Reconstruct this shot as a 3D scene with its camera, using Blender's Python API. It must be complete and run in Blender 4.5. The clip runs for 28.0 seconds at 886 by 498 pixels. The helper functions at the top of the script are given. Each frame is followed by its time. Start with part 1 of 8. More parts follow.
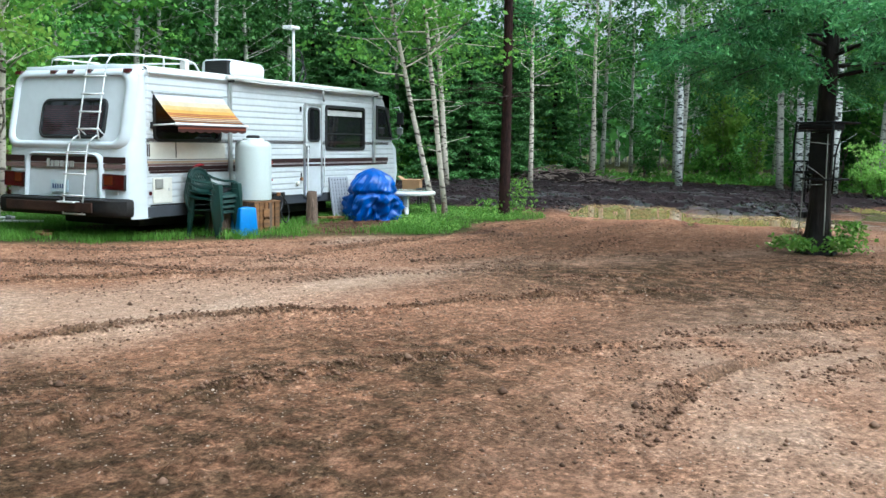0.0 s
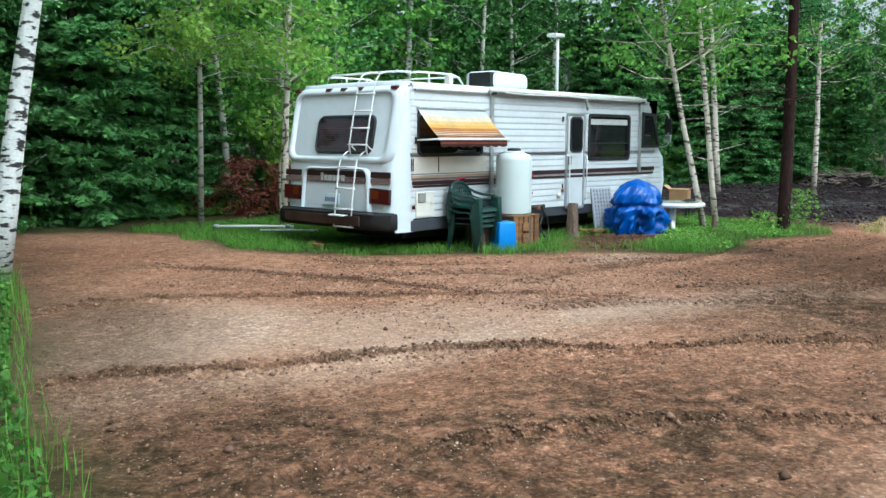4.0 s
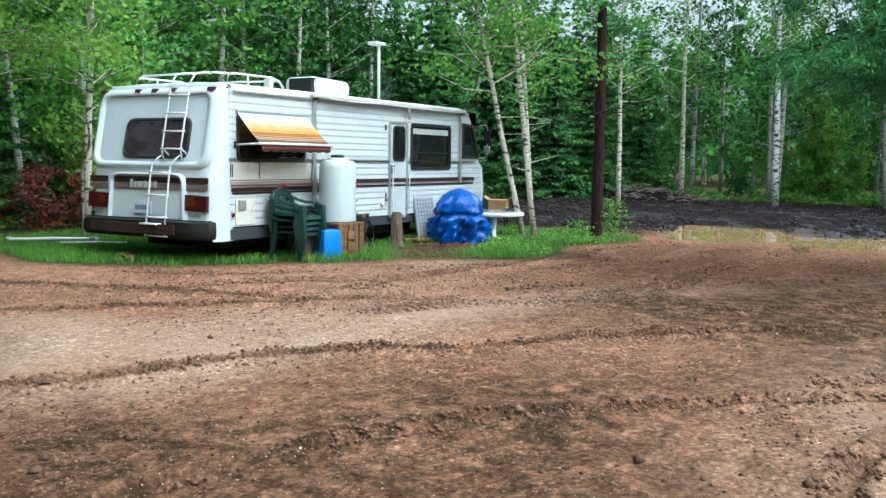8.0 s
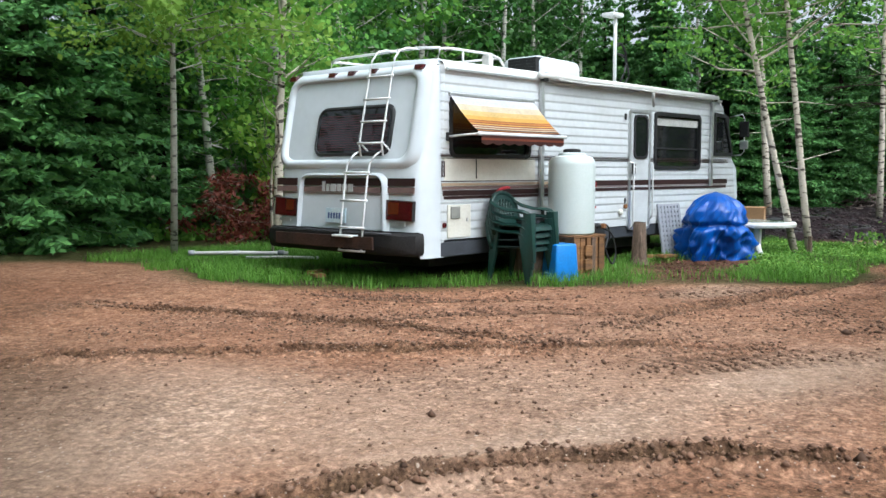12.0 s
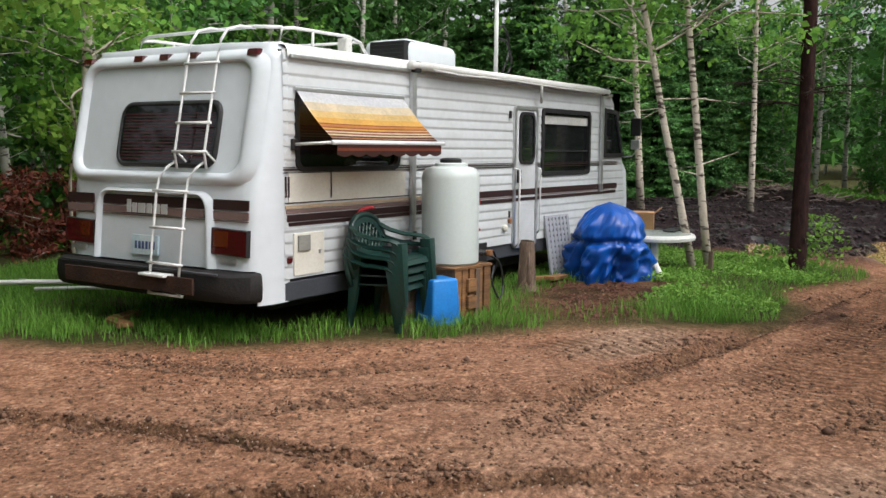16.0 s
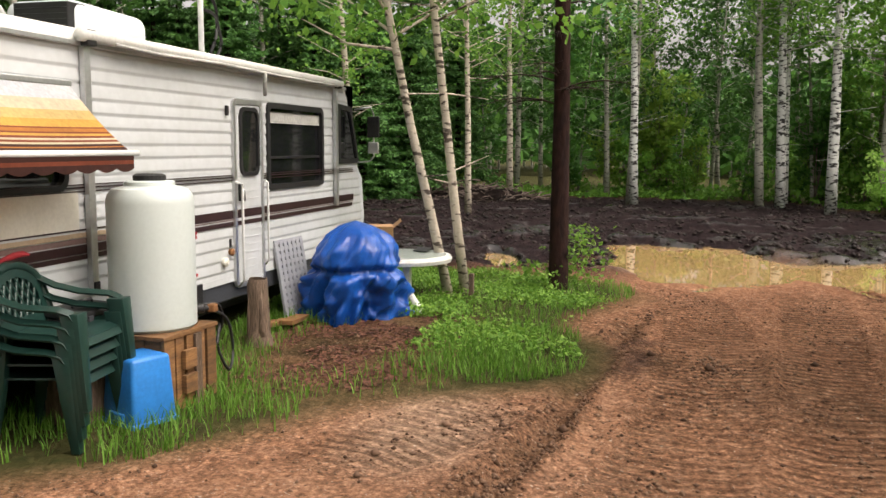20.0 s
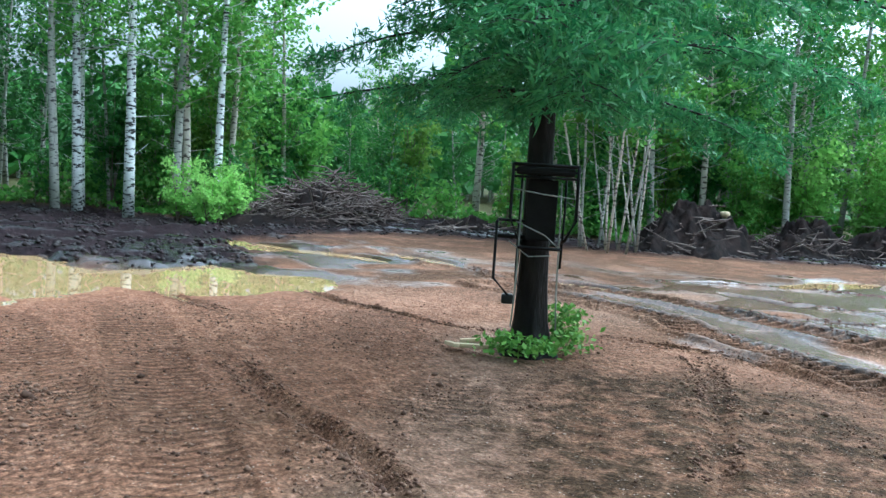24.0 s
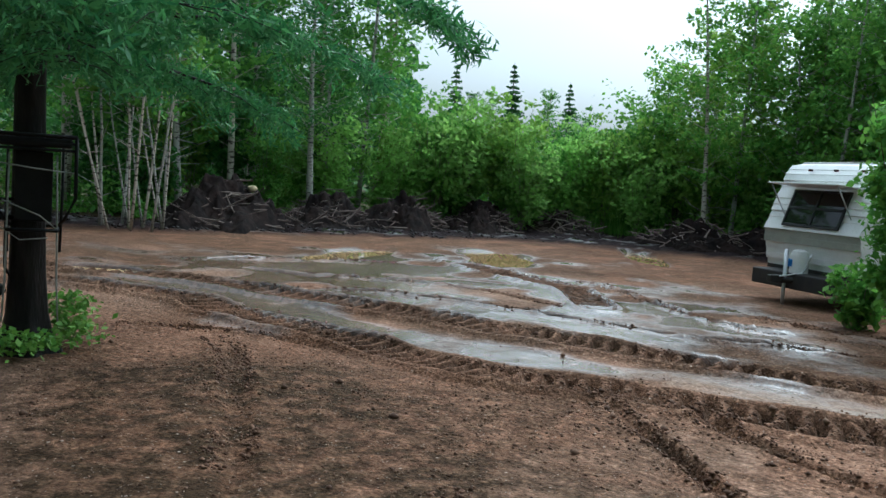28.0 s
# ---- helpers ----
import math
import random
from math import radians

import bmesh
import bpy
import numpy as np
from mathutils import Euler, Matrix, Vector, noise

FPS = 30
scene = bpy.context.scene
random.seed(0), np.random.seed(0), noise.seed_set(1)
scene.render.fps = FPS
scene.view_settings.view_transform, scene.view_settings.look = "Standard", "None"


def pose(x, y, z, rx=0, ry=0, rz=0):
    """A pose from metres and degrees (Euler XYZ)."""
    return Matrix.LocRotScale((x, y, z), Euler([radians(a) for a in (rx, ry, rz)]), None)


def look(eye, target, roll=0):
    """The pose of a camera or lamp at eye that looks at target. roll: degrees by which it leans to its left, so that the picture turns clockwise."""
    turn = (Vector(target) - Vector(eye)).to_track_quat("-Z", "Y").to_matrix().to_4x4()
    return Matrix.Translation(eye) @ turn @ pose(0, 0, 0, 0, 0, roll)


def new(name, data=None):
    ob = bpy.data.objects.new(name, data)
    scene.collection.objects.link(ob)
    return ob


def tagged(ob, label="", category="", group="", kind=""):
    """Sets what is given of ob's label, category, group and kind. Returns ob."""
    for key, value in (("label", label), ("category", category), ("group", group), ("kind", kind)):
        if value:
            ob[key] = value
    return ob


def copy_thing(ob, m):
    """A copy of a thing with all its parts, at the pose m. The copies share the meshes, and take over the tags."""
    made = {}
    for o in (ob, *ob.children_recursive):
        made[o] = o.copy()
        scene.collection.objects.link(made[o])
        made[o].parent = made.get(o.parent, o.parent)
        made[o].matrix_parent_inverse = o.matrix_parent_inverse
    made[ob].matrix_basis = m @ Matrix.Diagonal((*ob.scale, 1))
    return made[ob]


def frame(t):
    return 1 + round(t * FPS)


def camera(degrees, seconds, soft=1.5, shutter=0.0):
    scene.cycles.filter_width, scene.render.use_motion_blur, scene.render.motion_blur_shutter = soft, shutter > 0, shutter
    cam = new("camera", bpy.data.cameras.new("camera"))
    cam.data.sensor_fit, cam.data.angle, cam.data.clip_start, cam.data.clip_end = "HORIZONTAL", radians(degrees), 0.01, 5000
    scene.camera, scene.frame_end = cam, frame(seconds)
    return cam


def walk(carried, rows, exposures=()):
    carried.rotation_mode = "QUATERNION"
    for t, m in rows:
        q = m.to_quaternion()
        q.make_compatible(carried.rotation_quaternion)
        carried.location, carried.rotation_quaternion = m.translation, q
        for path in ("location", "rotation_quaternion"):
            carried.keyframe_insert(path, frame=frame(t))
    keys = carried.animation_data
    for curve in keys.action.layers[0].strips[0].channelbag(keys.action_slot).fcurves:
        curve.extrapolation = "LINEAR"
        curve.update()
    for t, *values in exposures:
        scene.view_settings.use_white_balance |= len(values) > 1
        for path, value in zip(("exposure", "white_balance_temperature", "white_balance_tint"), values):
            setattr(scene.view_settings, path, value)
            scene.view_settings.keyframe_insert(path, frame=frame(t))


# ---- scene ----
cam = camera(53.24, 28.0)
PATH = [
    (0, (-9.253, -9.875, 1.479), (-4.829, -7.622, 0.886), 0.91),
    (0.5, (-9.184, -9.592, 1.696), (-4.918, -7.069, 1.038), 1.07),
    (1, (-9.089, -9.535, 1.69), (-5.135, -6.542, 1.052), 0.20),
    (1.5, (-8.754, -9.105, 1.595), (-5.138, -5.701, 1.018), -0.33),
    (2, (-8.528, -8.806, 1.532), (-5.168, -5.143, 0.992), -0.34),
    (2.5, (-8.465, -8.716, 1.509), (-5.14, -5.02, 0.977), -0.17),
    (4.5, (-8.892, -9.869, 1.735), (-5.194, -6.564, 1.099), 0.26),
    (5, (-8.903, -9.915, 1.728), (-5.083, -6.751, 1.096), 0.18),
    (5.5, (-8.898, -9.907, 1.714), (-4.955, -6.898, 1.086), 0.22),
    (6, (-8.867, -9.851, 1.703), (-4.803, -7.007, 1.079), 0.29),
    (6.5, (-8.826, -9.799, 1.69), (-4.648, -7.123, 1.072), 0.42),
    (7, (-9.104, -9.651, 1.556), (-4.79, -7.189, 0.985), 0.37),
    (7.5, (-8.958, -9.492, 1.512), (-4.638, -7.031, 0.976), 0.59),
    (8, (-8.692, -9.307, 1.495), (-4.47, -6.674, 0.996), 0.74),
    (8.5, (-8.579, -9.209, 1.501), (-4.569, -6.263, 1.01), 0.64),
    (9, (-8.067, -9.24, 1.553), (-4.405, -5.874, 1.041), 0.51),
    (9.5, (-7.778, -8.703, 1.456), (-4.273, -5.169, 0.976), 0.40),
    (10, (-7.549, -8.285, 1.38), (-4.107, -4.687, 0.926), 0.27),
    (10.5, (-7.354, -7.937, 1.326), (-3.907, -4.342, 0.889), 0.14),
    (11, (-7.176, -7.613, 1.269), (-3.698, -4.046, 0.848), -0.00),
    (11.5, (-7.018, -7.309, 1.215), (-3.49, -3.79, 0.806), -0.03),
    (13.5, (-5.928, -6.384, 1.606), (-2.161, -3.142, 1.055), 0.21),
    (14, (-5.705, -6.215, 1.6), (-1.847, -3.079, 1.074), 0.21),
    (14.5, (-5.455, -6.117, 1.582), (-1.514, -3.08, 1.085), -0.10),
    (15, (-5.416, -6.019, 1.656), (-1.382, -3.114, 1.123), 0.48),
    (15.5, (-5.315, -5.779, 1.683), (-1.249, -2.925, 1.118), 0.69),
    (16, (-5.064, -5.538, 1.668), (-0.993, -2.693, 1.096), 0.52),
    (16.5, (-4.858, -5.258, 1.701), (-0.675, -2.584, 1.103), 0.74),
    (17, (-4.618, -5.098, 1.717), (-0.314, -2.625, 1.122), 0.96),
    (17.5, (-4.364, -4.93, 1.724), (0.053, -2.658, 1.154), 1.01),
    (18, (-4.099, -4.717, 1.741), (0.405, -2.617, 1.189), 1.27),
    (18.5, (-3.78, -4.504, 1.752), (0.76, -2.483, 1.2), 0.95),
    (19, (-3.441, -4.277, 1.747), (1.143, -2.363, 1.18), 0.37),
    (19.5, (-3.23, -4.109, 1.76), (1.448, -2.446, 1.173), 0.09),
    (20, (-3.04, -4.009, 1.754), (1.755, -2.714, 1.177), 0.26),
    (20.5, (-2.896, -3.93, 1.731), (2.002, -3.077, 1.204), 0.60),
    (21, (-2.791, -3.828, 1.735), (2.172, -3.464, 1.246), 1.46),
    (21.5, (-2.67, -3.766, 1.744), (2.305, -3.911, 1.267), 2.13),
    (22, (-2.588, -3.783, 1.735), (2.35, -4.409, 1.267), 2.40),
    (22.5, (-2.524, -3.806, 1.743), (2.329, -4.917, 1.269), 2.81),
    (24.5, (-2.495, -3.846, 1.727), (1.662, -6.595, 1.324), 3.64),
    (25, (-2.525, -3.859, 1.734), (1.422, -6.906, 1.355), 3.70),
    (25.5, (-2.532, -3.855, 1.741), (1.191, -7.171, 1.372), 3.67),
    (26, (-2.522, -3.854, 1.715), (0.971, -7.413, 1.354), 3.53),
    (26.5, (-2.523, -3.859, 1.716), (0.739, -7.631, 1.351), 3.42),
    (27, (-2.496, -3.94, 1.714), (0.557, -7.883, 1.354), 3.24),
    (27.5, (-2.437, -4.072, 1.717), (0.405, -8.17, 1.343), 3.30),
    (28, (-2.349, -4.241, 1.725), (0.264, -8.484, 1.318), 3.63),
]
walk(cam, [(t, look(eye, target, roll)) for t, eye, target, roll in PATH],
     [(0, 1.25, 5450, -1), (2, 1.15, 5400, -3), (6, 1.2, 5450, -1), (8, 1.25, 5400, -3), (9, 1.08, 5400, -2), (10, 1.18, 5450, 1), (14.0, 1.0, 6200, 8), (16.0, 0.78, 6400, 11), (17.0, 0.95, 6500, 12), (19.0, 0.78, 7150, 13), (20.0, 1.08, 7300, 14), (21.0, 1.14, 7400, 15), (21.5, 1.6, 6200, 8), (22.0, 1.9, 5600, 4), (22.5, 2.0, 5300, 2), (25, 1.35, 4800, -5), (26.0, 1.28, 4950, -4), (26.5, 1.18, 5050, -4), (27.2, 0.98, 5150, -3), (28, 0.62, 5250, -2)])

# ---- light: white overcast sky, weak and wide sun ----
SUN_AZ, SUN_EL = radians(-94), radians(55)
world = bpy.data.worlds.new("overcast_sky")
scene.world = world
world.use_nodes = True
wn, wl = world.node_tree.nodes, world.node_tree.links
sky = wn.new("ShaderNodeTexSky")
sky.sky_type, sky.sun_disc = "NISHITA", False
sky.sun_elevation, sky.sun_rotation = SUN_EL, radians(90) - SUN_AZ
sky.air_density, sky.dust_density, sky.ozone_density = 1.0, 7.0, 1.0
pale = wn.new("ShaderNodeHueSaturation")
pale.inputs["Saturation"].default_value = 0.22
wl.new(sky.outputs[0], pale.inputs["Color"])
wl.new(pale.outputs[0], wn["Background"].inputs[0])
wn["Background"].inputs[1].default_value = 0.15
sun = new("sun", bpy.data.lights.new("sun", "SUN"))
sun.data.energy, sun.data.angle, sun.data.color = 0.9, radians(110), (1.0, 0.97, 0.92)
sun.matrix_world = look((0, 0, 30), Vector((0, 0, 30)) - Vector((math.cos(SUN_AZ) * math.cos(SUN_EL), math.sin(SUN_AZ) * math.cos(SUN_EL), math.sin(SUN_EL))))


# ---- materials ----
def material(name, col, rough=0.6, metal=0.0, col2=None, scale=6.0, bump=0.0, bscale=40.0, fine=0.12, rand=0.0, spec=0.5, trans=0.0, stretch=(1, 1, 1), coat=0.0, sub=0.0):
    """Base colour mixed with a second one by large noise, fine grain on top, a little bump, and optional shift per object."""
    m = bpy.data.materials.new(name)
    m.use_nodes = True
    n, l = m.node_tree.nodes, m.node_tree.links
    b = n["Principled BSDF"]
    tc = n.new("ShaderNodeTexCoord")
    mp = n.new("ShaderNodeMapping")
    mp.inputs["Scale"].default_value = stretch
    l.new(tc.outputs["Object"], mp.inputs[0])
    big = n.new("ShaderNodeTexNoise")
    big.inputs["Scale"].default_value, big.inputs["Detail"].default_value = scale, 5
    l.new(mp.outputs[0], big.inputs["Vector"])
    ramp = n.new("ShaderNodeValToRGB")
    ramp.color_ramp.elements[0].position, ramp.color_ramp.elements[1].position = 0.32, 0.7
    ramp.color_ramp.elements[0].color = (*col, 1)
    ramp.color_ramp.elements[1].color = (*(col2 or [c * 0.8 for c in col]), 1)
    l.new(big.outputs[0], ramp.inputs[0])
    grain = n.new("ShaderNodeTexNoise")
    grain.inputs["Scale"].default_value, grain.inputs["Detail"].default_value = bscale, 4
    l.new(mp.outputs[0], grain.inputs["Vector"])
    val = n.new("ShaderNodeMapRange")
    val.inputs["From Min"].default_value, val.inputs["From Max"].default_value = 0.3, 0.7
    val.inputs["To Min"].default_value, val.inputs["To Max"].default_value = 1 - fine, 1 + fine
    l.new(grain.outputs[0], val.inputs[0])
    hsv = n.new("ShaderNodeHueSaturation")
    l.new(ramp.outputs[0], hsv.inputs["Color"])
    if rand:
        info = n.new("ShaderNodeObjectInfo")
        rr = n.new("ShaderNodeMapRange")
        rr.inputs["To Min"].default_value, rr.inputs["To Max"].default_value = 1 - rand, 1 + rand
        l.new(info.outputs["Random"], rr.inputs[0])
        mul = n.new("ShaderNodeMath")
        mul.operation = "MULTIPLY"
        l.new(val.outputs[0], mul.inputs[0])
        l.new(rr.outputs[0], mul.inputs[1])
        l.new(mul.outputs[0], hsv.inputs["Value"])
    else:
        l.new(val.outputs[0], hsv.inputs["Value"])
    l.new(hsv.outputs[0], b.inputs["Base Color"])
    b.inputs["Roughness"].default_value, b.inputs["Metallic"].default_value = rough, metal
    b.inputs["Specular IOR Level"].default_value = spec
    b.inputs["Transmission Weight"].default_value = trans
    b.inputs["Coat Weight"].default_value = coat
    if bump:
        bp = n.new("ShaderNodeBump")
        bp.inputs["Strength"].default_value, bp.inputs["Distance"].default_value = bump, 0.02
        l.new(grain.outputs[0], bp.inputs["Height"])
        l.new(bp.outputs[0], b.inputs["Normal"])
    return m


def leaf_material(name, col, col2, rand=0.18, rough=0.55, through_light=0.35):
    """Leaves: hue and value change from leaf to leaf and from tree to tree, and some light comes through."""
    m = bpy.data.materials.new(name)
    m.use_nodes = True
    n, l = m.node_tree.nodes, m.node_tree.links
    b = n["Principled BSDF"]
    geo = n.new("ShaderNodeNewGeometry")
    ramp = n.new("ShaderNodeValToRGB")
    ramp.color_ramp.elements[0].color, ramp.color_ramp.elements[1].color = (*col, 1), (*col2, 1)
    l.new(geo.outputs["Random Per Island"], ramp.inputs[0])
    info = n.new("ShaderNodeObjectInfo")
    rr = n.new("ShaderNodeMapRange")
    rr.inputs["To Min"].default_value, rr.inputs["To Max"].default_value = 1 - rand, 1 + rand
    l.new(info.outputs["Random"], rr.inputs[0])
    hsv = n.new("ShaderNodeHueSaturation")
    l.new(ramp.outputs[0], hsv.inputs["Color"])
    l.new(rr.outputs[0], hsv.inputs["Value"])
    l.new(hsv.outputs[0], b.inputs["Base Color"])
    b.inputs["Roughness"].default_value = rough
    b.inputs["Specular IOR Level"].default_value = 0.2
    tl = n.new("ShaderNodeBsdfTranslucent")
    l.new(hsv.outputs[0], tl.inputs["Color"])
    mix = n.new("ShaderNodeMixShader")
    mix.inputs[0].default_value = through_light
    l.new(b.outputs[0], mix.inputs[1])
    l.new(tl.outputs[0], mix.inputs[2])
    l.new(mix.outputs[0], n["Material Output"].inputs[0])
    return m


def ground_material():
    """Brown gravelly dirt, black peat, pale packed sand and litter, blended by the zones stored on the sheet."""
    m = bpy.data.materials.new("ground_soil")
    m.use_nodes = True
    n, l = m.node_tree.nodes, m.node_tree.links
    b = n["Principled BSDF"]
    tc = n.new("ShaderNodeTexCoord")

    def noise_node(scale, detail=6, rough=0.6):
        q = n.new("ShaderNodeTexNoise")
        q.inputs["Scale"].default_value, q.inputs["Detail"].default_value, q.inputs["Roughness"].default_value = scale, detail, rough
        l.new(tc.outputs["Object"], q.inputs["Vector"])
        return q

    def ramp_node(src, stops):
        r = n.new("ShaderNodeValToRGB")
        el = r.color_ramp.elements
        while len(el) < len(stops):
            el.new(0.5)
        for e, (p, c) in zip(el, stops):
            e.position, e.color = p, (*c, 1)
        l.new(src, r.inputs[0])
        return r

    def mix_node(f, a, c, kind="MIX"):
        q = n.new("ShaderNodeMix")
        q.data_type, q.blend_type = "RGBA", kind
        if isinstance(f, float):
            q.inputs[0].default_value = f
        else:
            l.new(f, q.inputs[0])
        l.new(a, q.inputs[6])
        l.new(c, q.inputs[7])
        return q

    def math_node(kind, a, b=0.0):
        q = n.new("ShaderNodeMath")
        q.operation = kind
        for k, w in enumerate((a, b)):
            if isinstance(w, (int, float)):
                q.inputs[k].default_value = w
            else:
                l.new(w, q.inputs[k])
        return q.outputs[0]

    def range_node(src, lo, hi, a=0.0, b=1.0):
        q = n.new("ShaderNodeMapRange")
        for k, w in zip(("From Min", "From Max", "To Min", "To Max"), (a, b, lo, hi)):
            q.inputs[k].default_value = w
        l.new(src, q.inputs[0])
        return q.outputs[0]

    def cells(scale):
        q = n.new("ShaderNodeTexVoronoi")
        q.inputs["Scale"].default_value = scale
        warp = n.new("ShaderNodeVectorMath")
        warp.operation = "MULTIPLY_ADD"
        l.new(noise_node(scale * 0.7, 2).outputs["Color"], warp.inputs[0])
        warp.inputs[1].default_value = (0.5 / scale,) * 3
        l.new(tc.outputs["Object"], warp.inputs[2])
        l.new(warp.outputs[0], q.inputs["Vector"])
        tone = n.new("ShaderNodeSeparateColor")
        l.new(q.outputs["Color"], tone.inputs[0])
        return q.outputs["Distance"], tone.outputs[0], tone.outputs[1]

    big, mid, fine = noise_node(0.55), noise_node(6, 8, 0.7), noise_node(24, 8, 0.75)
    dirt = ramp_node(mid.outputs[0], [(0.25, (0.135, 0.066, 0.038)), (0.5, (0.245, 0.128, 0.078)), (0.75, (0.35, 0.205, 0.136))])
    dirt2 = ramp_node(big.outputs[0], [(0.3, (0.75, 0.70, 0.68)), (0.7, (1.15, 1.12, 1.08))])
    d = mix_node(1.0, dirt.outputs[0], dirt2.outputs[0], "MULTIPLY")
    sand = ramp_node(mid.outputs[0], [(0.25, (0.32, 0.21, 0.145)), (0.75, (0.45, 0.33, 0.25))])
    peat = ramp_node(mid.outputs[0], [(0.3, (0.006, 0.005, 0.006)), (0.55, (0.020, 0.013, 0.014)), (0.8, (0.060, 0.040, 0.038))])
    duff = ramp_node(mid.outputs[0], [(0.3, (0.022, 0.03, 0.010)), (0.6, (0.055, 0.05, 0.02)), (0.8, (0.10, 0.07, 0.04))])
    zone = n.new("ShaderNodeAttribute")
    zone.attribute_name = "zone"
    sep = n.new("ShaderNodeSeparateColor")
    l.new(zone.outputs["Color"], sep.inputs[0])
    c1 = mix_node(sep.outputs[1], d.outputs[2], sand.outputs[0])
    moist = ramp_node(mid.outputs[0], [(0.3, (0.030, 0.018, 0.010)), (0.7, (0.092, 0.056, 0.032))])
    # darkens damp soil, and also carries the tree shade painted on the dirt
    damp = n.new("ShaderNodeAttribute")
    damp.attribute_name = "moist"
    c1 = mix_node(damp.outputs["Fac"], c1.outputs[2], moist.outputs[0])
    lay = n.new("ShaderNodeAttribute")
    lay.attribute_name = "track"
    cut = n.new("ShaderNodeSeparateColor")
    l.new(lay.outputs["Color"], cut.inputs[0])
    wave = math_node("SINE", math_node("MULTIPLY", math_node("ADD", cut.outputs[0], math_node("MULTIPLY", mid.outputs[0], 0.5)), 2 * math.pi))
    # grain: shade painted into gaps between lumps, each lump its own tone, three sizes
    grain = ramp_node(fine.outputs[0], [(0.36, (0.45, 0.44, 0.43)), (0.5, (0.95, 0.95, 0.95)), (0.66, (1.5, 1.47, 1.43))])
    dist_a, tone_a, pick_a = cells(30)
    dist_b, tone_b, pick_b = cells(70)
    dist_c, tone_c, pick_c = cells(14)
    lump = math_node("MULTIPLY", range_node(tone_a, 0.74, 1.36), range_node(dist_a, 1.1, 0.72, 0.15, 0.6))
    lump = math_node("MULTIPLY", lump, range_node(tone_b, 0.76, 1.34))
    lump = math_node("MULTIPLY", lump, range_node(tone_c, 0.84, 1.16))
    tint = n.new("ShaderNodeCombineColor")
    for k in range(3):
        l.new(lump, tint.inputs[k])
    c4 = mix_node(range_node(sep.outputs[1], 0.9, 0.35), c1.outputs[2], grain.outputs[0], "MULTIPLY")
    rubble = range_node(noise_node(0.9, 3).outputs[0], 0.3, 0.85, 0.38, 0.62)
    c4 = mix_node(math_node("MAXIMUM", rubble, damp.outputs["Fac"]), c4.outputs[2], tint.outputs[0], "MULTIPLY")
    # scattered pale stones set in the dirt
    pale = n.new("ShaderNodeRGB")
    pale.outputs[0].default_value = (0.42, 0.34, 0.28, 1)
    stone_b = math_node("MULTIPLY", math_node("GREATER_THAN", pick_b, 0.965), range_node(dist_b, 1.0, 0.0, 0.28, 0.4))
    stone_a = math_node("MULTIPLY", math_node("GREATER_THAN", pick_a, 0.99), range_node(dist_a, 1.0, 0.0, 0.24, 0.34))
    stone = math_node("MAXIMUM", stone_a, stone_b)
    c5 = mix_node(math_node("MULTIPLY", stone, 0.8), c4.outputs[2], pale.outputs[0])
    c2 = mix_node(sep.outputs[0], c5.outputs[2], peat.outputs[0])
    c3 = mix_node(sep.outputs[2], c2.outputs[2], duff.outputs[0])
    gap = math_node("MULTIPLY", range_node(wave, 0.6, 0.0, -0.7, 0.0), cut.outputs[2])
    dim = n.new("ShaderNodeHueSaturation")
    l.new(c5.outputs[2], dim.inputs["Color"])
    l.new(range_node(gap, 1.0, 0.32), dim.inputs["Value"])
    l.new(dim.outputs[0], c2.inputs[6])
    # soaked places: darker, smooth and mirror-like where water stands in a film
    wet = n.new("ShaderNodeAttribute")
    wet.attribute_name = "wet"
    film = range_node(math_node("ADD", wet.outputs["Fac"], math_node("ADD", math_node("MULTIPLY", noise_node(2.4, 5).outputs[0], 0.55), math_node("MULTIPLY", mid.outputs[0], 0.3))), 0.0, 1.0, 0.86, 1.2)
    c6 = n.new("ShaderNodeHueSaturation")
    l.new(c3.outputs[2], c6.inputs["Color"])
    l.new(range_node(film, 1.0, 0.6), c6.inputs["Value"])
    l.new(c6.outputs[0], b.inputs["Base Color"])
    l.new(range_node(film, 0.85, 0.2), b.inputs["Roughness"])
    l.new(range_node(film, 0.04, 0.42), b.inputs["Specular IOR Level"])
    # relief: lumps, then fine grain, then cleat marks of the shallow tracks
    cleat = math_node("MULTIPLY", range_node(wave, 0.0, 1.0, 0.1, 0.75), cut.outputs[2])
    bp = n.new("ShaderNodeBump")
    bp.inputs["Distance"].default_value = 0.03
    l.new(cleat, bp.inputs["Height"])
    bp.inputs["Strength"].default_value = 0.55
    bp2 = n.new("ShaderNodeBump")
    bp2.inputs["Distance"].default_value = 0.03
    l.new(math_node("SUBTRACT", fine.outputs[0], math_node("MULTIPLY", math_node("ADD", dist_a, math_node("MULTIPLY", dist_c, 1.4)), 0.55)), bp2.inputs["Height"])
    l.new(range_node(film, 0.8, 0.12), bp2.inputs["Strength"])
    l.new(bp.outputs[0], bp2.inputs["Normal"])
    l.new(bp2.outputs[0], b.inputs["Normal"])
    return m


def water_material():
    m = material("muddy_water", (0.31, 0.20, 0.085), 0.02, col2=(0.37, 0.25, 0.115), scale=0.8, fine=0.04)
    return m


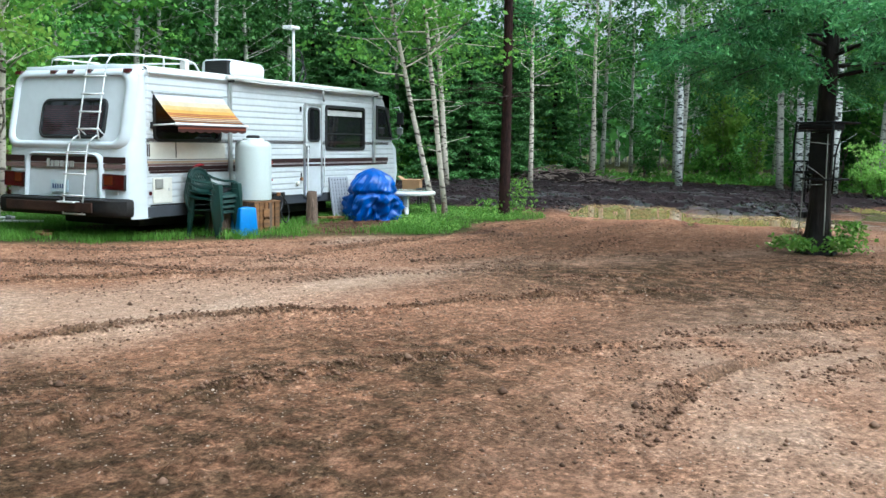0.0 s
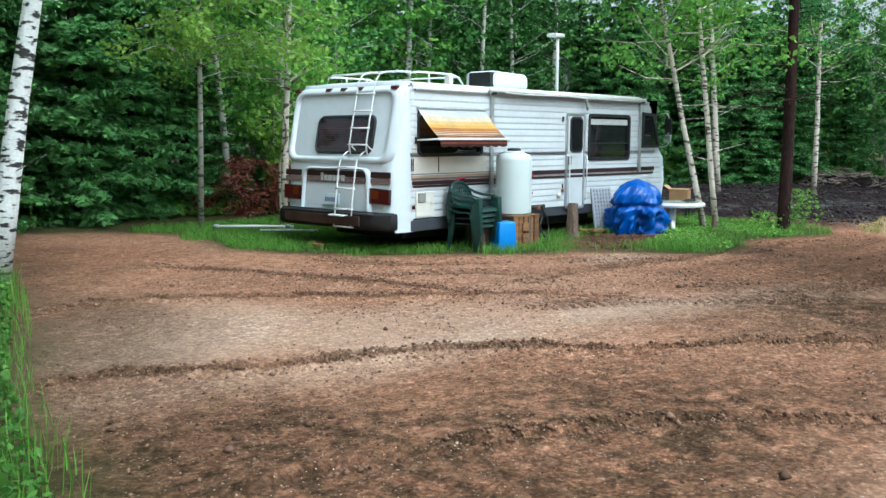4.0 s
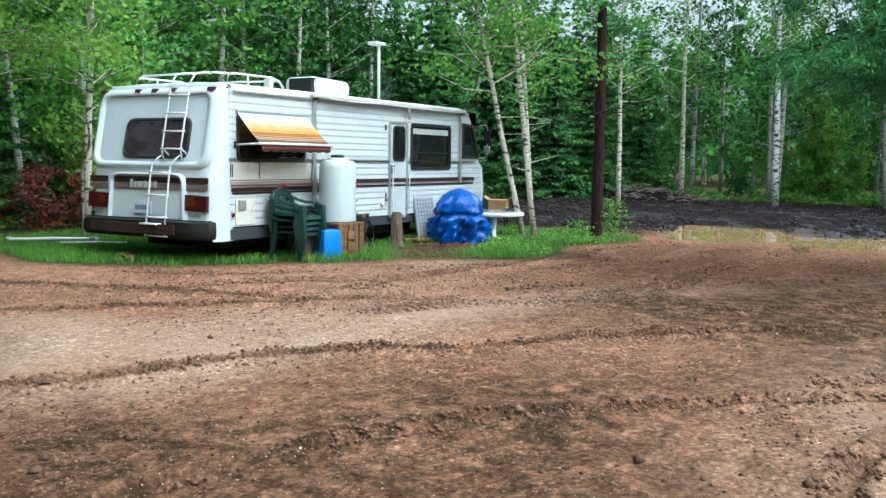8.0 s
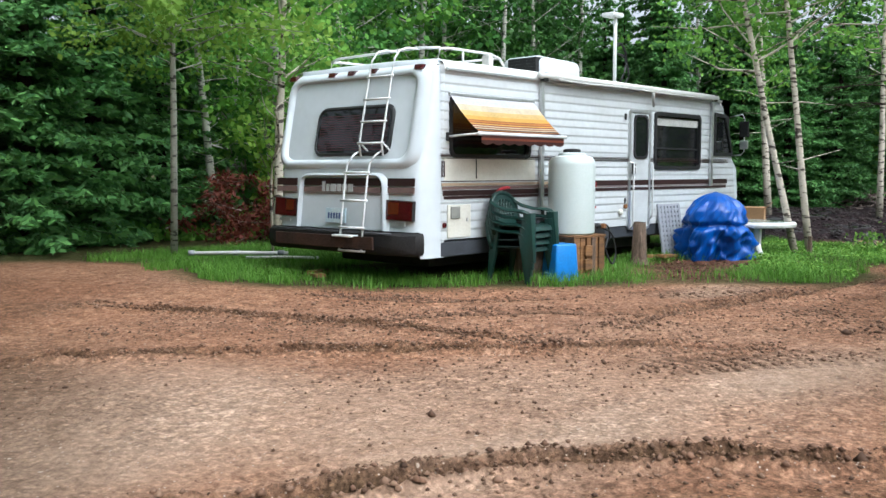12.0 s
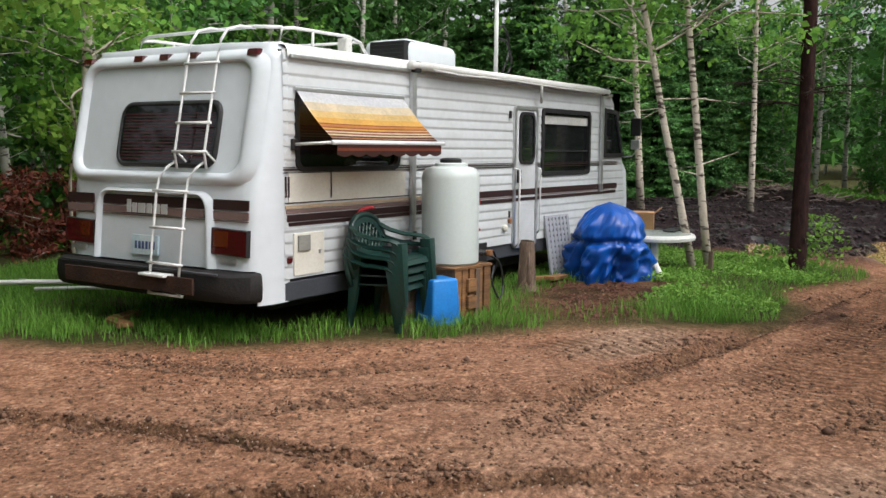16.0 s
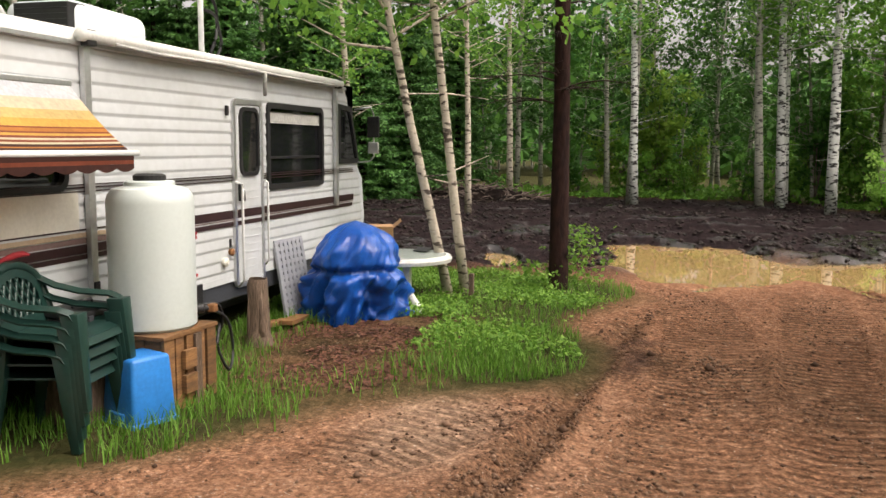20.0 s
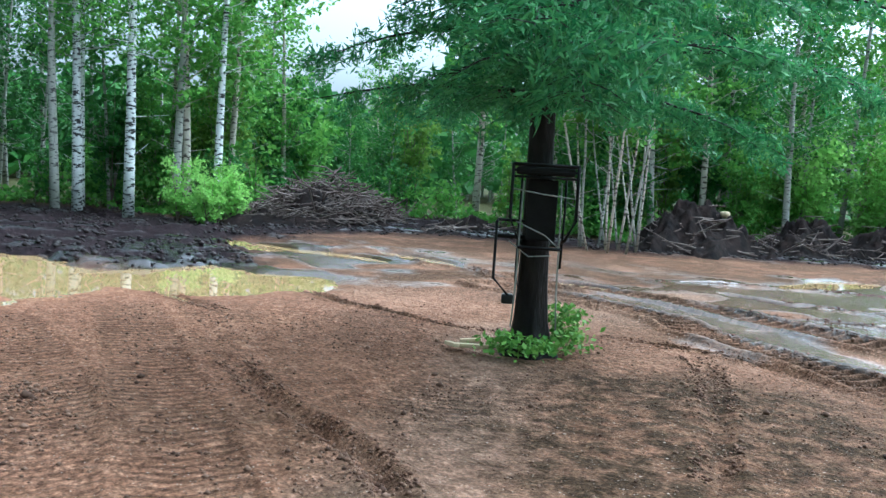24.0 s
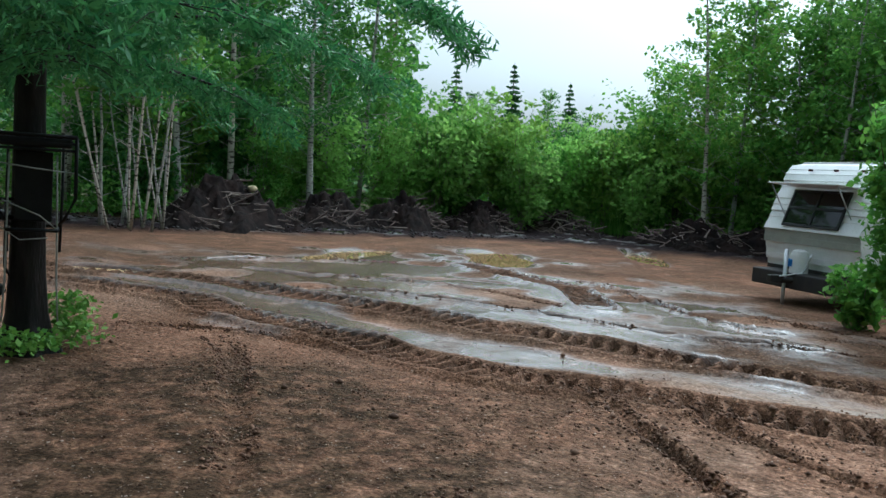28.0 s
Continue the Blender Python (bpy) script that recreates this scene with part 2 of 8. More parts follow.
def bark_birch(name, white, dark, amount):
    """White bark with dark horizontal lenticels and patches."""
    m = material(name, white, 0.75, col2=[c * 0.82 for c in white], scale=3, bump=0.3, bscale=30)
    n, l = m.node_tree.nodes, m.node_tree.links
    b = n["Principled BSDF"]
    src = b.inputs["Base Color"].links[0].from_socket
    tc = n.new("ShaderNodeTexCoord")
    mp = n.new("ShaderNodeMapping")
    mp.inputs["Scale"].default_value = (3.5, 3.5, 10)
    l.new(tc.outputs["Object"], mp.inputs[0])
    q = n.new("ShaderNodeTexNoise")
    q.inputs["Scale"].default_value, q.inputs["Detail"].default_value = 1.6, 6
    l.new(mp.outputs[0], q.inputs["Vector"])
    r = n.new("ShaderNodeValToRGB")
    r.color_ramp.elements[0].position, r.color_ramp.elements[1].position = 1 - amount - 0.03, 1 - amount + 0.03
    l.new(q.outputs[0], r.inputs[0])
    mx = n.new("ShaderNodeMix")
    mx.data_type = "RGBA"
    l.new(r.outputs[0], mx.inputs[0])
    l.new(src, mx.inputs[6])
    mx.inputs[7].default_value = (*dark, 1)
    l.new(mx.outputs[2], b.inputs["Base Color"])
    return m


SOIL = ground_material()
WATER = water_material()
WHITE = material("aged_white_siding", (0.48, 0.505, 0.525), 0.45, col2=(0.43, 0.45, 0.455), scale=1.6, fine=0.05, bscale=12, bump=0.03)
GELCOAT = material("grey_white_gelcoat", (0.545, 0.585, 0.62), 0.35, col2=(0.49, 0.525, 0.55), scale=1.3, fine=0.03, bscale=9)
ROOFW = material("roof_membrane", (0.6, 0.61, 0.6), 0.6, col2=(0.48, 0.48, 0.45), scale=2, bump=0.05)
CREAM = material("yellowed_panel_paint", (0.60, 0.59, 0.53), 0.5, col2=(0.54, 0.52, 0.45), scale=4, fine=0.06)
BROWN = material("dark_brown_stripe", (0.022, 0.010, 0.010), 0.45, col2=(0.032, 0.014, 0.013), scale=3, spec=0.3)
MAUVE = material("mauve_stripe", (0.17, 0.11, 0.10), 0.45, scale=3)
TAN = material("tan_stripe", (0.42, 0.32, 0.22), 0.45, scale=3)
BLACKPL = material("black_plastic", (0.012, 0.012, 0.013), 0.45, col2=(0.022, 0.022, 0.023), scale=4, fine=0.2, spec=0.3)
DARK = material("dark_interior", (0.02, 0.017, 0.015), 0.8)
UNDER = material("black_underbody", (0.012, 0.012, 0.013), 0.7, col2=(0.03, 0.025, 0.02), scale=5)
GUARD = material("grey_blue_skirt", (0.045, 0.05, 0.06), 0.5, col2=(0.03, 0.032, 0.036), scale=3)
CHROME = material("dull_aluminium", (0.62, 0.63, 0.64), 0.35, 0.85, fine=0.06, scale=9)
WHITEROD = material("white_enamel_tube", (0.68, 0.69, 0.69), 0.35, fine=0.04)
TINT = material("dark_tinted_glass", (0.010, 0.011, 0.012), 0.04, spec=0.38, fine=0.0)
REDLENS = material("red_lens", (0.065, 0.003, 0.006), 0.2, col2=(0.045, 0.002, 0.004), coat=0.5)
AMBERLENS = material("amber_lens", (0.10, 0.017, 0.005), 0.2, coat=0.5)
TREADW = material("old_tyre_rubber", (0.02, 0.02, 0.021), 0.85, bump=0.2)
BIRCH = bark_birch("white_birch_bark", (0.50, 0.44, 0.36), (0.06, 0.045, 0.035), 0.43)
BIRCHB = bark_birch("bold_birch_bark", (0.66, 0.66, 0.64), (0.02, 0.018, 0.016), 0.45)
ASPEN = bark_birch("grey_aspen_bark", (0.36, 0.35, 0.30), (0.05, 0.045, 0.04), 0.42)
BARK = material("dark_conifer_bark", (0.045, 0.03, 0.024), 0.9, col2=(0.018, 0.013, 0.012), scale=9, bump=0.9, bscale=22, fine=0.35, stretch=(1, 1, 0.35), spec=0.1)
WETBARK = material("wet_black_bark", (0.006, 0.005, 0.005), 0.5, col2=(0.018, 0.013, 0.011), scale=7, bump=1.0, bscale=18, fine=0.4, stretch=(1, 1, 0.3), spec=0.14)
REDBARK = material("reddish_pine_bark", (0.032, 0.015, 0.012), 0.85, col2=(0.014, 0.008, 0.008), scale=10, bump=0.8, bscale=24, fine=0.35, stretch=(1, 1, 0.35), spec=0.1)
LEAF = leaf_material("broad_leaves", (0.085, 0.225, 0.035), (0.20, 0.39, 0.065), through_light=0.45)
LEAFD = leaf_material("deep_green_leaves", (0.04, 0.125, 0.03), (0.10, 0.25, 0.045), through_light=0.4)
WILLOW = leaf_material("willow_leaves", (0.21, 0.40, 0.08), (0.34, 0.55, 0.13), through_light=0.6)
# darker copy of the aspen leaves, with the woods' shade in its colour
LEAF_SHADE = leaf_material("dark_aspen_leaves", (0.025, 0.08, 0.018), (0.065, 0.16, 0.032), through_light=0.3)
LEAFY = leaf_material("yellow_green_leaves", (0.14, 0.27, 0.04), (0.26, 0.41, 0.07), through_light=0.5)
NEEDLE = leaf_material("spruce_needles", (0.045, 0.125, 0.04), (0.12, 0.27, 0.07), through_light=0.3)
LARCH = leaf_material("larch_needles", (0.034, 0.135, 0.046), (0.115, 0.30, 0.09), through_light=0.35)
GRASSM = leaf_material("meadow_grass", (0.055, 0.15, 0.016), (0.15, 0.30, 0.045))
LITTER = leaf_material("bark_chips", (0.028, 0.010, 0.007), (0.17, 0.075, 0.048), rand=0.0, rough=0.8, through_light=0.0)
VERGEM = leaf_material("verge_leaves", (0.045, 0.13, 0.022), (0.13, 0.27, 0.045))
WEEDM = leaf_material("weed_leaves", (0.09, 0.22, 0.03), (0.24, 0.42, 0.075))
REDBRUSH = leaf_material("dead_red_needles", (0.14, 0.035, 0.02), (0.07, 0.02, 0.014), through_light=0.1)
TWIG = material("dry_brush_wood", (0.09, 0.062, 0.052), 0.9, col2=(0.26, 0.21, 0.185), scale=2, rand=0.3, spec=0.1)


# ---- mesh helpers ----
def np_mesh(name, v, q, mat, smooth=False, idx=None):
    """A mesh from arrays of places and of quads (or triangles)."""
    v, q = np.asarray(v, np.float32), np.asarray(q, np.int32)
    me = bpy.data.meshes.new(name)
    me.vertices.add(len(v))
    me.vertices.foreach_set("co", v.ravel())
    k = q.shape[1]
    me.loops.add(q.size)
    me.loops.foreach_set("vertex_index", q.ravel())
    me.polygons.add(len(q))
    me.polygons.foreach_set("loop_start", np.arange(len(q), dtype=np.int32) * k)
    me.polygons.foreach_set("loop_total", np.full(len(q), k, np.int32))
    if idx is not None:
        me.polygons.foreach_set("material_index", np.asarray(idx, np.int32))
    if smooth:
        me.polygons.foreach_set("use_smooth", np.ones(len(q), bool))
    for mm in mat if isinstance(mat, (list, tuple)) else [mat]:
        me.materials.append(mm)
    me.update(calc_edges=True)
    return me


class Geo:
    """Collects quads."""

    def __init__(self):
        self.v, self.q, self.i, self.n = [], [], [], 0

    def add(self, v, q, i=0):
        v, q = np.asarray(v, float), np.asarray(q, int)
        self.v.append(v)
        self.q.append(q + self.n)
        self.i.append(np.full(len(q), i))
        self.n += len(v)

    def tube(self, pts, rad, seg=6, i=0, cap=True):
        pts = np.asarray(pts, float)
        rad = np.broadcast_to(np.asarray(rad, float), (len(pts),))
        d = np.gradient(pts, axis=0)
        d /= np.linalg.norm(d, axis=1)[:, None] + 1e-9
        ref = np.where(np.abs(d[:, 2:3]) < 0.9, [[0, 0, 1.0]], [[1.0, 0, 0]])
        a = np.cross(d, ref)
        a /= np.linalg.norm(a, axis=1)[:, None] + 1e-9
        b = np.cross(d, a)
        ang = np.linspace(0, 2 * np.pi, seg, endpoint=False)
        ring = pts[:, None] + rad[:, None, None] * (np.cos(ang)[None, :, None] * a[:, None] + np.sin(ang)[None, :, None] * b[:, None])
        v = ring.reshape(-1, 3)
        r, s = np.meshgrid(np.arange(len(pts) - 1), np.arange(seg), indexing="ij")
        s2 = (s + 1) % seg
        q = np.stack([r * seg + s, r * seg + s2, (r + 1) * seg + s2, (r + 1) * seg + s], -1).reshape(-1, 4)
        if cap:
            v = np.concatenate([v, pts[:1], pts[-1:]])
            n0 = len(pts) * seg
            k = np.arange(0, seg, 2) if seg % 2 == 0 else np.arange(seg)
            if seg % 2 == 0:
                c0 = np.stack([np.full(len(k), n0), (k + 2) % seg, (k + 1) % seg, k], -1)
                e = (len(pts) - 1) * seg
                c1 = np.stack([np.full(len(k), n0 + 1), e + k, e + (k + 1) % seg, e + (k + 2) % seg], -1)
                q = np.concatenate([q, c0, c1])
        self.add(v, q, i)

    def leaves(self, at, size, rng, i=0, flat=0.4, long=1.5, axis=None):
        """Small kite-shaped leaves at the given places, turned every way; with axis they lie along it."""
        n = len(at)
        if not n:
            return
        if axis is None:
            face = rng.normal(size=(n, 3)) + np.array([0, 0, 1.6 * flat + 0.3])
            face /= np.linalg.norm(face, axis=1)[:, None] + 1e-9
            u = np.cross(face, rng.normal(size=(n, 3)))
            u /= np.linalg.norm(u, axis=1)[:, None] + 1e-9
            w = np.cross(face, u)
        else:
            u = axis + 0.35 * rng.normal(size=(n, 3))
            u /= np.linalg.norm(u, axis=1)[:, None] + 1e-9
            w = np.cross(u, rng.normal(size=(n, 3)))
            w /= np.linalg.norm(w, axis=1)[:, None] + 1e-9
        s = size * rng.uniform(0.6, 1.35, (n, 1))
        v = np.stack([at - u * s * long * 0.5, at + w * s * 0.5, at + u * s * long * 0.5, at - w * s * 0.5], 1).reshape(-1, 3)
        self.add(v, np.arange(4 * n).reshape(-1, 4), i)

    def box(self, lo, hi, i=0):
        (x0, y0, z0), (x1, y1, z1) = lo, hi
        v = [(x, y, z) for z in (z0, z1) for y in (y0, y1) for x in (x0, x1)]
        self.add(v, [(0, 2, 3, 1), (4, 5, 7, 6), (0, 1, 5, 4), (2, 6, 7, 3), (0, 4, 6, 2), (1, 3, 7, 5)], i)

    def mesh(self, name, mat, smooth=False):
        return np_mesh(name, np.concatenate(self.v), np.concatenate(self.q), mat, smooth, np.concatenate(self.i))


def put(name, me, parent=None, label="", m=None):
    ob = new(name, me)
    if parent:
        ob.parent = parent
    if m is not None:
        ob.matrix_basis = m
    if label:
        ob["label"] = label
    return ob


def part(name, bm, mat, parent, label="", m=None, smooth=False):
    """Links a bmesh as one mesh under a thing or a part."""
    me = bpy.data.meshes.new(name)
    bmesh.ops.recalc_face_normals(bm, faces=bm.faces)
    bm.to_mesh(me)
    bm.free()
    me.materials.append(mat)
    if smooth:
        me.polygons.foreach_set("use_smooth", np.ones(len(me.polygons), bool))
        me.set_sharp_from_angle(angle=radians(40))
    return put(name, me, parent, label, m)


def block(lo, hi, bevel=0.0, seg=2):
    bm = bmesh.new()
    bmesh.ops.create_cube(bm, size=1)
    lo, hi = Vector(lo), Vector(hi)
    for v in bm.verts:
        v.co = Vector([(lo[k] + hi[k]) / 2 + v.co[k] * (hi[k] - lo[k]) for k in range(3)])
    if bevel:
        bmesh.ops.bevel(bm, geom=bm.edges[:], offset=bevel, segments=seg, profile=0.5, affect="EDGES")
    return bm


def turned(profile, seg=24, at=(0, 0, 0)):
    """A turned shape from (radius, height) pairs."""
    bm = bmesh.new()
    rings = []
    for r, z in profile:
        rings.append([bm.verts.new((at[0] + r * math.cos(a), at[1] + r * math.sin(a), at[2] + z)) for a in [2 * math.pi * k / seg for k in range(seg)]])
    for a, b in zip(rings, rings[1:]):
        for k in range(seg):
            bm.faces.new((a[k], a[(k + 1) % seg], b[(k + 1) % seg], b[k]))
    bm.faces.new(rings[0][::-1])
    bm.faces.new(rings[-1])
    return bm


def rods(name, pts, rad, mat, parent=None, label="", seg=8):
    g = Geo()
    g.tube(pts, rad, seg)
    return put(name, g.mesh(name, mat, True), parent, label)


def plate_outline(pts, thick, axis=1):
    """A flat plate from an outline of (a, b) pairs, thick along the axis."""
    bm = bmesh.new()
    mk = {0: lambda a, b, t: (t, a, b), 1: lambda a, b, t: (a, t, b), 2: lambda a, b, t: (a, b, t)}[axis]
    f = bm.faces.new([bm.verts.new(mk(a, b, 0)) for a, b in pts])
    r = bmesh.ops.extrude_face_region(bm, geom=[f])
    for v in r["geom"]:
        if isinstance(v, bmesh.types.BMVert):
            v.co[axis] += thick
    return bm


def rounded(x0, x1, z0, z1, r, n=4):
    out = []
    for cx, cz, a0 in ((x1 - r, z1 - r, 0), (x0 + r, z1 - r, 90), (x0 + r, z0 + r, 180), (x1 - r, z0 + r, 270)):
        out += [(cx + r * math.cos(radians(a0 + 90 * k / n)), cz + r * math.sin(radians(a0 + 90 * k / n))) for k in range(n + 1)]
    return out


def ring_frame(outer, inner, thick, axis=1):
    """A frame between two outlines of as many points."""
    bm = bmesh.new()
    mk = {0: lambda a, b, t: (t, a, b), 1: lambda a, b, t: (a, t, b), 2: lambda a, b, t: (a, b, t)}[axis]
    rows = [[bm.verts.new(mk(a, b, t)) for a, b in o] for o, t in ((outer, 0), (outer, thick), (inner, thick), (inner, 0))]
    n = len(outer)
    for a, b in zip(rows, rows[1:] + rows[:1]):
        for k in range(n):
            bm.faces.new((a[k], a[(k + 1) % n], b[(k + 1) % n], b[k]))
    return bm


def empty(name, m, label, category, group="", kind=""):
    ob = new(name)
    ob.matrix_basis = m
    return tagged(ob, label, category, group, kind)


# ---- ground: one sheet with zones, ruts and hollows ----
def side_of(x, y, pts):
    """Signed distance to an open polyline, positive on its left."""
    best = np.full(x.shape, 1e9)
    sign = np.ones(x.shape)
    for (ax, ay), (bx, by) in zip(pts, pts[1:]):
        dx, dy = bx - ax, by - ay
        t = np.clip(((x - ax) * dx + (y - ay) * dy) / (dx * dx + dy * dy), 0, 1)
        ex, ey = x - ax - t * dx, y - ay - t * dy
        d = np.hypot(ex, ey)
        s = np.sign(dx * (y - ay) - dy * (x - ax))
        near = d < best
        best, sign = np.where(near, d, best), np.where(near, s, sign)
    return best * sign


def inside_of(x, y, pts):
    """Distance to a closed outline, positive inside it."""
    d, within = np.abs(side_of(x, y, pts)), np.zeros(x.shape, bool)
    for (ax, ay), (bx, by) in zip(pts, pts[1:]):
        if ay != by:
            within ^= ((ay > y) != (by > y)) & (x < (bx - ax) * (y - ay) / (by - ay) + ax)
    return np.where(within, d, -d)


def along(x, y, pts, reach=1.3):
    """Distance from a polyline, signed offset and the way along it; only looked at within reach of its box."""
    p = np.array(pts)
    (x0, y0), (x1, y1) = p.min(0) - reach, p.max(0) + reach
    box = (x > x0) & (x < x1) & (y > y0) & (y < y1)
    full = np.full(x.shape, 1e3), np.full(x.shape, 1e3), np.zeros(x.shape)
    for whole, near in zip(full, along_all(x[box], y[box], pts)):
        whole[box] = near
    return full


def along_all(x, y, pts):
    best, off, run = np.full(x.shape, 1e9), np.zeros(x.shape), np.zeros(x.shape)
    done = 0.0
    for (ax, ay), (bx, by) in zip(pts, pts[1:]):
        dx, dy = bx - ax, by - ay
        ln = math.hypot(dx, dy)
        t = np.clip(((x - ax) * dx + (y - ay) * dy) / (ln * ln), 0, 1)
        ex, ey = x - ax - t * dx, y - ay - t * dy
        d = np.hypot(ex, ey)
        near = d < best
        best = np.where(near, d, best)
        off = np.where(near, d * np.sign(dx * (y - ay) - dy * (x - ax)), off)
        run = np.where(near, done + t * ln, run)
        done += ln
    return best, off, run


def smooth_line(pts, n=6):
    """Catmull-Rom through the points."""
    p = [np.array(a, float) for a in pts]
    p = [2 * p[0] - p[1], *p, 2 * p[-1] - p[-2]]
    out = []
    for a, b, c, d in zip(p, p[1:], p[2:], p[3:]):
        for k in range(n):
            t = k / n
            out.append(0.5 * (2 * b + (c - a) * t + (2 * a - 5 * b + 4 * c - d) * t * t + (3 * b - a - 3 * c + d) * t ** 3))
    out.append(p[-2])
    return [tuple(q) for q in out]


def value_noise(x, y, cell, seed):
    """Smooth random field made of interpolated lattice values."""
    rs = np.random.RandomState(seed)
    tab = rs.rand(256, 256)
    gx, gy = x / cell, y / cell
    ix, iy = np.floor(gx).astype(int), np.floor(gy).astype(int)
    fx, fy = gx - ix, gy - iy
    fx, fy = fx * fx * (3 - 2 * fx), fy * fy * (3 - 2 * fy)
    g = lambda a, b: tab[(ix + a) % 256, (iy + b) % 256]
    return (g(0, 0) * (1 - fx) + g(1, 0) * fx) * (1 - fy) + (g(0, 1) * (1 - fx) + g(1, 1) * fx) * fy - 0.5


step = lambda d, w: np.clip(d / w * 0.5 + 0.5, 0, 1)
DARK_PATCH = [(-8.8, -8.6), (-6.2, -8.4), (-4.6, -8.1), (-2.6, -8.0), (-1.4, -7.6), (-2.4, -6.7), (-3.6, -5.9), (-4.6, -5.1), (-5.6, -4.2), (-7.8, -4.4), (-8.8, -8.6)]
GRASS_EDGE = smooth_line([(-4.0, 9.0), (-2.7, 7.1), (-0.9, 5.2), (-1.2, 2.0), (-0.2, 0.1), (0.6, -0.5), (1.2, -1.05), (1.7, -1.5), (2.4, -1.75), (3.0, -2.5), (3.5, -3.2), (4.3, -3.4), (5.8, -2.95), (7.5, -3.5), (8.8, -2.6), (9.2, -1.0), (8.6, 1.5), (9.5, 6.0)])
WEST_EDGE = smooth_line([(-4.2, 9.5), (-4.3, 5.0), (-4.9, 1.5), (-5.6, -0.8), (-6.5, -3.2), (-7.25, -5.8), (-8.3, -8.3), (-10.5, -13.0), (-14, -22)])
PEAT_EDGE = smooth_line([(9.0, 9.0), (8.9, 1.0), (9.2, -1.8), (9.5, -3.1), (11.4, -3.7), (12.5, -5.0), (11.8, -7.0), (12.4, -8.7), (16.5, -10.2), (18.5, -12.5), (18.6, -15.8), (15.0, -18.4), (14.3, -20.3), (12.4, -22.8), (10.6, -26.0), (8.0, -28.2), (4.6, -28.6), (-2, -28.0), (-12, -27)])
WOOD_EDGE = smooth_line([(8.5, 12.0), (14.0, 11.0), (20, 9.0), (27.0, 5.0), (28.5, -2.0), (27.5, -7.0), (23.5, -9.5), (23.0, -11.8), (27.5, -15.5), (25.0, -20.0), (19.0, -20.8), (18.0, -23.5), (16.5, -29.0), (13.0, -34.0), (9.0, -41.0), (2.0, -41.0), (-6.0, -34.0), (-16, -31)])
# single ruts: a groove between two thrown-up edges
RUTS = [
    # line, half width, depth, darkness of damp soil and painted rut shadow
    (smooth_line([(5.2, -5.98), (4.03, -5.92), (3.03, -5.98), (2.24, -6.03), (1.4, -5.85), (0.5, -5.5)]), 0.13, 0.05, 0.62),
    (smooth_line([(6.7, -3.65), (4.8, -3.45), (3.16, -3.3), (2.1, -3.2), (0.46, -2.95), (-0.6, -3.0)]), 0.14, 0.055, 0.55),
    (smooth_line([(4.3, -10.6), (3.7, -10.28), (2.32, -9.0), (1.01, -7.66), (-0.2, -6.5)]), 0.13, 0.03, 0.75),
    (smooth_line([(0.3, -11.05), (0.06, -10.83), (-0.77, -9.89), (-1.26, -9.36), (-2.2, -8.3)]), 0.08, 0.055, 0.85),
    (smooth_line([(-0.1, -11.35), (-0.35, -11.25), (-0.92, -10.73), (-1.36, -10.45), (-1.97, -10.14), (-3.2, -9.5)]), 0.09, 0.055, 0.85),
    (smooth_line([(-6.0, -0.5), (-4.93, -0.73), (-3.93, -1.16), (-2.92, -1.79), (-1.85, -2.87), (-0.4, -4.4)]), 0.09, 0.085, 1.0),
    (smooth_line([(-7.4, -3.3), (-6.18, -3.55), (-5.12, -4.05), (-3.82, -4.56), (-2.8, -5.6), (-1.53, -6.56), (-0.2, -7.94), (0.1, -8.4)]), 0.08, 0.085, 1.0),
    (smooth_line([(-3.0, 1.6), (-2.65, 0.69), (-2.07, -0.7), (-1.65, -2.03), (-1.35, -3.2)]), 0.08, 0.065, 1.0),
    (smooth_line([(9.6, -8.2), (8.5, -8.2), (7.5, -8.35), (6.35, -8.8), (5.8, -9.35)]), 0.08, 0.05, 0.9),
    (smooth_line([(9.7, -6.0), (8.6, -6.3), (7.6, -6.5)]), 0.10, 0.05, 0.7),
    (smooth_line([(14.4, -12.6), (12.9, -11.5), (11.6, -12.2), (10.3, -11.9)]), 0.12, 0.07, 0.9),
    (smooth_line([(-7.6, -6.3), (-6.4, -6.1), (-5.2, -6.35), (-3.6, -7.4), (-2.2, -8.9)]), 0.09, 0.045, 0.7),
    (smooth_line([(-5.0, -8.8), (-3.4, -8.9), (-1.6, -9.8)]), 0.08, 0.04, 0.6),
    (smooth_line([(5.5, -10.4), (4.98, -10.68), (4.08, -11.0), (2.78, -11.0)]), 0.05, 0.05, 1.0),
    (smooth_line([(7.5, -15.6), (5.74, -15.98), (4.78, -16.16), (3.77, -16.16), (2.73, -15.93)]), 0.09, 0.07, 1.0),
    (smooth_line([(6.5, -14.4), (4.85, -14.75), (4.04, -14.94), (3.13, -14.93), (2.24, -14.83), (0.75, -14.83), (-0.49, -15.1), (-1.51, -15.1), (-3.5, -15.6)]), 0.08, 0.07, 1.0),
    (smooth_line([(4.2, -19.5), (3.1, -18.66), (1.4, -16.95), (0.09, -15.9), (-1.34, -16.4)]), 0.09, 0.07, 0.9),
    (smooth_line([(9.8, -14.9), (8.6, -17.4), (7.6, -18.8)]), 0.14, 0.07, 0.8),
    (smooth_line([(1.2, -17.6), (-0.2, -16.9), (-1.8, -17.0)]), 0.08, 0.06, 0.8),
]
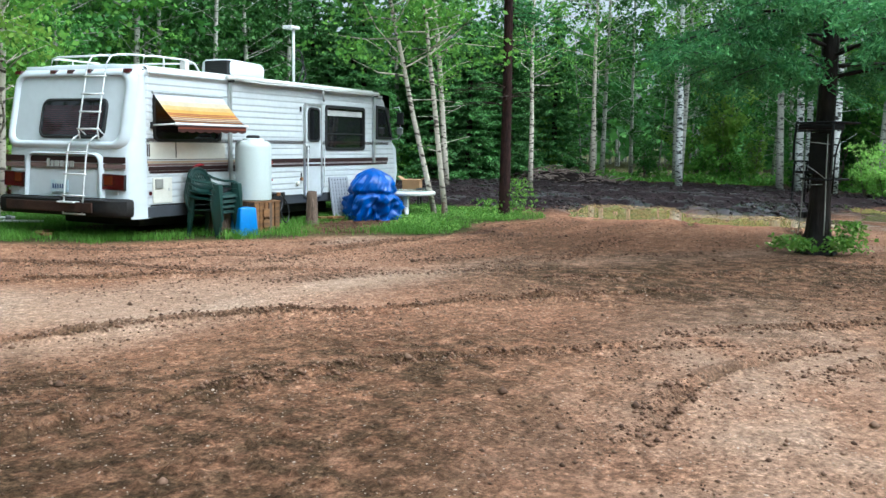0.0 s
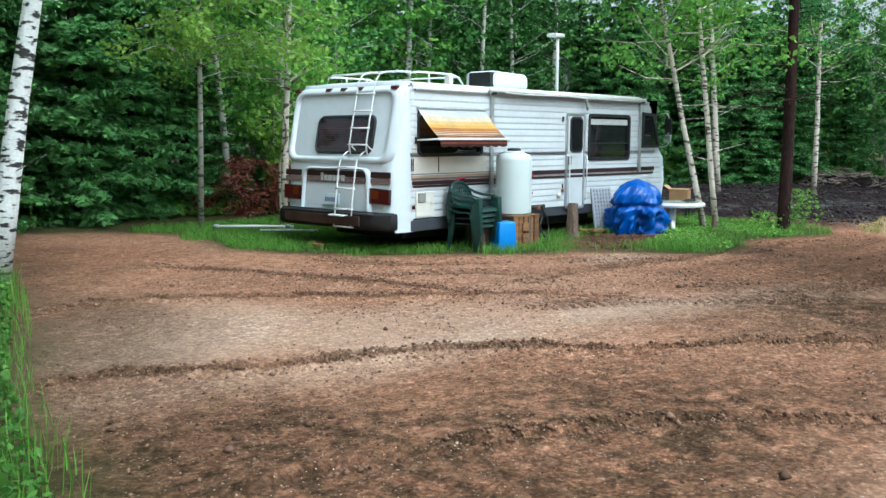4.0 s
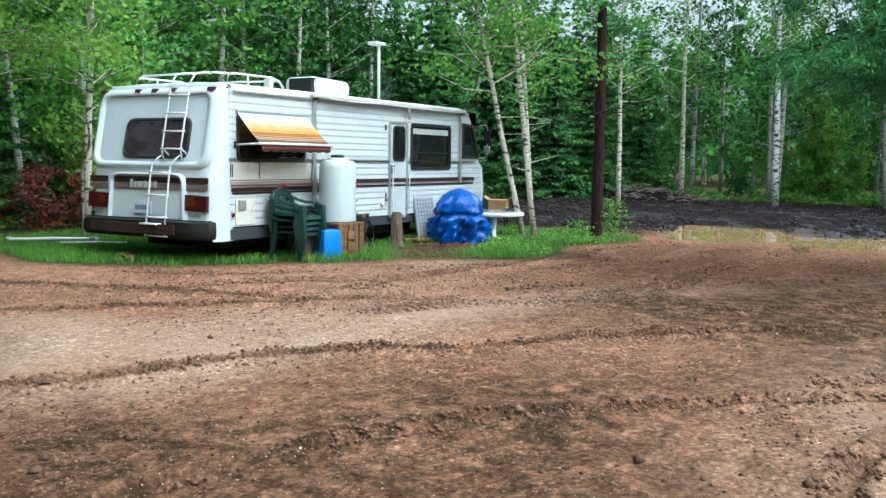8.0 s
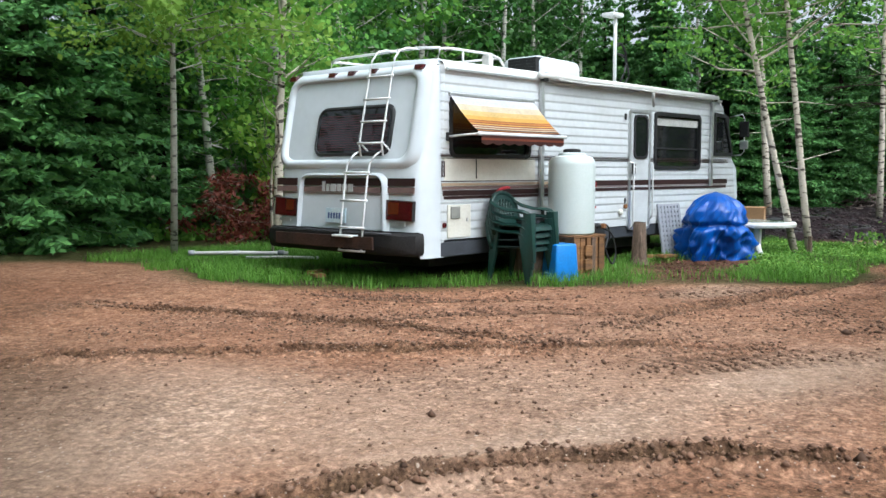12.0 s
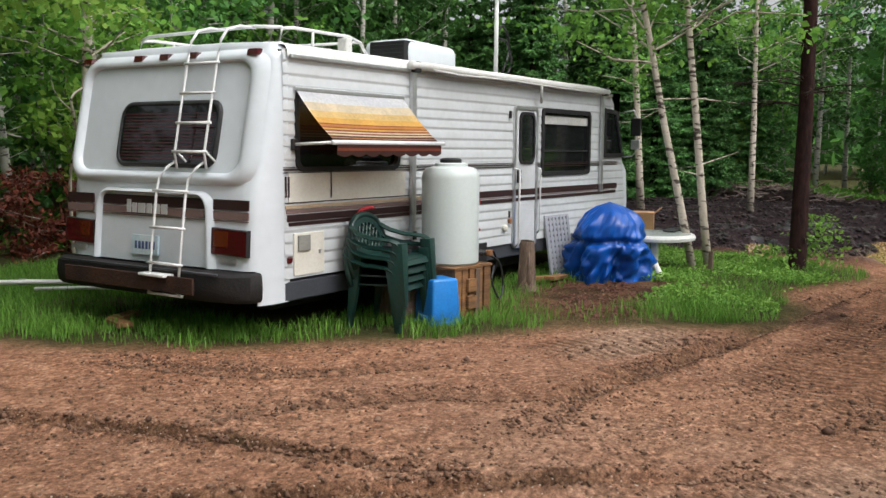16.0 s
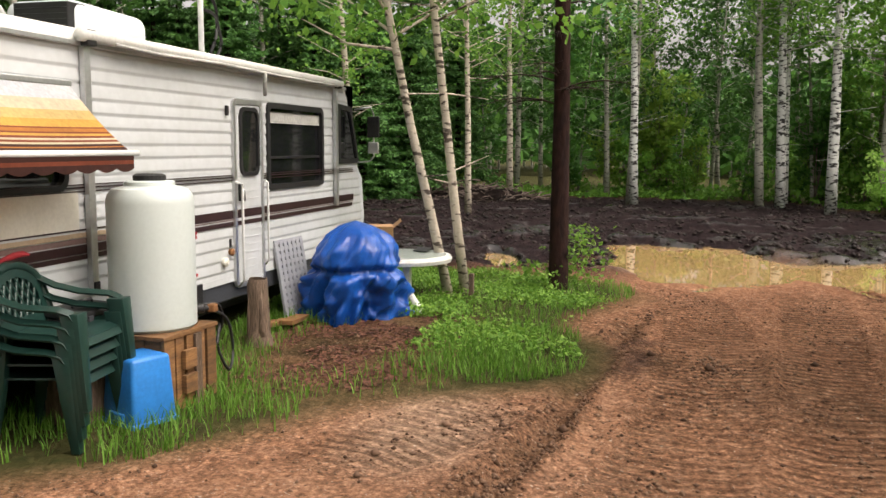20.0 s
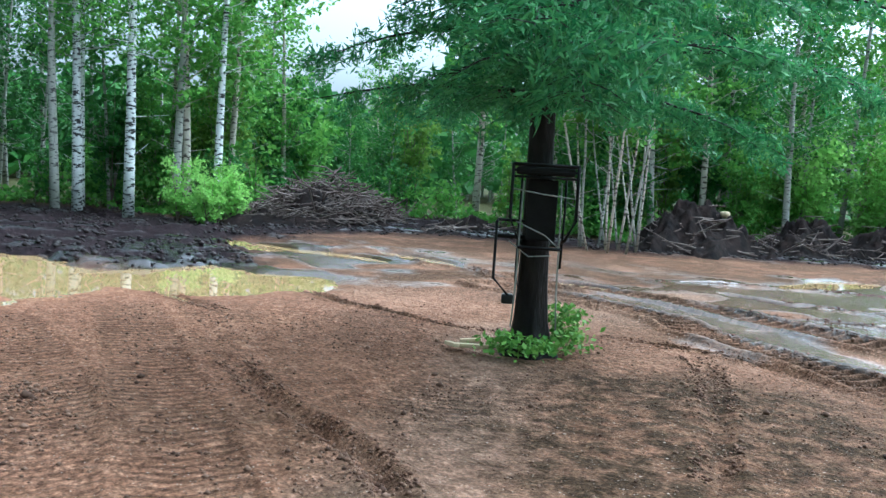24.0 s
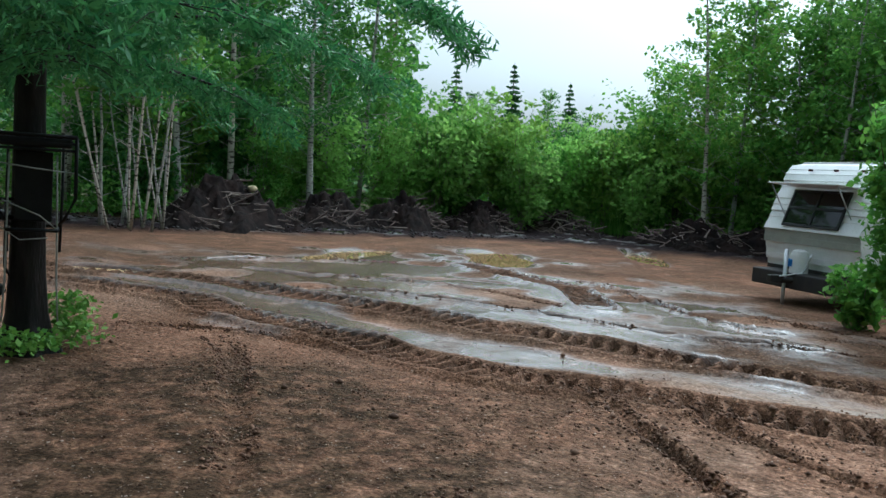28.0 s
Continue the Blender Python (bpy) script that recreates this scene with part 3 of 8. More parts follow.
# crawler and tractor tracks: bands with cross bars
TREADS = [
    (smooth_line([(10.5, -12.2), (7.8, -13.2), (5.75, -13.35), (3.94, -13.4), (2.19, -13.2), (0.27, -13.28), (-1.37, -13.25), (-4, -14)]), 0.33, 0.09, 0.2),
    (smooth_line([(9.5, -11.2), (6.6, -12.0), (5.17, -11.72), (3.37, -11.5), (1.67, -11.12), (0.36, -11.2), (-0.77, -11.33), (-1.84, -11.42), (-4.5, -12.1)]), 0.31, 0.09, 0.2),
    (smooth_line([(7.2, -20.1), (5.18, -18.85), (3.66, -18.0), (2.3, -16.1)]), 0.3, 0.07, 0.24),
    (smooth_line([(-0.95, 0.6), (-0.6, -0.7), (0.1, -1.45), (0.7, -1.75)]), 0.15, 0.045, 0.14),
    (smooth_line([(-1.6, -1.2), (-0.45, -1.95), (0.05, -2.6), (0.4, -3.0)]), 0.16, 0.045, 0.18),
    (smooth_line([(1.2, -2.1), (2.0, -2.45), (2.9, -3.0)]), 0.42, 0.04, 0.115),
    (smooth_line([(6.6, -6.4), (7.4, -6.45), (8.5, -6.6)]), 0.45, 0.045, 0.115),
    (smooth_line([(4.2, -7.6), (3.5, -7.2), (2.9, -6.5)]), 0.4, 0.048, 0.115),
    (smooth_line([(7.9, -4.1), (6.8, -4.2), (5.0, -4.3), (3.0, -4.2), (1.0, -3.9)]), 0.42, 0.045, 0.115),
    (smooth_line([(8.6, -5.6), (6.6, -5.4), (4.6, -5.2), (2.4, -4.95), (0.6, -4.6)]), 0.38, 0.04, 0.115),
    (smooth_line([(-2.0, -3.9), (-0.4, -4.9), (0.8, -6.3)]), 0.3, 0.03, 0.115),
    (smooth_line([(5.6, -9.8), (5.0, -10.2), (4.4, -10.2)]), 0.3, 0.03, 0.115),
]
# pools: centre, half axes, turn
POOLS = [((11.2, -4.5), (2.3, 1.35), 12), ((10.5, -7.0), (1.5, 1.9), -8), ((15.3, -9.5), (1.3, 0.42), 20), ((13.7, -10.6), (1.3, 0.42), 20), ((13.2, -12.0), (1.7, 0.38), 5), ((11.0, -1.2), (1.0, 0.3), 20),
         ((9.5, -13.2), (0.7, 0.26), 20), ((7.5, -15.4), (0.8, 0.22), 10), ((9.3, -19.6), (1.9, 0.6), 100), ((7.3, -22.2), (1.7, 0.75), 120), ((5.2, -26.5), (1.8, 0.5), -60)]


def pool_field(x, y):
    """Above zero inside a pool."""
    f = np.full(x.shape, -9.0)
    wob = 0.55 * value_noise(x, y, 0.7, 31) + 0.9 * value_noise(x, y, 1.9, 32)
    for (cx, cy), (a, b), turn in POOLS:
        c, s = math.cos(radians(turn)), math.sin(radians(turn))
        u, w = (x - cx) * c + (y - cy) * s, -(x - cx) * s + (y - cy) * c
        f = np.maximum(f, 1 - np.sqrt((u / a) ** 2 + (w / b) ** 2) + wob * 0.6)
    return f


def ground_fields(x, y):
    """Height, peat, sand, litter, wetness, and damp soil with painted shade, at every place."""
    west, wood = side_of(x, y, WEST_EDGE), side_of(x, y, WOOD_EDGE)
    grass = side_of(x, y, GRASS_EDGE)
    n1, n2, n3 = value_noise(x, y, 2.3, 1), value_noise(x, y, 0.8, 2), value_noise(x, y, 0.28, 3)
    far = np.clip((np.hypot(x - 3, y + 7) - 24) / 20, 0, 1)
    litter = np.maximum.reduce([step(grass + 0.35 * n2, 0.25), step(-west + 0.5 * n2, 0.4), step(wood + 1.2 * n2, 0.8)])
    peat = step(side_of(x, y, PEAT_EDGE) + 1.6 * n1 + 1.0 * n2, 0.9)
    h = 0.07 * n1 * (1 - 0.6 * far) + 0.03 * n2 + 0.012 * n3
    h += 0.010 * value_noise(x, y, 0.11, 4)
    h += peat * (0.08 * n2 + 0.14 * n3 + 0.06 * np.abs(value_noise(x, y, 0.19, 8)))
    sand = np.clip(0.4 + 1.2 * value_noise(x, y, 3.1, 5) + 0.4 * n2, 0, 1) * 0.4
    light, _, _ = along(x, y, smooth_line([(-10, -3.6), (-5.5, -4.3), (-2.5, -4.6), (0.5, -5.4), (3.5, -7.6), (6, -9.4)]), 3.0)
    sand = np.maximum(sand * 0.6, np.clip(1.15 - light / 0.75, 0, 1) * (0.75 + 0.5 * n2))
    # wet strip: part of its sky sheen is painted with the sand colour
    pale, _, _ = along(x, y, smooth_line([(7.5, -12.7), (5.5, -12.5), (3.85, -12.25), (2.35, -12.17), (0.4, -12.25), (-1.0, -12.33), (-4, -12.9)]), 3.0)
    sand = np.maximum(sand, 0.75 * np.clip(1.4 - pale / 0.45, 0, 1))
    patch = np.clip(1.5 - np.hypot((x - 2.2) / 0.8, (y + 2.5) / 0.45), 0, 1)
    sand = np.maximum(sand, patch)
    dark = step(inside_of(x, y, DARK_PATCH) + 0.6 * n1 + 0.5 * n2, 0.9)
    sand *= 1 - dark
    sand = np.maximum(sand, 0.62 * np.clip(1.5 - np.hypot((x + 3.0) / 3.4, (y + 9.3) / 1.5), 0, 1) * np.clip(0.7 + 1.1 * n2 + 0.7 * n3, 0, 1) * (1 - dark))
    north = side_of(x, y, RUTS[6][0])
    yard = np.clip(1.3 - np.hypot((x + 4.6) / 3.6, (y + 3.6) / 2.6), 0, 1)
    sand = np.maximum(sand * np.where(x > 0, 0.6, 1.0), step(north, 0.5) * yard * np.clip(0.6 + 1.2 * n1 + 0.5 * n2, 0.1, 0.8))
    wetz = np.clip(1.2 - np.hypot((x - 5) / 9.5, (y + 15.2) / 5.2), 0, 1) + np.clip(1.1 - np.hypot((x - 13) / 4.5, (y + 10) / 4.5), 0, 1) + 0.55 * np.clip(1.2 - np.hypot((x - 6.5) / 7.5, (y + 21.5) / 5.0), 0, 1)
    # grey sheen of the wet mud, put in as pale sand colour
    sand = np.maximum(sand, np.clip(wetz, 0, 1) * (0.28 + 1.1 * value_noise(x, y, 1.6, 9)))
    wet = np.clip(wetz * (0.8 + 1.5 * n2), 0, 1) + peat * np.clip(0.14 + 1.2 * n2 + 0.9 * n3, 0, 0.8) + 0.35 * np.clip(1.5 - pale / 0.5, 0, 1)
    rough = (1 - litter) * (1 - peat)
    clod = np.clip(value_noise(x, y, 0.07, 6) - 0.24, 0, 1) * np.clip(0.4 + 2 * value_noise(x, y, 1.2, 7), 0.1, 1)
    h += rough * (0.07 + 0.09 * dark) * clod
    speck = 0.9 * value_noise(x, y, 0.13, 49) + 0.9 * value_noise(x, y, 0.075, 50)
    moist = dark * np.clip(0.66 + 0.25 * n2 + speck, 0.12, 0.95)
    moist = np.maximum(moist, np.clip(1.2 - np.hypot((x - 4.4) / 0.75, (y + 3.9) / 0.32) + 1.2 * n2, 0, 1))
    # the larch's shade, painted into the dirt colour
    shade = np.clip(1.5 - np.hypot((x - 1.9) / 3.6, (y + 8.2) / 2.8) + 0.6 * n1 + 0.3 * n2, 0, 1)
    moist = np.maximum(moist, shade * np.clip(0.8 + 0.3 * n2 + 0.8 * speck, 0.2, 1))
    # shade along the western edge, painted dark as well
    moist = np.maximum(moist, 0.6 * np.clip(1.3 - west / 1.5 + 0.8 * n2, 0, 1))
    moist = np.maximum(moist, 0.85 * np.clip(1.8 * wetz, 0, 1) * np.clip(0.85 + 1.0 * value_noise(x, y, 0.9, 47) + 0.8 * n3, 0.2, 1) * (1 - 0.6 * np.clip(sand, 0, 1)))
    # dirt far from the yard's middle gets darker
    moist = np.maximum(moist, 0.68 * np.clip((np.hypot(x - 2, y + 4) - 9.5) / 3.5, 0, 1) * np.clip(0.8 + 1.0 * n2 + 1.1 * n3, 0.1, 1) * (1 - 0.5 * np.clip(sand, 0, 1)))
    dry = pool_field(x, y) < -0.25
    for pts, half, deep, damp in RUTS:
        d, off, run = along(x, y, pts)
        whole = run.max()
        fade = np.clip(run / 0.9, 0, 1) * np.clip((whole - run) / 1.4, 0, 1)
        k = 1.15 * fade * (1 + 1.3 * value_noise(x, y, 0.22, 12)) * rough * dry
        h += k * deep * (0.5 * np.exp(-((np.abs(off) - half * 1.2) / (half * 0.5)) ** 2) * (d < 3 * half + 0.2) - 1.0 * np.exp(-(d / (half * 0.75)) ** 2))
        # rut shadow painted along groove and ridges, together with the damp soil's tone
        line = fade * np.exp(-(d / (1.35 * half)) ** 4)
        sand *= 1 - 0.85 * line * damp
        moist = np.maximum(moist, damp * line * np.clip(0.8 + 0.9 * n3 + 0.5 * n2, 0, 1.2))
    track = np.zeros((3, *x.shape))
    for pts, half, deep, pitch in TREADS:
        d, off, run = along(x, y, pts)
        band = np.clip((half - d) / 0.05, 0, 1) * np.clip(run / 0.5, 0, 1) * np.clip((run.max() - run) / 0.5, 0, 1)
        heavy = deep > 0.05
        bars = np.clip(0.5 + 2.2 * np.sin(2 * np.pi * (run + 0.25 * np.abs(off) + 0.02 * n3) / pitch), 0, 1)
        clear = np.clip(0.9 + 0.8 * value_noise(x, y, 0.6, 13), 0.6 if heavy else 0.15, 1.3)
        h += clear * (1 - litter) * dry * (deep * (band * (1.2 * bars - 0.9) + 0.8 * np.exp(-((d - half - 0.05) / 0.06) ** 2)) if heavy else 0.25 * deep * (np.exp(-((d - half - 0.04) / 0.05) ** 2) - band * 0.7))
        sand *= 1 - (0.8 if heavy else 0.1) * band
        wet = wet * (1 - (0.55 * band if heavy else 0))
        moist = np.maximum(moist, band * clear * (np.clip(1.0 - 0.5 * bars, 0, 1) if heavy else 0.14))
        on = band * clear * dry > track[2]
        track = np.where(on, np.stack([(run + 0.25 * np.abs(off)) / pitch, off, band * clear * dry]), track)
    pool = pool_field(x, y)
    k = np.clip((pool + 0.25) / 0.45, 0, 1)
    h = h * (1 - k) - 0.14 * k
    wet = np.clip(wet + np.clip(pool + 0.5, 0, 0.5), 0, 1)
    mulch = np.clip(1.5 - np.hypot((x - 4.2) / 1.35, (y + 1.25) / 0.85) + 0.7 * n2, 0, 1)
    litter *= 1 - 0.85 * mulch
    sand *= 1 - mulch
    keep = np.maximum(far * 0.7, litter * 0.6)
    h *= 1 - keep
    h -= 0.02
    moist = np.maximum(moist, mulch * np.clip(0.85 + 0.9 * n3, 0, 1))
    spill = np.clip(1.3 - np.hypot((x - 4.5) / 0.7, (y + 3.75) / 0.3) + 1.3 * n2 + n3, 0, 1)
    peat = np.maximum(peat, spill) * (1 - litter)
    return h, peat, np.clip(sand, 0, 1) * (1 - peat), litter, wet * (1 - litter), np.clip(moist, 0, 1), track


def grades(lo, hi, fine, reach):
    """Grid lines: fine between lo and hi, then ever wider out to the horizon."""
    def out(start):
        steps, p, s = [], start, fine
        while p < reach:
            steps.append(p)
            s *= 1.028 if p - start < 24 else 1.16
            p += s
        return np.array(steps)
    return np.concatenate([lo - (out(0.0)[1:])[::-1], np.arange(lo, hi, fine), hi + out(0.0)])


def build_ground():
    xs, ys = grades(-8.5, 11.0, 0.036, 900), grades(-15.2, 0.8, 0.036, 900)
    x, y = np.meshgrid(xs, ys, indexing="ij")
    h, peat, sand, litter, wet, moist, track = ground_fields(x, y)
    v = np.stack([x, y, h], -1).reshape(-1, 3)
    a, b = np.meshgrid(np.arange(len(xs) - 1), np.arange(len(ys) - 1), indexing="ij")
    k = len(ys)
    q = np.stack([a * k + b, (a + 1) * k + b, (a + 1) * k + b + 1, a * k + b + 1], -1).reshape(-1, 4)
    me = np_mesh("ground", v, q, SOIL, True)
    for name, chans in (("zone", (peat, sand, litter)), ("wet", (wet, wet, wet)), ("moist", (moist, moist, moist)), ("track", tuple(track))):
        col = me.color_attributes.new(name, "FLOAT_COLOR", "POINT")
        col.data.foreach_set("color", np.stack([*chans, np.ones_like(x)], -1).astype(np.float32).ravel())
    return tagged(new("ground", me), "wet brown gravelly dirt yard with ruts, black peat and litter", "ground", kind="structure")


build_ground()


def height_at(x, y):
    return float(ground_fields(np.array([[float(x)]]), np.array([[float(y)]]))[0][0, 0])


def build_pools():
    """Each pool is a flat sheet of muddy water that meets the hollow's uneven rim."""
    for (cx, cy), (a, b), turn in POOLS:
        r = max(a, b) * 1.7
        g = bmesh.new()
        bmesh.ops.create_circle(g, cap_ends=True, radius=1, segments=40)
        for v in g.verts:
            c, s = math.cos(radians(turn)), math.sin(radians(turn))
            u, w = v.co.x * a * 1.5, v.co.y * b * 1.5
            v.co = (u * c - w * s, u * s + w * c, 0)
        ob = part("puddle", g, WATER, None, m=pose(cx, cy, -0.058 - 0.004 * POOLS.index(((cx, cy), (a, b), turn))))
        tagged(ob, "shallow puddle of muddy ochre water on the dirt", "puddle", "puddles in the yard", "structure")


build_pools()


def scatter_stones():
    """Gravel and clods lying loose on the dirt: one joined mesh of little faceted lumps."""
    rs = np.random.default_rng(5)
    n = 52000
    x, y = rs.uniform(-8.5, 8, n), rs.uniform(-12.5, 0.3, n)
    ruts = [np.array(p) for p, *_ in RUTS[:9] + TREADS]
    xr, yr = [], []
    for line in ruts:
        seg = np.linalg.norm(np.diff(line, axis=0), axis=1)
        m = int(seg.sum() * 75)
        i = rs.choice(len(seg), m, p=seg / seg.sum())
        p = line[i] + (line[i + 1] - line[i]) * rs.uniform(size=(m, 1)) + rs.normal(size=(m, 2)) * 0.12
        xr.append(p[:, 0])
        yr.append(p[:, 1])
    x, y = np.concatenate([x, *xr]), np.concatenate([y, *yr])
    h, peat, sand, litter, wet, moist, track = ground_fields(x[None], y[None])
    ok = (litter[0] < 0.3) & (pool_field(x, y) < 0.0) & ((rs.uniform(size=len(x)) > 1.3 * sand[0]) | (np.arange(len(x)) >= n))
    near = np.minimum(np.hypot(x + 8, y + 9), np.hypot(x + 3, y + 4))
    ok &= rs.uniform(size=len(x)) < np.clip(2.4 - near / 5, 0.25, 1) * np.clip(0.3 + 0.9 * moist[0] + 2.2 * value_noise(x, y, 1.1, 46), 0.12, 1)
    x, y, z = x[ok], y[ok], h[0][ok]
    r = 0.006 + 0.012 * rs.random(len(x)) ** 2.5 + 0.006 * (np.flatnonzero(ok) >= n) + 0.03 * (rs.random(len(x)) > 0.985) * rs.random(len(x))
    base = np.array([(1, 0, 0), (0, 1, 0), (-1, 0, 0), (0, -1, 0), (0.1, 0.1, 0.8), (0, 0, -0.6)])
    v = base[None] * rs.uniform(0.6, 1.35, (len(x), 6, 3)) * r[:, None, None] + np.stack([x, y, z + r * 0.3], -1)[:, None]
    f = np.array([(0, 1, 4), (1, 2, 4), (2, 3, 4), (3, 0, 4), (1, 0, 5), (2, 1, 5), (3, 2, 5), (0, 3, 5)])
    q = (np.arange(len(x))[:, None, None] * 6 + f[None]).reshape(-1, 3)
    tagged(new("gravel", np_mesh("gravel", v.reshape(-1, 3), q, STONE)), "loose brown gravel and clods on the dirt", "gravel", kind="stuff")


STONE = leaf_material("gravel_stones", (0.055, 0.029, 0.018), (0.215, 0.13, 0.087), rand=0.0, rough=0.85, through_light=0.0)
scatter_stones()


def scatter_crumbs():
    """Dark damp crumbs thrown up along the ruts and tracks: one joined mesh of faceted lumps."""
    rs = np.random.default_rng(8)
    at = []
    for line, half, deep, damp in RUTS + TREADS[:5]:
        line = np.array(line)
        seg = np.linalg.norm(np.diff(line, axis=0), axis=1)
        m = int(seg.sum() * 190)
        i = rs.choice(len(seg), m, p=seg / seg.sum())
        way = (line[i + 1] - line[i]) / seg[i][:, None]
        side = rs.choice([-1, 1], m) * half * 0.9 + rs.normal(size=m) * 0.035
        at.append(line[i] + (line[i + 1] - line[i]) * rs.uniform(size=(m, 1)) + np.stack([-way[:, 1], way[:, 0]], -1) * side[:, None])
    x, y = np.concatenate(at).T
    h, peat, sand, litter, wet, moist, track = ground_fields(x[None], y[None])
    ok = (litter[0] < 0.3) & (pool_field(x, y) < -0.05) & (value_noise(x, y, 0.5, 45) > -0.12)
    x, y, z = x[ok], y[ok], h[0][ok]
    r = 0.005 + 0.019 * rs.random(len(x)) ** 3
    base = np.array([(1, 0, 0), (0.3, 0.95, 0.1), (-0.8, 0.6, 0), (-0.8, -0.6, 0), (0.3, -0.95, -0.1), (0.1, 0.1, 0.75), (0, 0, -0.5)])
    v = base[None] * rs.uniform(0.55, 1.4, (len(x), 7, 3)) * r[:, None, None] + np.stack([x, y, z + r * 0.3], -1)[:, None]
    f = np.array([(k, (k + 1) % 5, 5) for k in range(5)] + [((k + 1) % 5, k, 6) for k in range(5)])
    q = (np.arange(len(x))[:, None, None] * 7 + f[None]).reshape(-1, 3)
    tagged(new("dirt_crumbs", np_mesh("dirt_crumbs", v.reshape(-1, 3), q, CRUMB)), "dark damp crumbs of dirt along the ruts", "dirt", kind="stuff")


CRUMB = leaf_material("damp_crumbs", (0.065, 0.034, 0.021), (0.19, 0.105, 0.067), rand=0.0, rough=0.85, through_light=0.0)
scatter_crumbs()


def scatter_clods():
    """Black peat clods thrown up on the cleared strip: one joined mesh of faceted lumps."""
    rs = np.random.default_rng(6)
    n = 34000
    x, y = rs.uniform(8.8, 27, n), rs.uniform(-34, 8, n)
    h, peat, sand, litter, wet, moist, track = ground_fields(x[None], y[None])
    ok = (peat[0] > 0.6) & (litter[0] < 0.5) & (pool_field(x, y) < -0.05) & (value_noise(x, y, 0.9, 41) > -0.15)
    x, y, z = x[ok], y[ok], h[0][ok]
    r = 0.018 + 0.06 * rs.random(len(x)) ** 3
    base = np.array([(1, 0, 0), (0.3, 0.95, 0.1), (-0.8, 0.6, 0), (-0.8, -0.6, 0), (0.3, -0.95, -0.1), (0.1, 0.1, 0.75), (0, 0, -0.5)])
    v = base[None] * rs.uniform(0.55, 1.4, (len(x), 7, 3)) * r[:, None, None] + np.stack([x, y, z + r * 0.2], -1)[:, None]
    f = np.array([(k, (k + 1) % 5, 5) for k in range(5)] + [((k + 1) % 5, k, 6) for k in range(5)])
    q = (np.arange(len(x))[:, None, None] * 7 + f[None]).reshape(-1, 3)
    tagged(new("peat_clods", np_mesh("peat_clods", v.reshape(-1, 3), q, CLOD)), "black wet clods of torn-up peat", "clods", kind="stuff")


CLOD = leaf_material("peat_clod", (0.008, 0.006, 0.006), (0.035, 0.024, 0.022), rand=0.0, rough=0.6, through_light=0.0)
scatter_clods()


# ---- motorhome ----
RV_W = 2.42
SKEW = 0.07


def rear_x(z, y=0.0):
    """The rear face leans forward towards the roof."""
    return float(np.interp(z, [0.3, 0.62, 1.30, 1.42, 2.40, 2.52], [0.08, 0.07, 0.11, 0.14, 0.34, 0.37])) - SKEW * y


def rear_point(y, z, out=0.0):
    return Vector((rear_x(z, y) - out, y, z))


def rear_patch(outline, out=0.012, thick=0.02):
    """A thin plate that follows the rear face, from an outline of (y, z) pairs."""
    bm = bmesh.new()
    f = [bm.verts.new(rear_point(y, z, out)) for y, z in outline]
    b = [bm.verts.new(rear_point(y, z, out - thick)) for y, z in outline]
    bm.faces.new(f)
    bm.faces.new(b[::-1])
    n = len(f)
    for k in range(n):
        bm.faces.new((f[k], b[k], b[(k + 1) % n], f[(k + 1) % n]))
    return bm


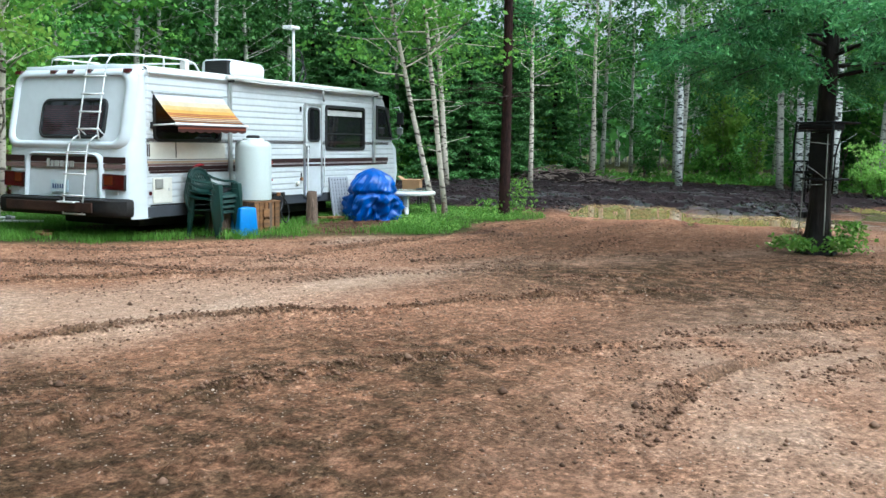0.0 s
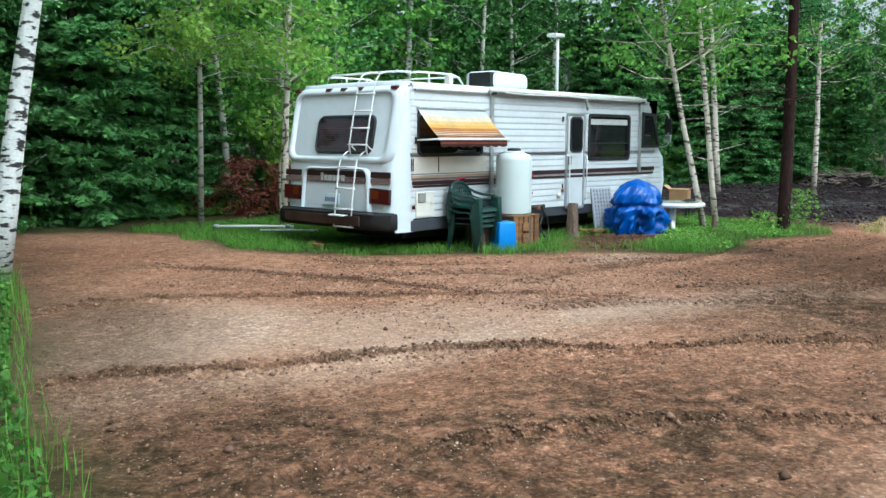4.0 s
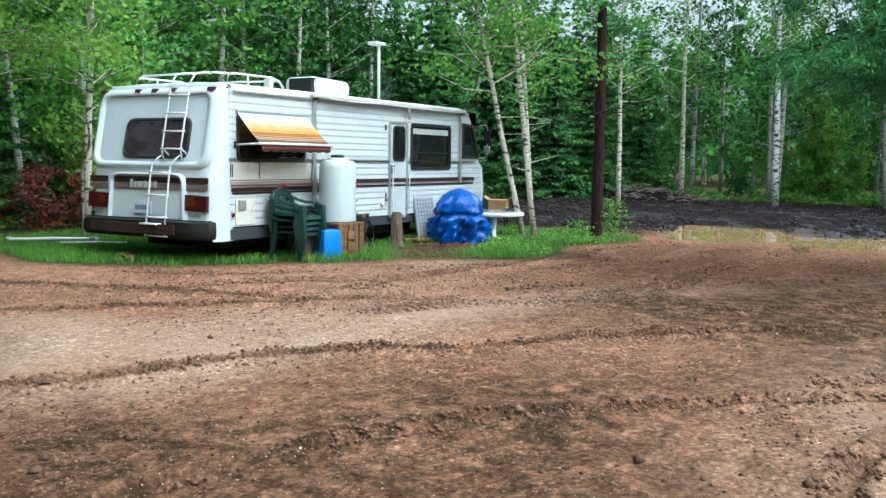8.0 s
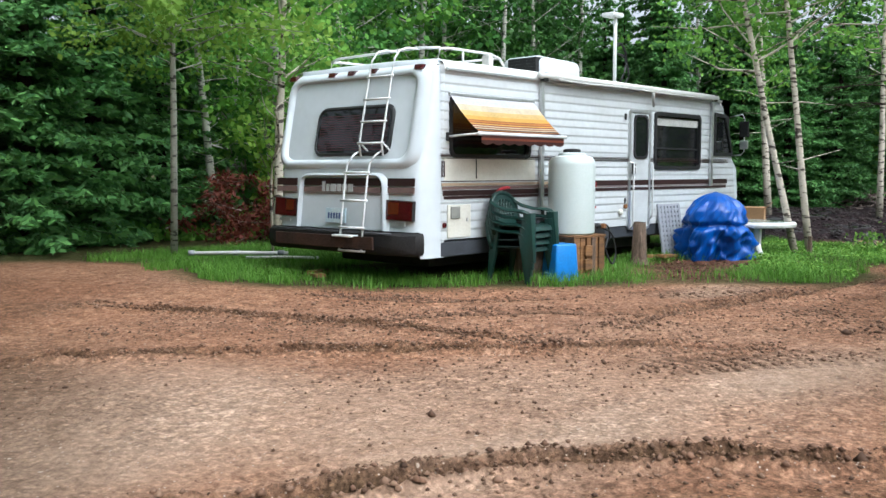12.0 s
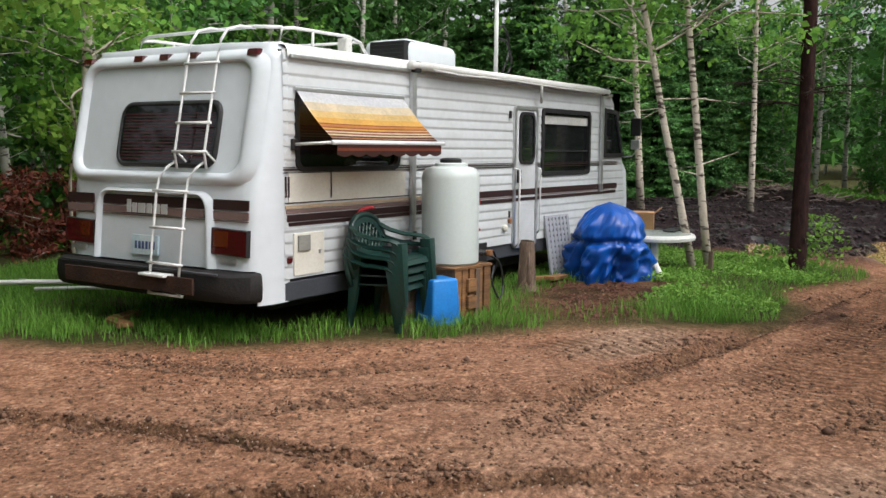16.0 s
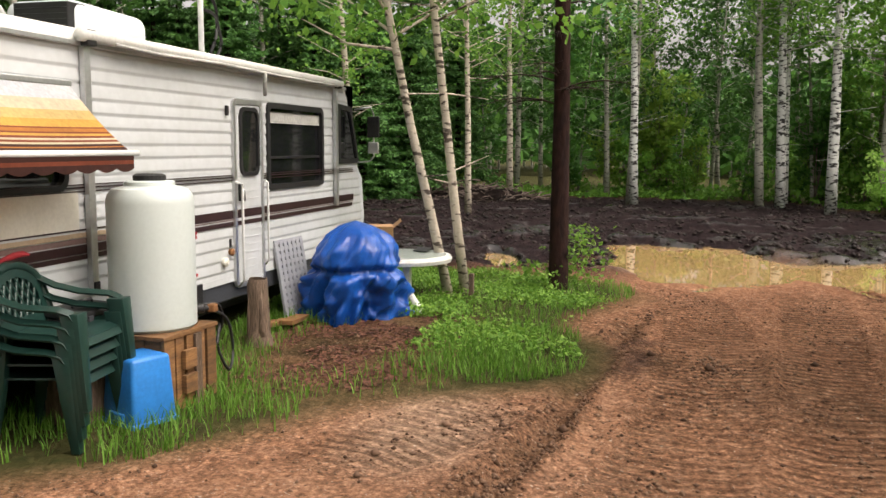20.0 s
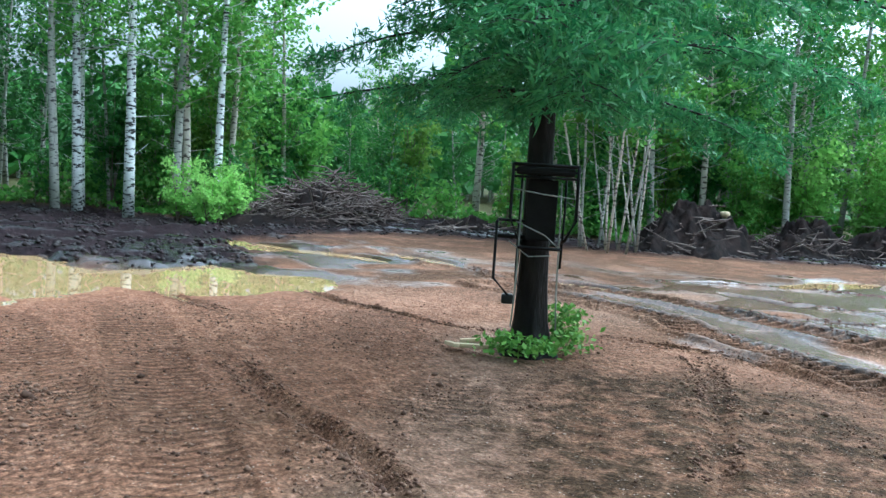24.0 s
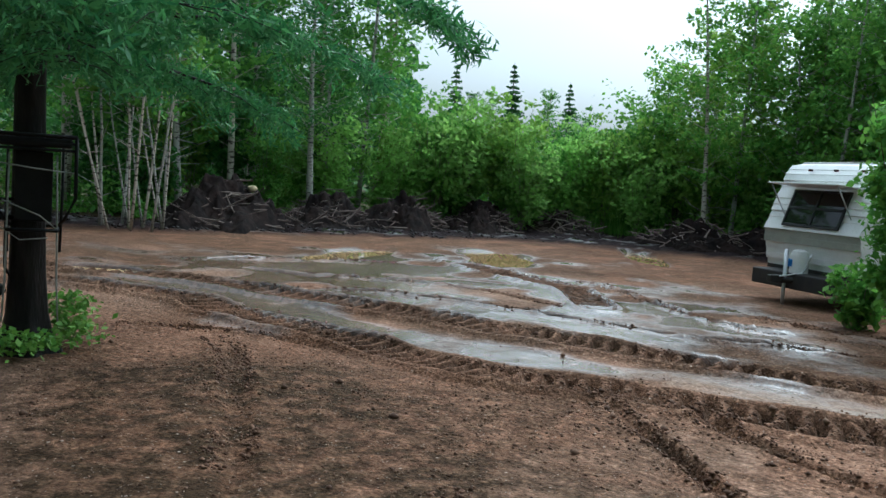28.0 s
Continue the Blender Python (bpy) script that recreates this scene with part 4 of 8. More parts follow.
def build_motorhome():
    rv = empty("motorhome", pose(0, 0, 0), "white older motorhome with brown stripes parked on the grass", "motorhome")
    # side walls of lapped horizontal siding, with the window openings left out
    openings = [(0.60, 2.02, 1.47, 2.14), (4.45, 4.79, 1.50, 2.09), (5.06, 6.40, 1.35, 2.14), (6.92, 7.52, 1.58, 2.22)]
    zs = np.concatenate([np.linspace(0.5, 2.5, 161), [z for o in openings for z in o[2:]]])
    zs = np.unique(zs.round(4))
    xs = np.unique(np.concatenate([np.linspace(0.43, 7.2, 40), [v for o in openings for v in o[:2]], [7.32, 7.45, 7.6, 7.7]]).round(4))
    front = lambda z: float(np.interp(z, [0.5, 0.85, 1.5, 2.0, 2.35, 2.5], [7.66, 7.72, 7.58, 7.36, 7.2, 7.02]))
    lap = lambda z: -0.016 * np.sqrt(np.clip(1 - ((z - 0.5) % 0.105) / 0.105, 0, 1)) * (1 if z < 1.44 or z > 1.5 else 0.6)
    for name, y0, outward, opens in (("side_wall", 0.0, 1, openings), ("far_side_wall", RV_W, -1, [])):
        g = Geo()
        v = [(min(x, front(z)), y0 + outward * lap(z), z) for z in zs for x in xs]
        nx = len(xs)
        q = []
        for j in range(len(zs) - 1):
            zc = (zs[j] + zs[j + 1]) / 2
            for i in range(nx - 1):
                xc = (xs[i] + xs[i + 1]) / 2
                if xs[i] < front(zs[j]) - 1e-6 and not any(a < xc < b and c < zc < d for a, b, c, d in opens):
                    q.append((j * nx + i, j * nx + i + 1, (j + 1) * nx + i + 1, (j + 1) * nx + i))
        g.add(v, q)
        put(name, g.mesh(name, WHITE), rv)
        # inner skin gives the wall thickness
        bm = bmesh.new()
        yi = y0 + outward * 0.04
        cells = [(a, b) for a, b in zip([0.43, *[o[1] for o in opens]], [*[o[0] for o in opens], 6.9])] if opens else [(0.43, 7.0)]
        for a, b in cells:
            bmesh.ops.create_cube(bm, size=1, matrix=Matrix.Translation(((a + b) / 2, yi, 1.5)) @ Matrix.Diagonal((b - a, 0.02, 1.98, 1)))
        for a, b, c, d in opens:
            for z0, z1 in ((0.51, c), (d, 2.49)):
                bmesh.ops.create_cube(bm, size=1, matrix=Matrix.Translation(((a + b) / 2, yi, (z0 + z1) / 2)) @ Matrix.Diagonal((b - a, 0.02, z1 - z0, 1)))
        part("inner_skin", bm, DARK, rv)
    # rear cap: a moulded shell that wraps round both corners
    g = Geo()
    zc = np.array([0.30, 0.42, 0.60, 0.80, 1.05, 1.28, 1.36, 1.42, 1.48, 1.8, 2.1, 2.32, 2.40, 2.46, 2.52, 2.555, 2.575, 2.588])
    plan = [(0.48, 0.0), (0.30, -0.012), (0.16, 0.0), (0.07, 0.03), (0.02, 0.08), (0.0, 0.16), (0.0, 0.7), (0.0, 1.2), (0.0, 1.7), (0.0, RV_W - 0.16), (0.02, RV_W - 0.08), (0.07, RV_W - 0.03), (0.16, RV_W), (0.30, RV_W + 0.012), (0.48, RV_W)]
    rows = []
    for z in zc:
        tuck = 0.06 if z > 2.5 else 0.0
        back = 0.0 if z < 2.56 else 0.05 if z < 2.58 else 0.5
        rows.append([(min(0.5, back + rear_x(z, y) + dx * (0.9 if z < 2 else 0.7) + tuck * 0.5), y + (tuck * (1 if y < 1 else -1) if abs(y - 1.2) > 1 else 0), z - (0.025 if z > 2.56 and abs(y - 1.2) > 1 else 0)) for dx, y in plan])
    nx = len(plan)
    q = [(j * nx + i, j * nx + i + 1, (j + 1) * nx + i + 1, (j + 1) * nx + i) for j in range(len(zc) - 1) for i in range(nx - 1) if not (j < 2 and 3 <= i <= nx - 5)]
    g.add([p for r in rows for p in r], q)
    put("rear_cap", g.mesh("rear_cap", GELCOAT, True), rv, "moulded white rear cap")
    # raised surround of the sunken panel round the rear window
    part("window_surround", ring_frame_rear(rounded(0.03, 2.43, 1.31, 2.50, 0.20), rounded(0.22, 2.30, 1.43, 2.385, 0.15), 0.06), GELCOAT, rv, smooth=True)
    # lower sunken panel with its arched lip
    part("arch_lip", ring_frame_rear(arch(0.45, 2.00, 0.60, 1.27, 0.17), arch(0.56, 1.92, 0.60, 1.225, 0.12), 0.055), GELCOAT, rv, "raised white arched lip", smooth=True)
    # stripes across the rear
    for y0, y1 in ((0.06, 0.47), (0.58, 1.90), (2.04, 2.42)):
        for z0, z1, mt in ((1.115, 1.205, BROWN), (1.035, 1.103, MAUVE), (1.018, 1.026, MAUVE)):
            part("rear_stripe", rear_patch([(y0, z0), (y1, z0), (y1, z1), (y0, z1)], 0.014, 0.012), mt, rv)
    for k, (a, b) in enumerate(((0, .05), (.075, .125), (.15, .24), (.265, .33), (.355, .43), (.455, .53))):
        part("lettering_bar", rear_patch([(1.56 - 1.0 * a, 1.045), (1.56 - 1.0 * b, 1.045), (1.56 - 1.0 * b, 1.135 + 0.03 * (k == 0)), (1.56 - 1.0 * a, 1.135 + 0.03 * (k == 0))], 0.024, 0.01), SILVERM, rv, "raised silver lettering bar")
    # rear window
    win = part("rear_window", rear_patch(rounded(0.52, 1.77, 1.49, 2.04, 0.11), 0.018, 0.012), TINT, rv, "dark tinted rear window")
    part("window_frame", ring_frame_rear(rounded(0.49, 1.80, 1.46, 2.07, 0.13), rounded(0.545, 1.745, 1.515, 2.015, 0.10), 0.035), BLACKPL, win, smooth=True)
    for k in range(15):
        z = 1.535 + k * 0.029
        part("blind_slat", rear_patch([(0.57, z), (1.72, z), (1.72, z + 0.013), (0.57, z + 0.013)], 0.020, 0.003), BLIND, win)
    # tail lamps, plate, marker lamps
    for y0, y1 in ((0.06, 0.46), (2.02, 2.42)):
        lamp = part("tail_lamp", rear_patch([(y0, 0.73), (y1, 0.74), (y1, 0.955), (y0, 0.94)], 0.03, 0.05), REDLENS, rv, "red and amber tail lamp")
        a, b = (0.27, 0.43) if y0 < 1 else (2.07, 2.2)
        part("turn_lens", rear_patch([(a, 0.80), (b, 0.80), (b, 0.935), (a, 0.93)], 0.036, 0.01), AMBERLENS, lamp)
        part("lamp_rim", ring_frame_rear([(y0 - .01, .72), (y1 + .01, .73), (y1 + .01, .965), (y0 - .01, .95)], [(y0, .73), (y1, .74), (y1, .955), (y0, .94)], 0.035), BLACKPL, lamp)
        part("reflector", rear_patch([(y0 + 0.12, 0.665), (y1 - 0.08, 0.665), (y1 - 0.08, 0.705), (y0 + 0.12, 0.705)], 0.02, 0.02), CHROME, rv)
    plate = part("licence_plate", rear_patch([(1.13, 0.67), (1.47, 0.67), (1.47, 0.845), (1.13, 0.845)], 0.03, 0.02), PLATEM, rv, "pale blue licence plate")
    for k in range(6):
        part("plate_bar", rear_patch([(1.165 + k * 0.047, 0.72), (1.192 + k * 0.047, 0.72), (1.192 + k * 0.047, 0.79), (1.165 + k * 0.047, 0.79)], 0.035, 0.004), PLATEINK, plate)
    for y in (0.20, 0.92, 1.28, 1.62, 2.34):
        part("marker_lamp", rear_patch([(y - 0.055, 2.435), (y + 0.055, 2.435), (y + 0.055, 2.49), (y - 0.055, 2.49)], 0.06, 0.06), REDLENS, rv)
    # bumper
    bm = bmesh.new()
    plan = [(0.14, -0.03), (0.02, -0.02), (-0.10, 0.12), (-0.13, 0.30), (-0.13, 2.15), (-0.10, 2.34), (0.02, 2.47), (0.14, 2.47)]
    rings = []
    for z, grow in ((0.34, -0.03), (0.37, 0.0), (0.46, 0.012), (0.565, 0.0), (0.59, -0.03)):
        rings.append([bm.verts.new((x - SKEW * y - (grow if x < 0.1 else 0), y + (grow if y > 1.2 else -grow) * 0.6, z)) for x, y in plan])
    for a, b in zip(rings, rings[1:]):
        for k in range(len(plan)):
            bm.faces.new((a[k], a[(k + 1) % len(plan)], b[(k + 1) % len(plan)], b[k]))
    bm.faces.new(rings[0][::-1])
    bm.faces.new(rings[-1])
    bump = part("rear_bumper", bm, BUMPER, rv, "dark rubber rear bumper", smooth=True)
    part("bumper_board", block((-0.015, 0.42, 0.40), (0.012, 2.1, 0.545), 0.006), OLDBROWN, bump, "rusty brown centre board of the bumper", m=pose(-0.19, 0, 0, 0, 0, math.degrees(math.atan(SKEW))) )
    rods("bumper_strip", [(-0.135 - SKEW * y, y, 0.588) for y in (0.2, 0.8, 1.6, 2.25)], 0.009, GUARD, bump)
    part("bumper_step", block((-0.30, 0.72, 0.53), (-0.16, 1.06, 0.555), 0.008), WHITEROD, bump, "white folding step")
    # ladder
    lad = new("ladder")
    lad.parent = rv
    lad["label"] = "white tubular ladder on the rear cap"
    for y in (0.53, 0.89):
        up = [rear_point(y, 1.46, 0.07), rear_point(y, 1.6, 0.12), rear_point(y, 2.0, 0.12), rear_point(y, 2.45, 0.12), rear_point(y, 2.58, 0.1), rear_point(y, 2.68, 0.02), rear_point(y, 2.72, -0.12), rear_point(y, 2.72, -0.3)]
        rods("upper_rail", up, 0.012, WHITEROD, lad)
        dy = 0.085
        low = [rear_point(y + 0.05, 1.52, 0.06), rear_point(y + dy * 0.6, 1.47, 0.14), rear_point(y + dy, 1.38, 0.17), rear_point(y + dy, 1.28, 0.18), rear_point(y + dy, 0.8, 0.22), rear_point(y + dy + 0.03, 0.36, 0.24)]
        rods("lower_rail", low, 0.012, WHITEROD, lad)
        rods("rail_foot", [rear_point(y, 1.62, 0.12), rear_point(y - 0.07, 1.52, 0.04)], 0.01, WHITEROD, lad)
    for z in (1.61, 1.86, 2.12, 2.38):
        rods("rung", [rear_point(0.50, z, 0.122), rear_point(0.92, z, 0.122)], 0.013, WHITEROD, lad)
    for z, o in ((0.37, 0.24), (0.64, 0.23), (0.95, 0.21), (1.27, 0.185)):
        rods("rung", [rear_point(0.585, z, o), rear_point(1.015, z, o)], 0.013, WHITEROD, lad)
    # roof with rounded edge, rack, air conditioner, antenna hump
    g = Geo()
    ys = np.array([-0.03, -0.025, 0.0, 0.05, 0.3, 0.8, RV_W / 2, RV_W - 0.8, RV_W - 0.3, RV_W - 0.05, RV_W, RV_W + 0.025, RV_W + 0.03])
    zr = np.array([2.44, 2.50, 2.535, 2.55, 2.565, 2.58, 2.585, 2.58, 2.565, 2.55, 2.535, 2.50, 2.44])
    xr = [0.47, 0.5, 3.0, 5.0, 6.8, 7.02, 7.12]
    dz = [-0.01, 0, 0, 0, 0, -0.02, -0.10]
    v = [(x - (SKEW * y if x < 0.4 else 0), y, z + d) for x, d in zip(xr, dz) for y, z in zip(ys, zr)]
    n = len(ys)
    g.add(v, [(a * n + b, a * n + b + 1, (a + 1) * n + b + 1, (a + 1) * n + b) for a in range(len(xr) - 1) for b in range(n - 1)])
    put("roof", g.mesh("roof", ROOFW, True), rv)
    part("gutter_rail", block((0.5, -0.05, 2.42), (7.1, -0.018, 2.455), 0.006), CHROME, rv)
    # front: sloped windscreen end and nose
    g = Geo()
    prof = [(7.02, 2.5), (7.2, 2.35), (7.36, 2.0), (7.58, 1.5), (7.74, 1.36), (7.82, 0.85), (7.74, 0.45)]
    g.add([(x, y, z) for x, z in prof for y in (0.0, 0.4, 2.0, RV_W)], [(a * 4 + b, a * 4 + b + 1, a * 4 + b + 5, a * 4 + b + 4) for a in range(len(prof) - 1) for b in range(3)])
    put("front_cap", g.mesh("front_cap", GELCOAT, False), rv)
    part("front_corner", plate_outline([(7.02, 2.5), (7.2, 2.35), (7.36, 2.0), (7.58, 1.5), (7.76, 1.34), (7.83, 0.85), (7.74, 0.45), (7.6, 0.45), (7.6, 0.85), (7.5, 1.48)], 0.05), GELCOAT, rv)
    # floor, underbody, skirt, wheels
    part("underbody", block((0.2, 0.12, 0.30), (7.5, RV_W - 0.12, 0.52), 0.02), UNDER, rv)
    # unseen blocks and axle added to keep light out from under the body
    part("holding_tank", block((0.7, 0.45, 0.13), (1.9, 2.1, 0.31), 0.03), UNDER, rv, "unseen black block added to darken the space under the floor")
    part("holding_tank", block((2.9, 0.35, 0.13), (5.6, 2.1, 0.31), 0.03), UNDER, rv, "unseen black block added to darken the space under the floor")
    rods("axle", [(2.35, 0.3, 0.34), (2.35, 1.2, 0.30), (2.35, 2.1, 0.34)], 0.07, UNDER, rv, "black rear axle")
    part("rear_skirt", block((0.42, -0.005, 0.30), (3.0, 0.06, 0.475), 0.012), GUARD, rv, "dark grey lower skirt")
    part("front_skirt", block((3.05, 0.005, 0.33), (7.45, 0.06, 0.555), 0.012), GUARD, rv)
    part("white_sill", block((3.05, -0.012, 0.50), (7.5, 0.02, 0.56), 0.006), WHITE, rv)
    part("battery_box", block((3.15, -0.02, 0.32), (3.75, 0.05, 0.56), 0.012), BLACKPL, rv, "black compartment door")
    for x in (2.35, 6.6):
        for y in (0.2, RV_W - 0.42):
            wheel = part("wheel", wheel_ring(0.36, 0.22), TREADW, rv, "black tyre", m=pose(x, y, 0.34))
            part("rim", turned([(0.19, 0), (0.2, 0.015), (0.15, 0.03), (0.06, 0.05)], 20), CHROME, wheel, m=pose(0, 0.01, 0, 90))
    # side stripes
    for z0, z1, mt, x0, x1 in ((1.165, 1.175, BROWN, 0.44, 2.9), (1.118, 1.150, TAN, 0.44, 3.0), (1.075, 1.110, MAUVE, 0.45, 3.0), (1.005, 1.066, BROWN, 0.46, 3.0), (0.965, 0.997, BROWN, 0.48, 3.3), (1.085, 1.160, BROWN, 3.0, 7.40), (1.068, 1.076, MAUVE, 3.0, 7.38), (1.015, 1.055, BROWN, 3.3, 7.36), (1.455, 1.465, BROWN, 0.42, 7.4), (1.430, 1.438, BROWN, 0.42, 7.4), (1.477, 1.484, BROWN, 0.42, 7.4)):
        part("side_stripe", block((x0, -0.0195, z0), (x1, -0.012, z1)), mt, rv)
    part("brown_field", block((0.48, -0.0185, 1.17), (2.15, -0.011, 1.44)), CREAM, rv, "yellowed siding panel between the stripes")
    rods("cord", [(1.02, -0.025, 1.44), (1.022, -0.025, 1.2)], 0.006, BLACKPL, rv)
    for k in range(2):
        part("vent_mark", block((0.44 + 0.035 * k, -0.022, 1.22), (0.455 + 0.035 * k, -0.012, 1.40)), BROWN, rv)
    # outside hatch with outlet
    hatch = part("service_hatch", block((0.53, -0.03, 0.52), (0.92, -0.012, 0.90), 0.006), CREAM, rv, "yellowed white service hatch")
    part("outlet_box", block((0.57, -0.05, 0.74), (0.72, -0.03, 0.88), 0.006), VENTM, hatch, "grey outlet cover")
    part("hatch_latch", block((0.84, -0.038, 0.70), (0.87, -0.03, 0.74), 0.003), CHROME, hatch)
    part("side_marker", block((0.45, -0.035, 0.64), (0.51, -0.012, 0.70), 0.012), REDLENS, rv)
    # window with its own small awning
    w = part("side_window", plate_outline(rounded(0.60, 2.02, 1.47, 2.14, 0.08), 0.01), TINT, rv, "dark side window", m=pose(0, 0.012, 0))
    part("window_frame", ring_frame(rounded(0.57, 2.05, 1.44, 2.17, 0.10), rounded(0.61, 2.01, 1.48, 2.13, 0.08), 0.045), BLACKPL, w, m=pose(0, -0.045, 0))
    build_window_awning(rv)
    # entrance door
    door = part("entrance_door", block((4.36, -0.028, 0.47), (4.86, -0.005, 2.13), 0.008), WHITE, rv, "white entrance door with a narrow window")
    part("door_frame", ring_frame(rounded(4.31, 4.90, 0.43, 2.18, 0.07), rounded(4.355, 4.865, 0.465, 2.135, 0.05), 0.03), CHROME, door, m=pose(0, -0.04, 0))
    for z0, z1, mt in ((1.085, 1.16, BROWN), (1.015, 1.055, BROWN)):
        part("door_stripe", block((4.365, -0.0335, z0), (4.855, -0.0285, z1)), mt, door)
    for k in range(22):
        part("door_lap", block((4.37, -0.032, 0.52 + k * 0.073), (4.85, -0.028, 0.53 + k * 0.073)), WHITE, door)
    pane = part("door_window", plate_outline(rounded(4.46, 4.78, 1.50, 2.08, 0.07), 0.008), TINT, door, m=pose(0, -0.036, 0))
    part("window_frame", ring_frame(rounded(4.43, 4.81, 1.47, 2.11, 0.09), rounded(4.465, 4.775, 1.505, 2.075, 0.07), 0.02), BLACKPL, pane, m=pose(0, -0.012, 0))
    lock = part("door_latch", block((4.39, -0.06, 1.24), (4.46, -0.028, 1.40), 0.01), BLACKPL, door, "black latch plate")
    rods("latch_lever", [(4.40, -0.065, 1.36), (4.40, -0.09, 1.34), (4.40, -0.09, 1.24)], 0.011, CHROME, lock)
    rods("grab_rail", [(4.34, -0.03, 1.42), (4.34, -0.10, 1.40), (4.34, -0.10, 0.5), (4.34, -0.04, 0.44)], 0.013, WHITEROD, rv, "white grab rail beside the door")
    rods("grab_rail", [(4.92, -0.03, 1.42), (4.92, -0.07, 1.40), (4.92, -0.07, 0.62), (4.92, -0.03, 0.58)], 0.011, WHITEROD, rv)
    part("door_hook", block((4.20, -0.04, 2.02), (4.235, -0.015, 2.11), 0.006), BLACKPL, rv)
    part("drain_cap", turned([(0.04, 0), (0.045, 0.03), (0.02, 0.05)], 12), CREAM, rv, m=pose(4.12, -0.015, 0.70, 90))
    part("drain_cap", turned([(0.03, 0), (0.035, 0.03), (0.02, 0.04)], 12), RUSTM, rv, "rusty drain cap", m=pose(4.24, -0.015, 0.78, 90))
    part("lock_plate", block((4.23, -0.03, 0.82), (4.255, -0.012, 0.90), 0.004), BLACKPL, rv)
    # large side window, half open slider with a shade
    w = part("large_window", plate_outline(rounded(5.06, 6.40, 1.35, 2.14, 0.06), 0.01), TINT, rv, "large dark side window", m=pose(0, 0.012, 0))
    part("window_frame", ring_frame(rounded(5.02, 6.44, 1.31, 2.18, 0.08), rounded(5.075, 6.385, 1.365, 2.125, 0.05), 0.045), BLACKPL, w, m=pose(0, -0.045, 0))
    part("slider_bar", block((5.07, -0.02, 1.62), (6.39, 0.0, 1.645), 0.004), BLACKPL, w)
    part("rolled_shade", block((5.10, -0.012, 1.98), (6.36, -0.002, 2.09), 0.02), SHADEM, w, "pale rolled shade")
    # cab window and mirror
    w = part("cab_window", plate_outline([(6.92, 1.58), (7.50, 1.58), (7.42, 1.80), (7.26, 2.18), (6.92, 2.20)], 0.01), TINT, rv, "dark cab window", m=pose(0, -0.02, 0))
    part("window_frame", ring_frame([(6.88, 1.54), (7.56, 1.54), (7.47, 1.80), (7.29, 2.23), (6.88, 2.25)], [(6.94, 1.60), (7.49, 1.60), (7.41, 1.80), (7.25, 2.17), (6.94, 2.19)], 0.03), BLACKPL, w, m=pose(0, -0.02, 0))
    arm = rods("mirror_arm", [(7.45, -0.02, 2.2), (7.50, -0.22, 2.24), (7.52, -0.25, 2.15), (7.52, -0.25, 1.62), (7.5, -0.2, 1.56), (7.52, -0.02, 1.55)], 0.011, CHROME, rv)
    part("mirror", block((7.49, -0.33, 1.86), (7.53, -0.17, 2.12), 0.012), BLACKPL, arm, "black towing mirror")
    part("lower_mirror", block((7.49, -0.32, 1.66), (7.53, -0.18, 1.80), 0.012), CHROME, arm)
    # long patio awning rolled up along the roof edge
    roll = rods("awning_roll", [(2.15, -0.08, 2.49), (4.4, -0.085, 2.485), (6.85, -0.08, 2.475)], 0.045, ROOFW, rv, "rolled white patio awning", 10)
    rods("loose_flap", [(2.5, -0.12, 2.455), (3.0, -0.125, 2.44), (4.0, -0.12, 2.455), (5.2, -0.125, 2.44), (6.6, -0.12, 2.44)], 0.014, SHADEM, roll)
    for x in (2.25, 6.78):
        arm = part("awning_arm", block((x - 0.035, -0.062, 0.70 if x < 3 else 1.05), (x + 0.035, -0.02, 2.46), 0.006), CHROME, rv, "aluminium awning arm")
        part("arm_bracket", block((x - 0.05, -0.11, 2.42), (x + 0.05, -0.03, 2.53), 0.01), BLACKPL, arm)
        if x < 3:
            part("arm_foot", block((x - 0.03, -0.075, 0.71), (x + 0.03, -0.06, 0.80), 0.006), BLACKPL, arm)
    rods("strap", [(4.78, -0.13, 2.44), (4.84, -0.10, 2.34), (4.90, -0.07, 2.24)], 0.02, SHADEM, rv)
    # roof rack
    rack = new("roof_rack")
    rack.parent = rv
    rack["label"] = "white tubular roof rack"
    rail = lambda y: [(0.62, y, 2.56), (0.66, y, 2.70), (0.8, y, 2.72), (1.55, y, 2.72), (1.72, y, 2.68), (1.82, y, 2.57)]
    for y in (0.22, 2.2):
        rods("rack_rail", rail(y), 0.016, WHITEROD, rack)
        for x in (1.05, 1.5):
            rods("rack_post", [(x, y, 2.55), (x, y, 2.72)], 0.014, WHITEROD, rack)
    rods("rack_bar", [(0.66, 0.22, 2.71), (0.60, 0.5, 2.73), (0.60, 2.0, 2.73), (0.66, 2.2, 2.71)], 0.016, WHITEROD, rack)
    for x in (1.45,):
        part("rack_clamp", block((x, 0.16, 2.56), (x + 0.09, 0.28, 2.70), 0.015), ROOFW, rack)
    rods("rack_bar", [(1.7, 0.22, 2.68), (1.72, 1.2, 2.7), (1.7, 2.2, 2.68)], 0.014, WHITEROD, rack)
    # air conditioner
    bm = block((3.02, 0.62, 2.56), (4.05, 1.30, 2.90), 0.0)
    for v in bm.verts:
        if v.co.x > 3.5:
            v.co.z -= 0.03 if v.co.z > 2.7 else 0
    bmesh.ops.bevel(bm, geom=[e for e in bm.edges], offset=0.11, segments=5, profile=0.5, affect="EDGES")
    ac = part("air_conditioner", bm, GELCOAT, rv, "white rooftop air conditioner shroud", smooth=True)
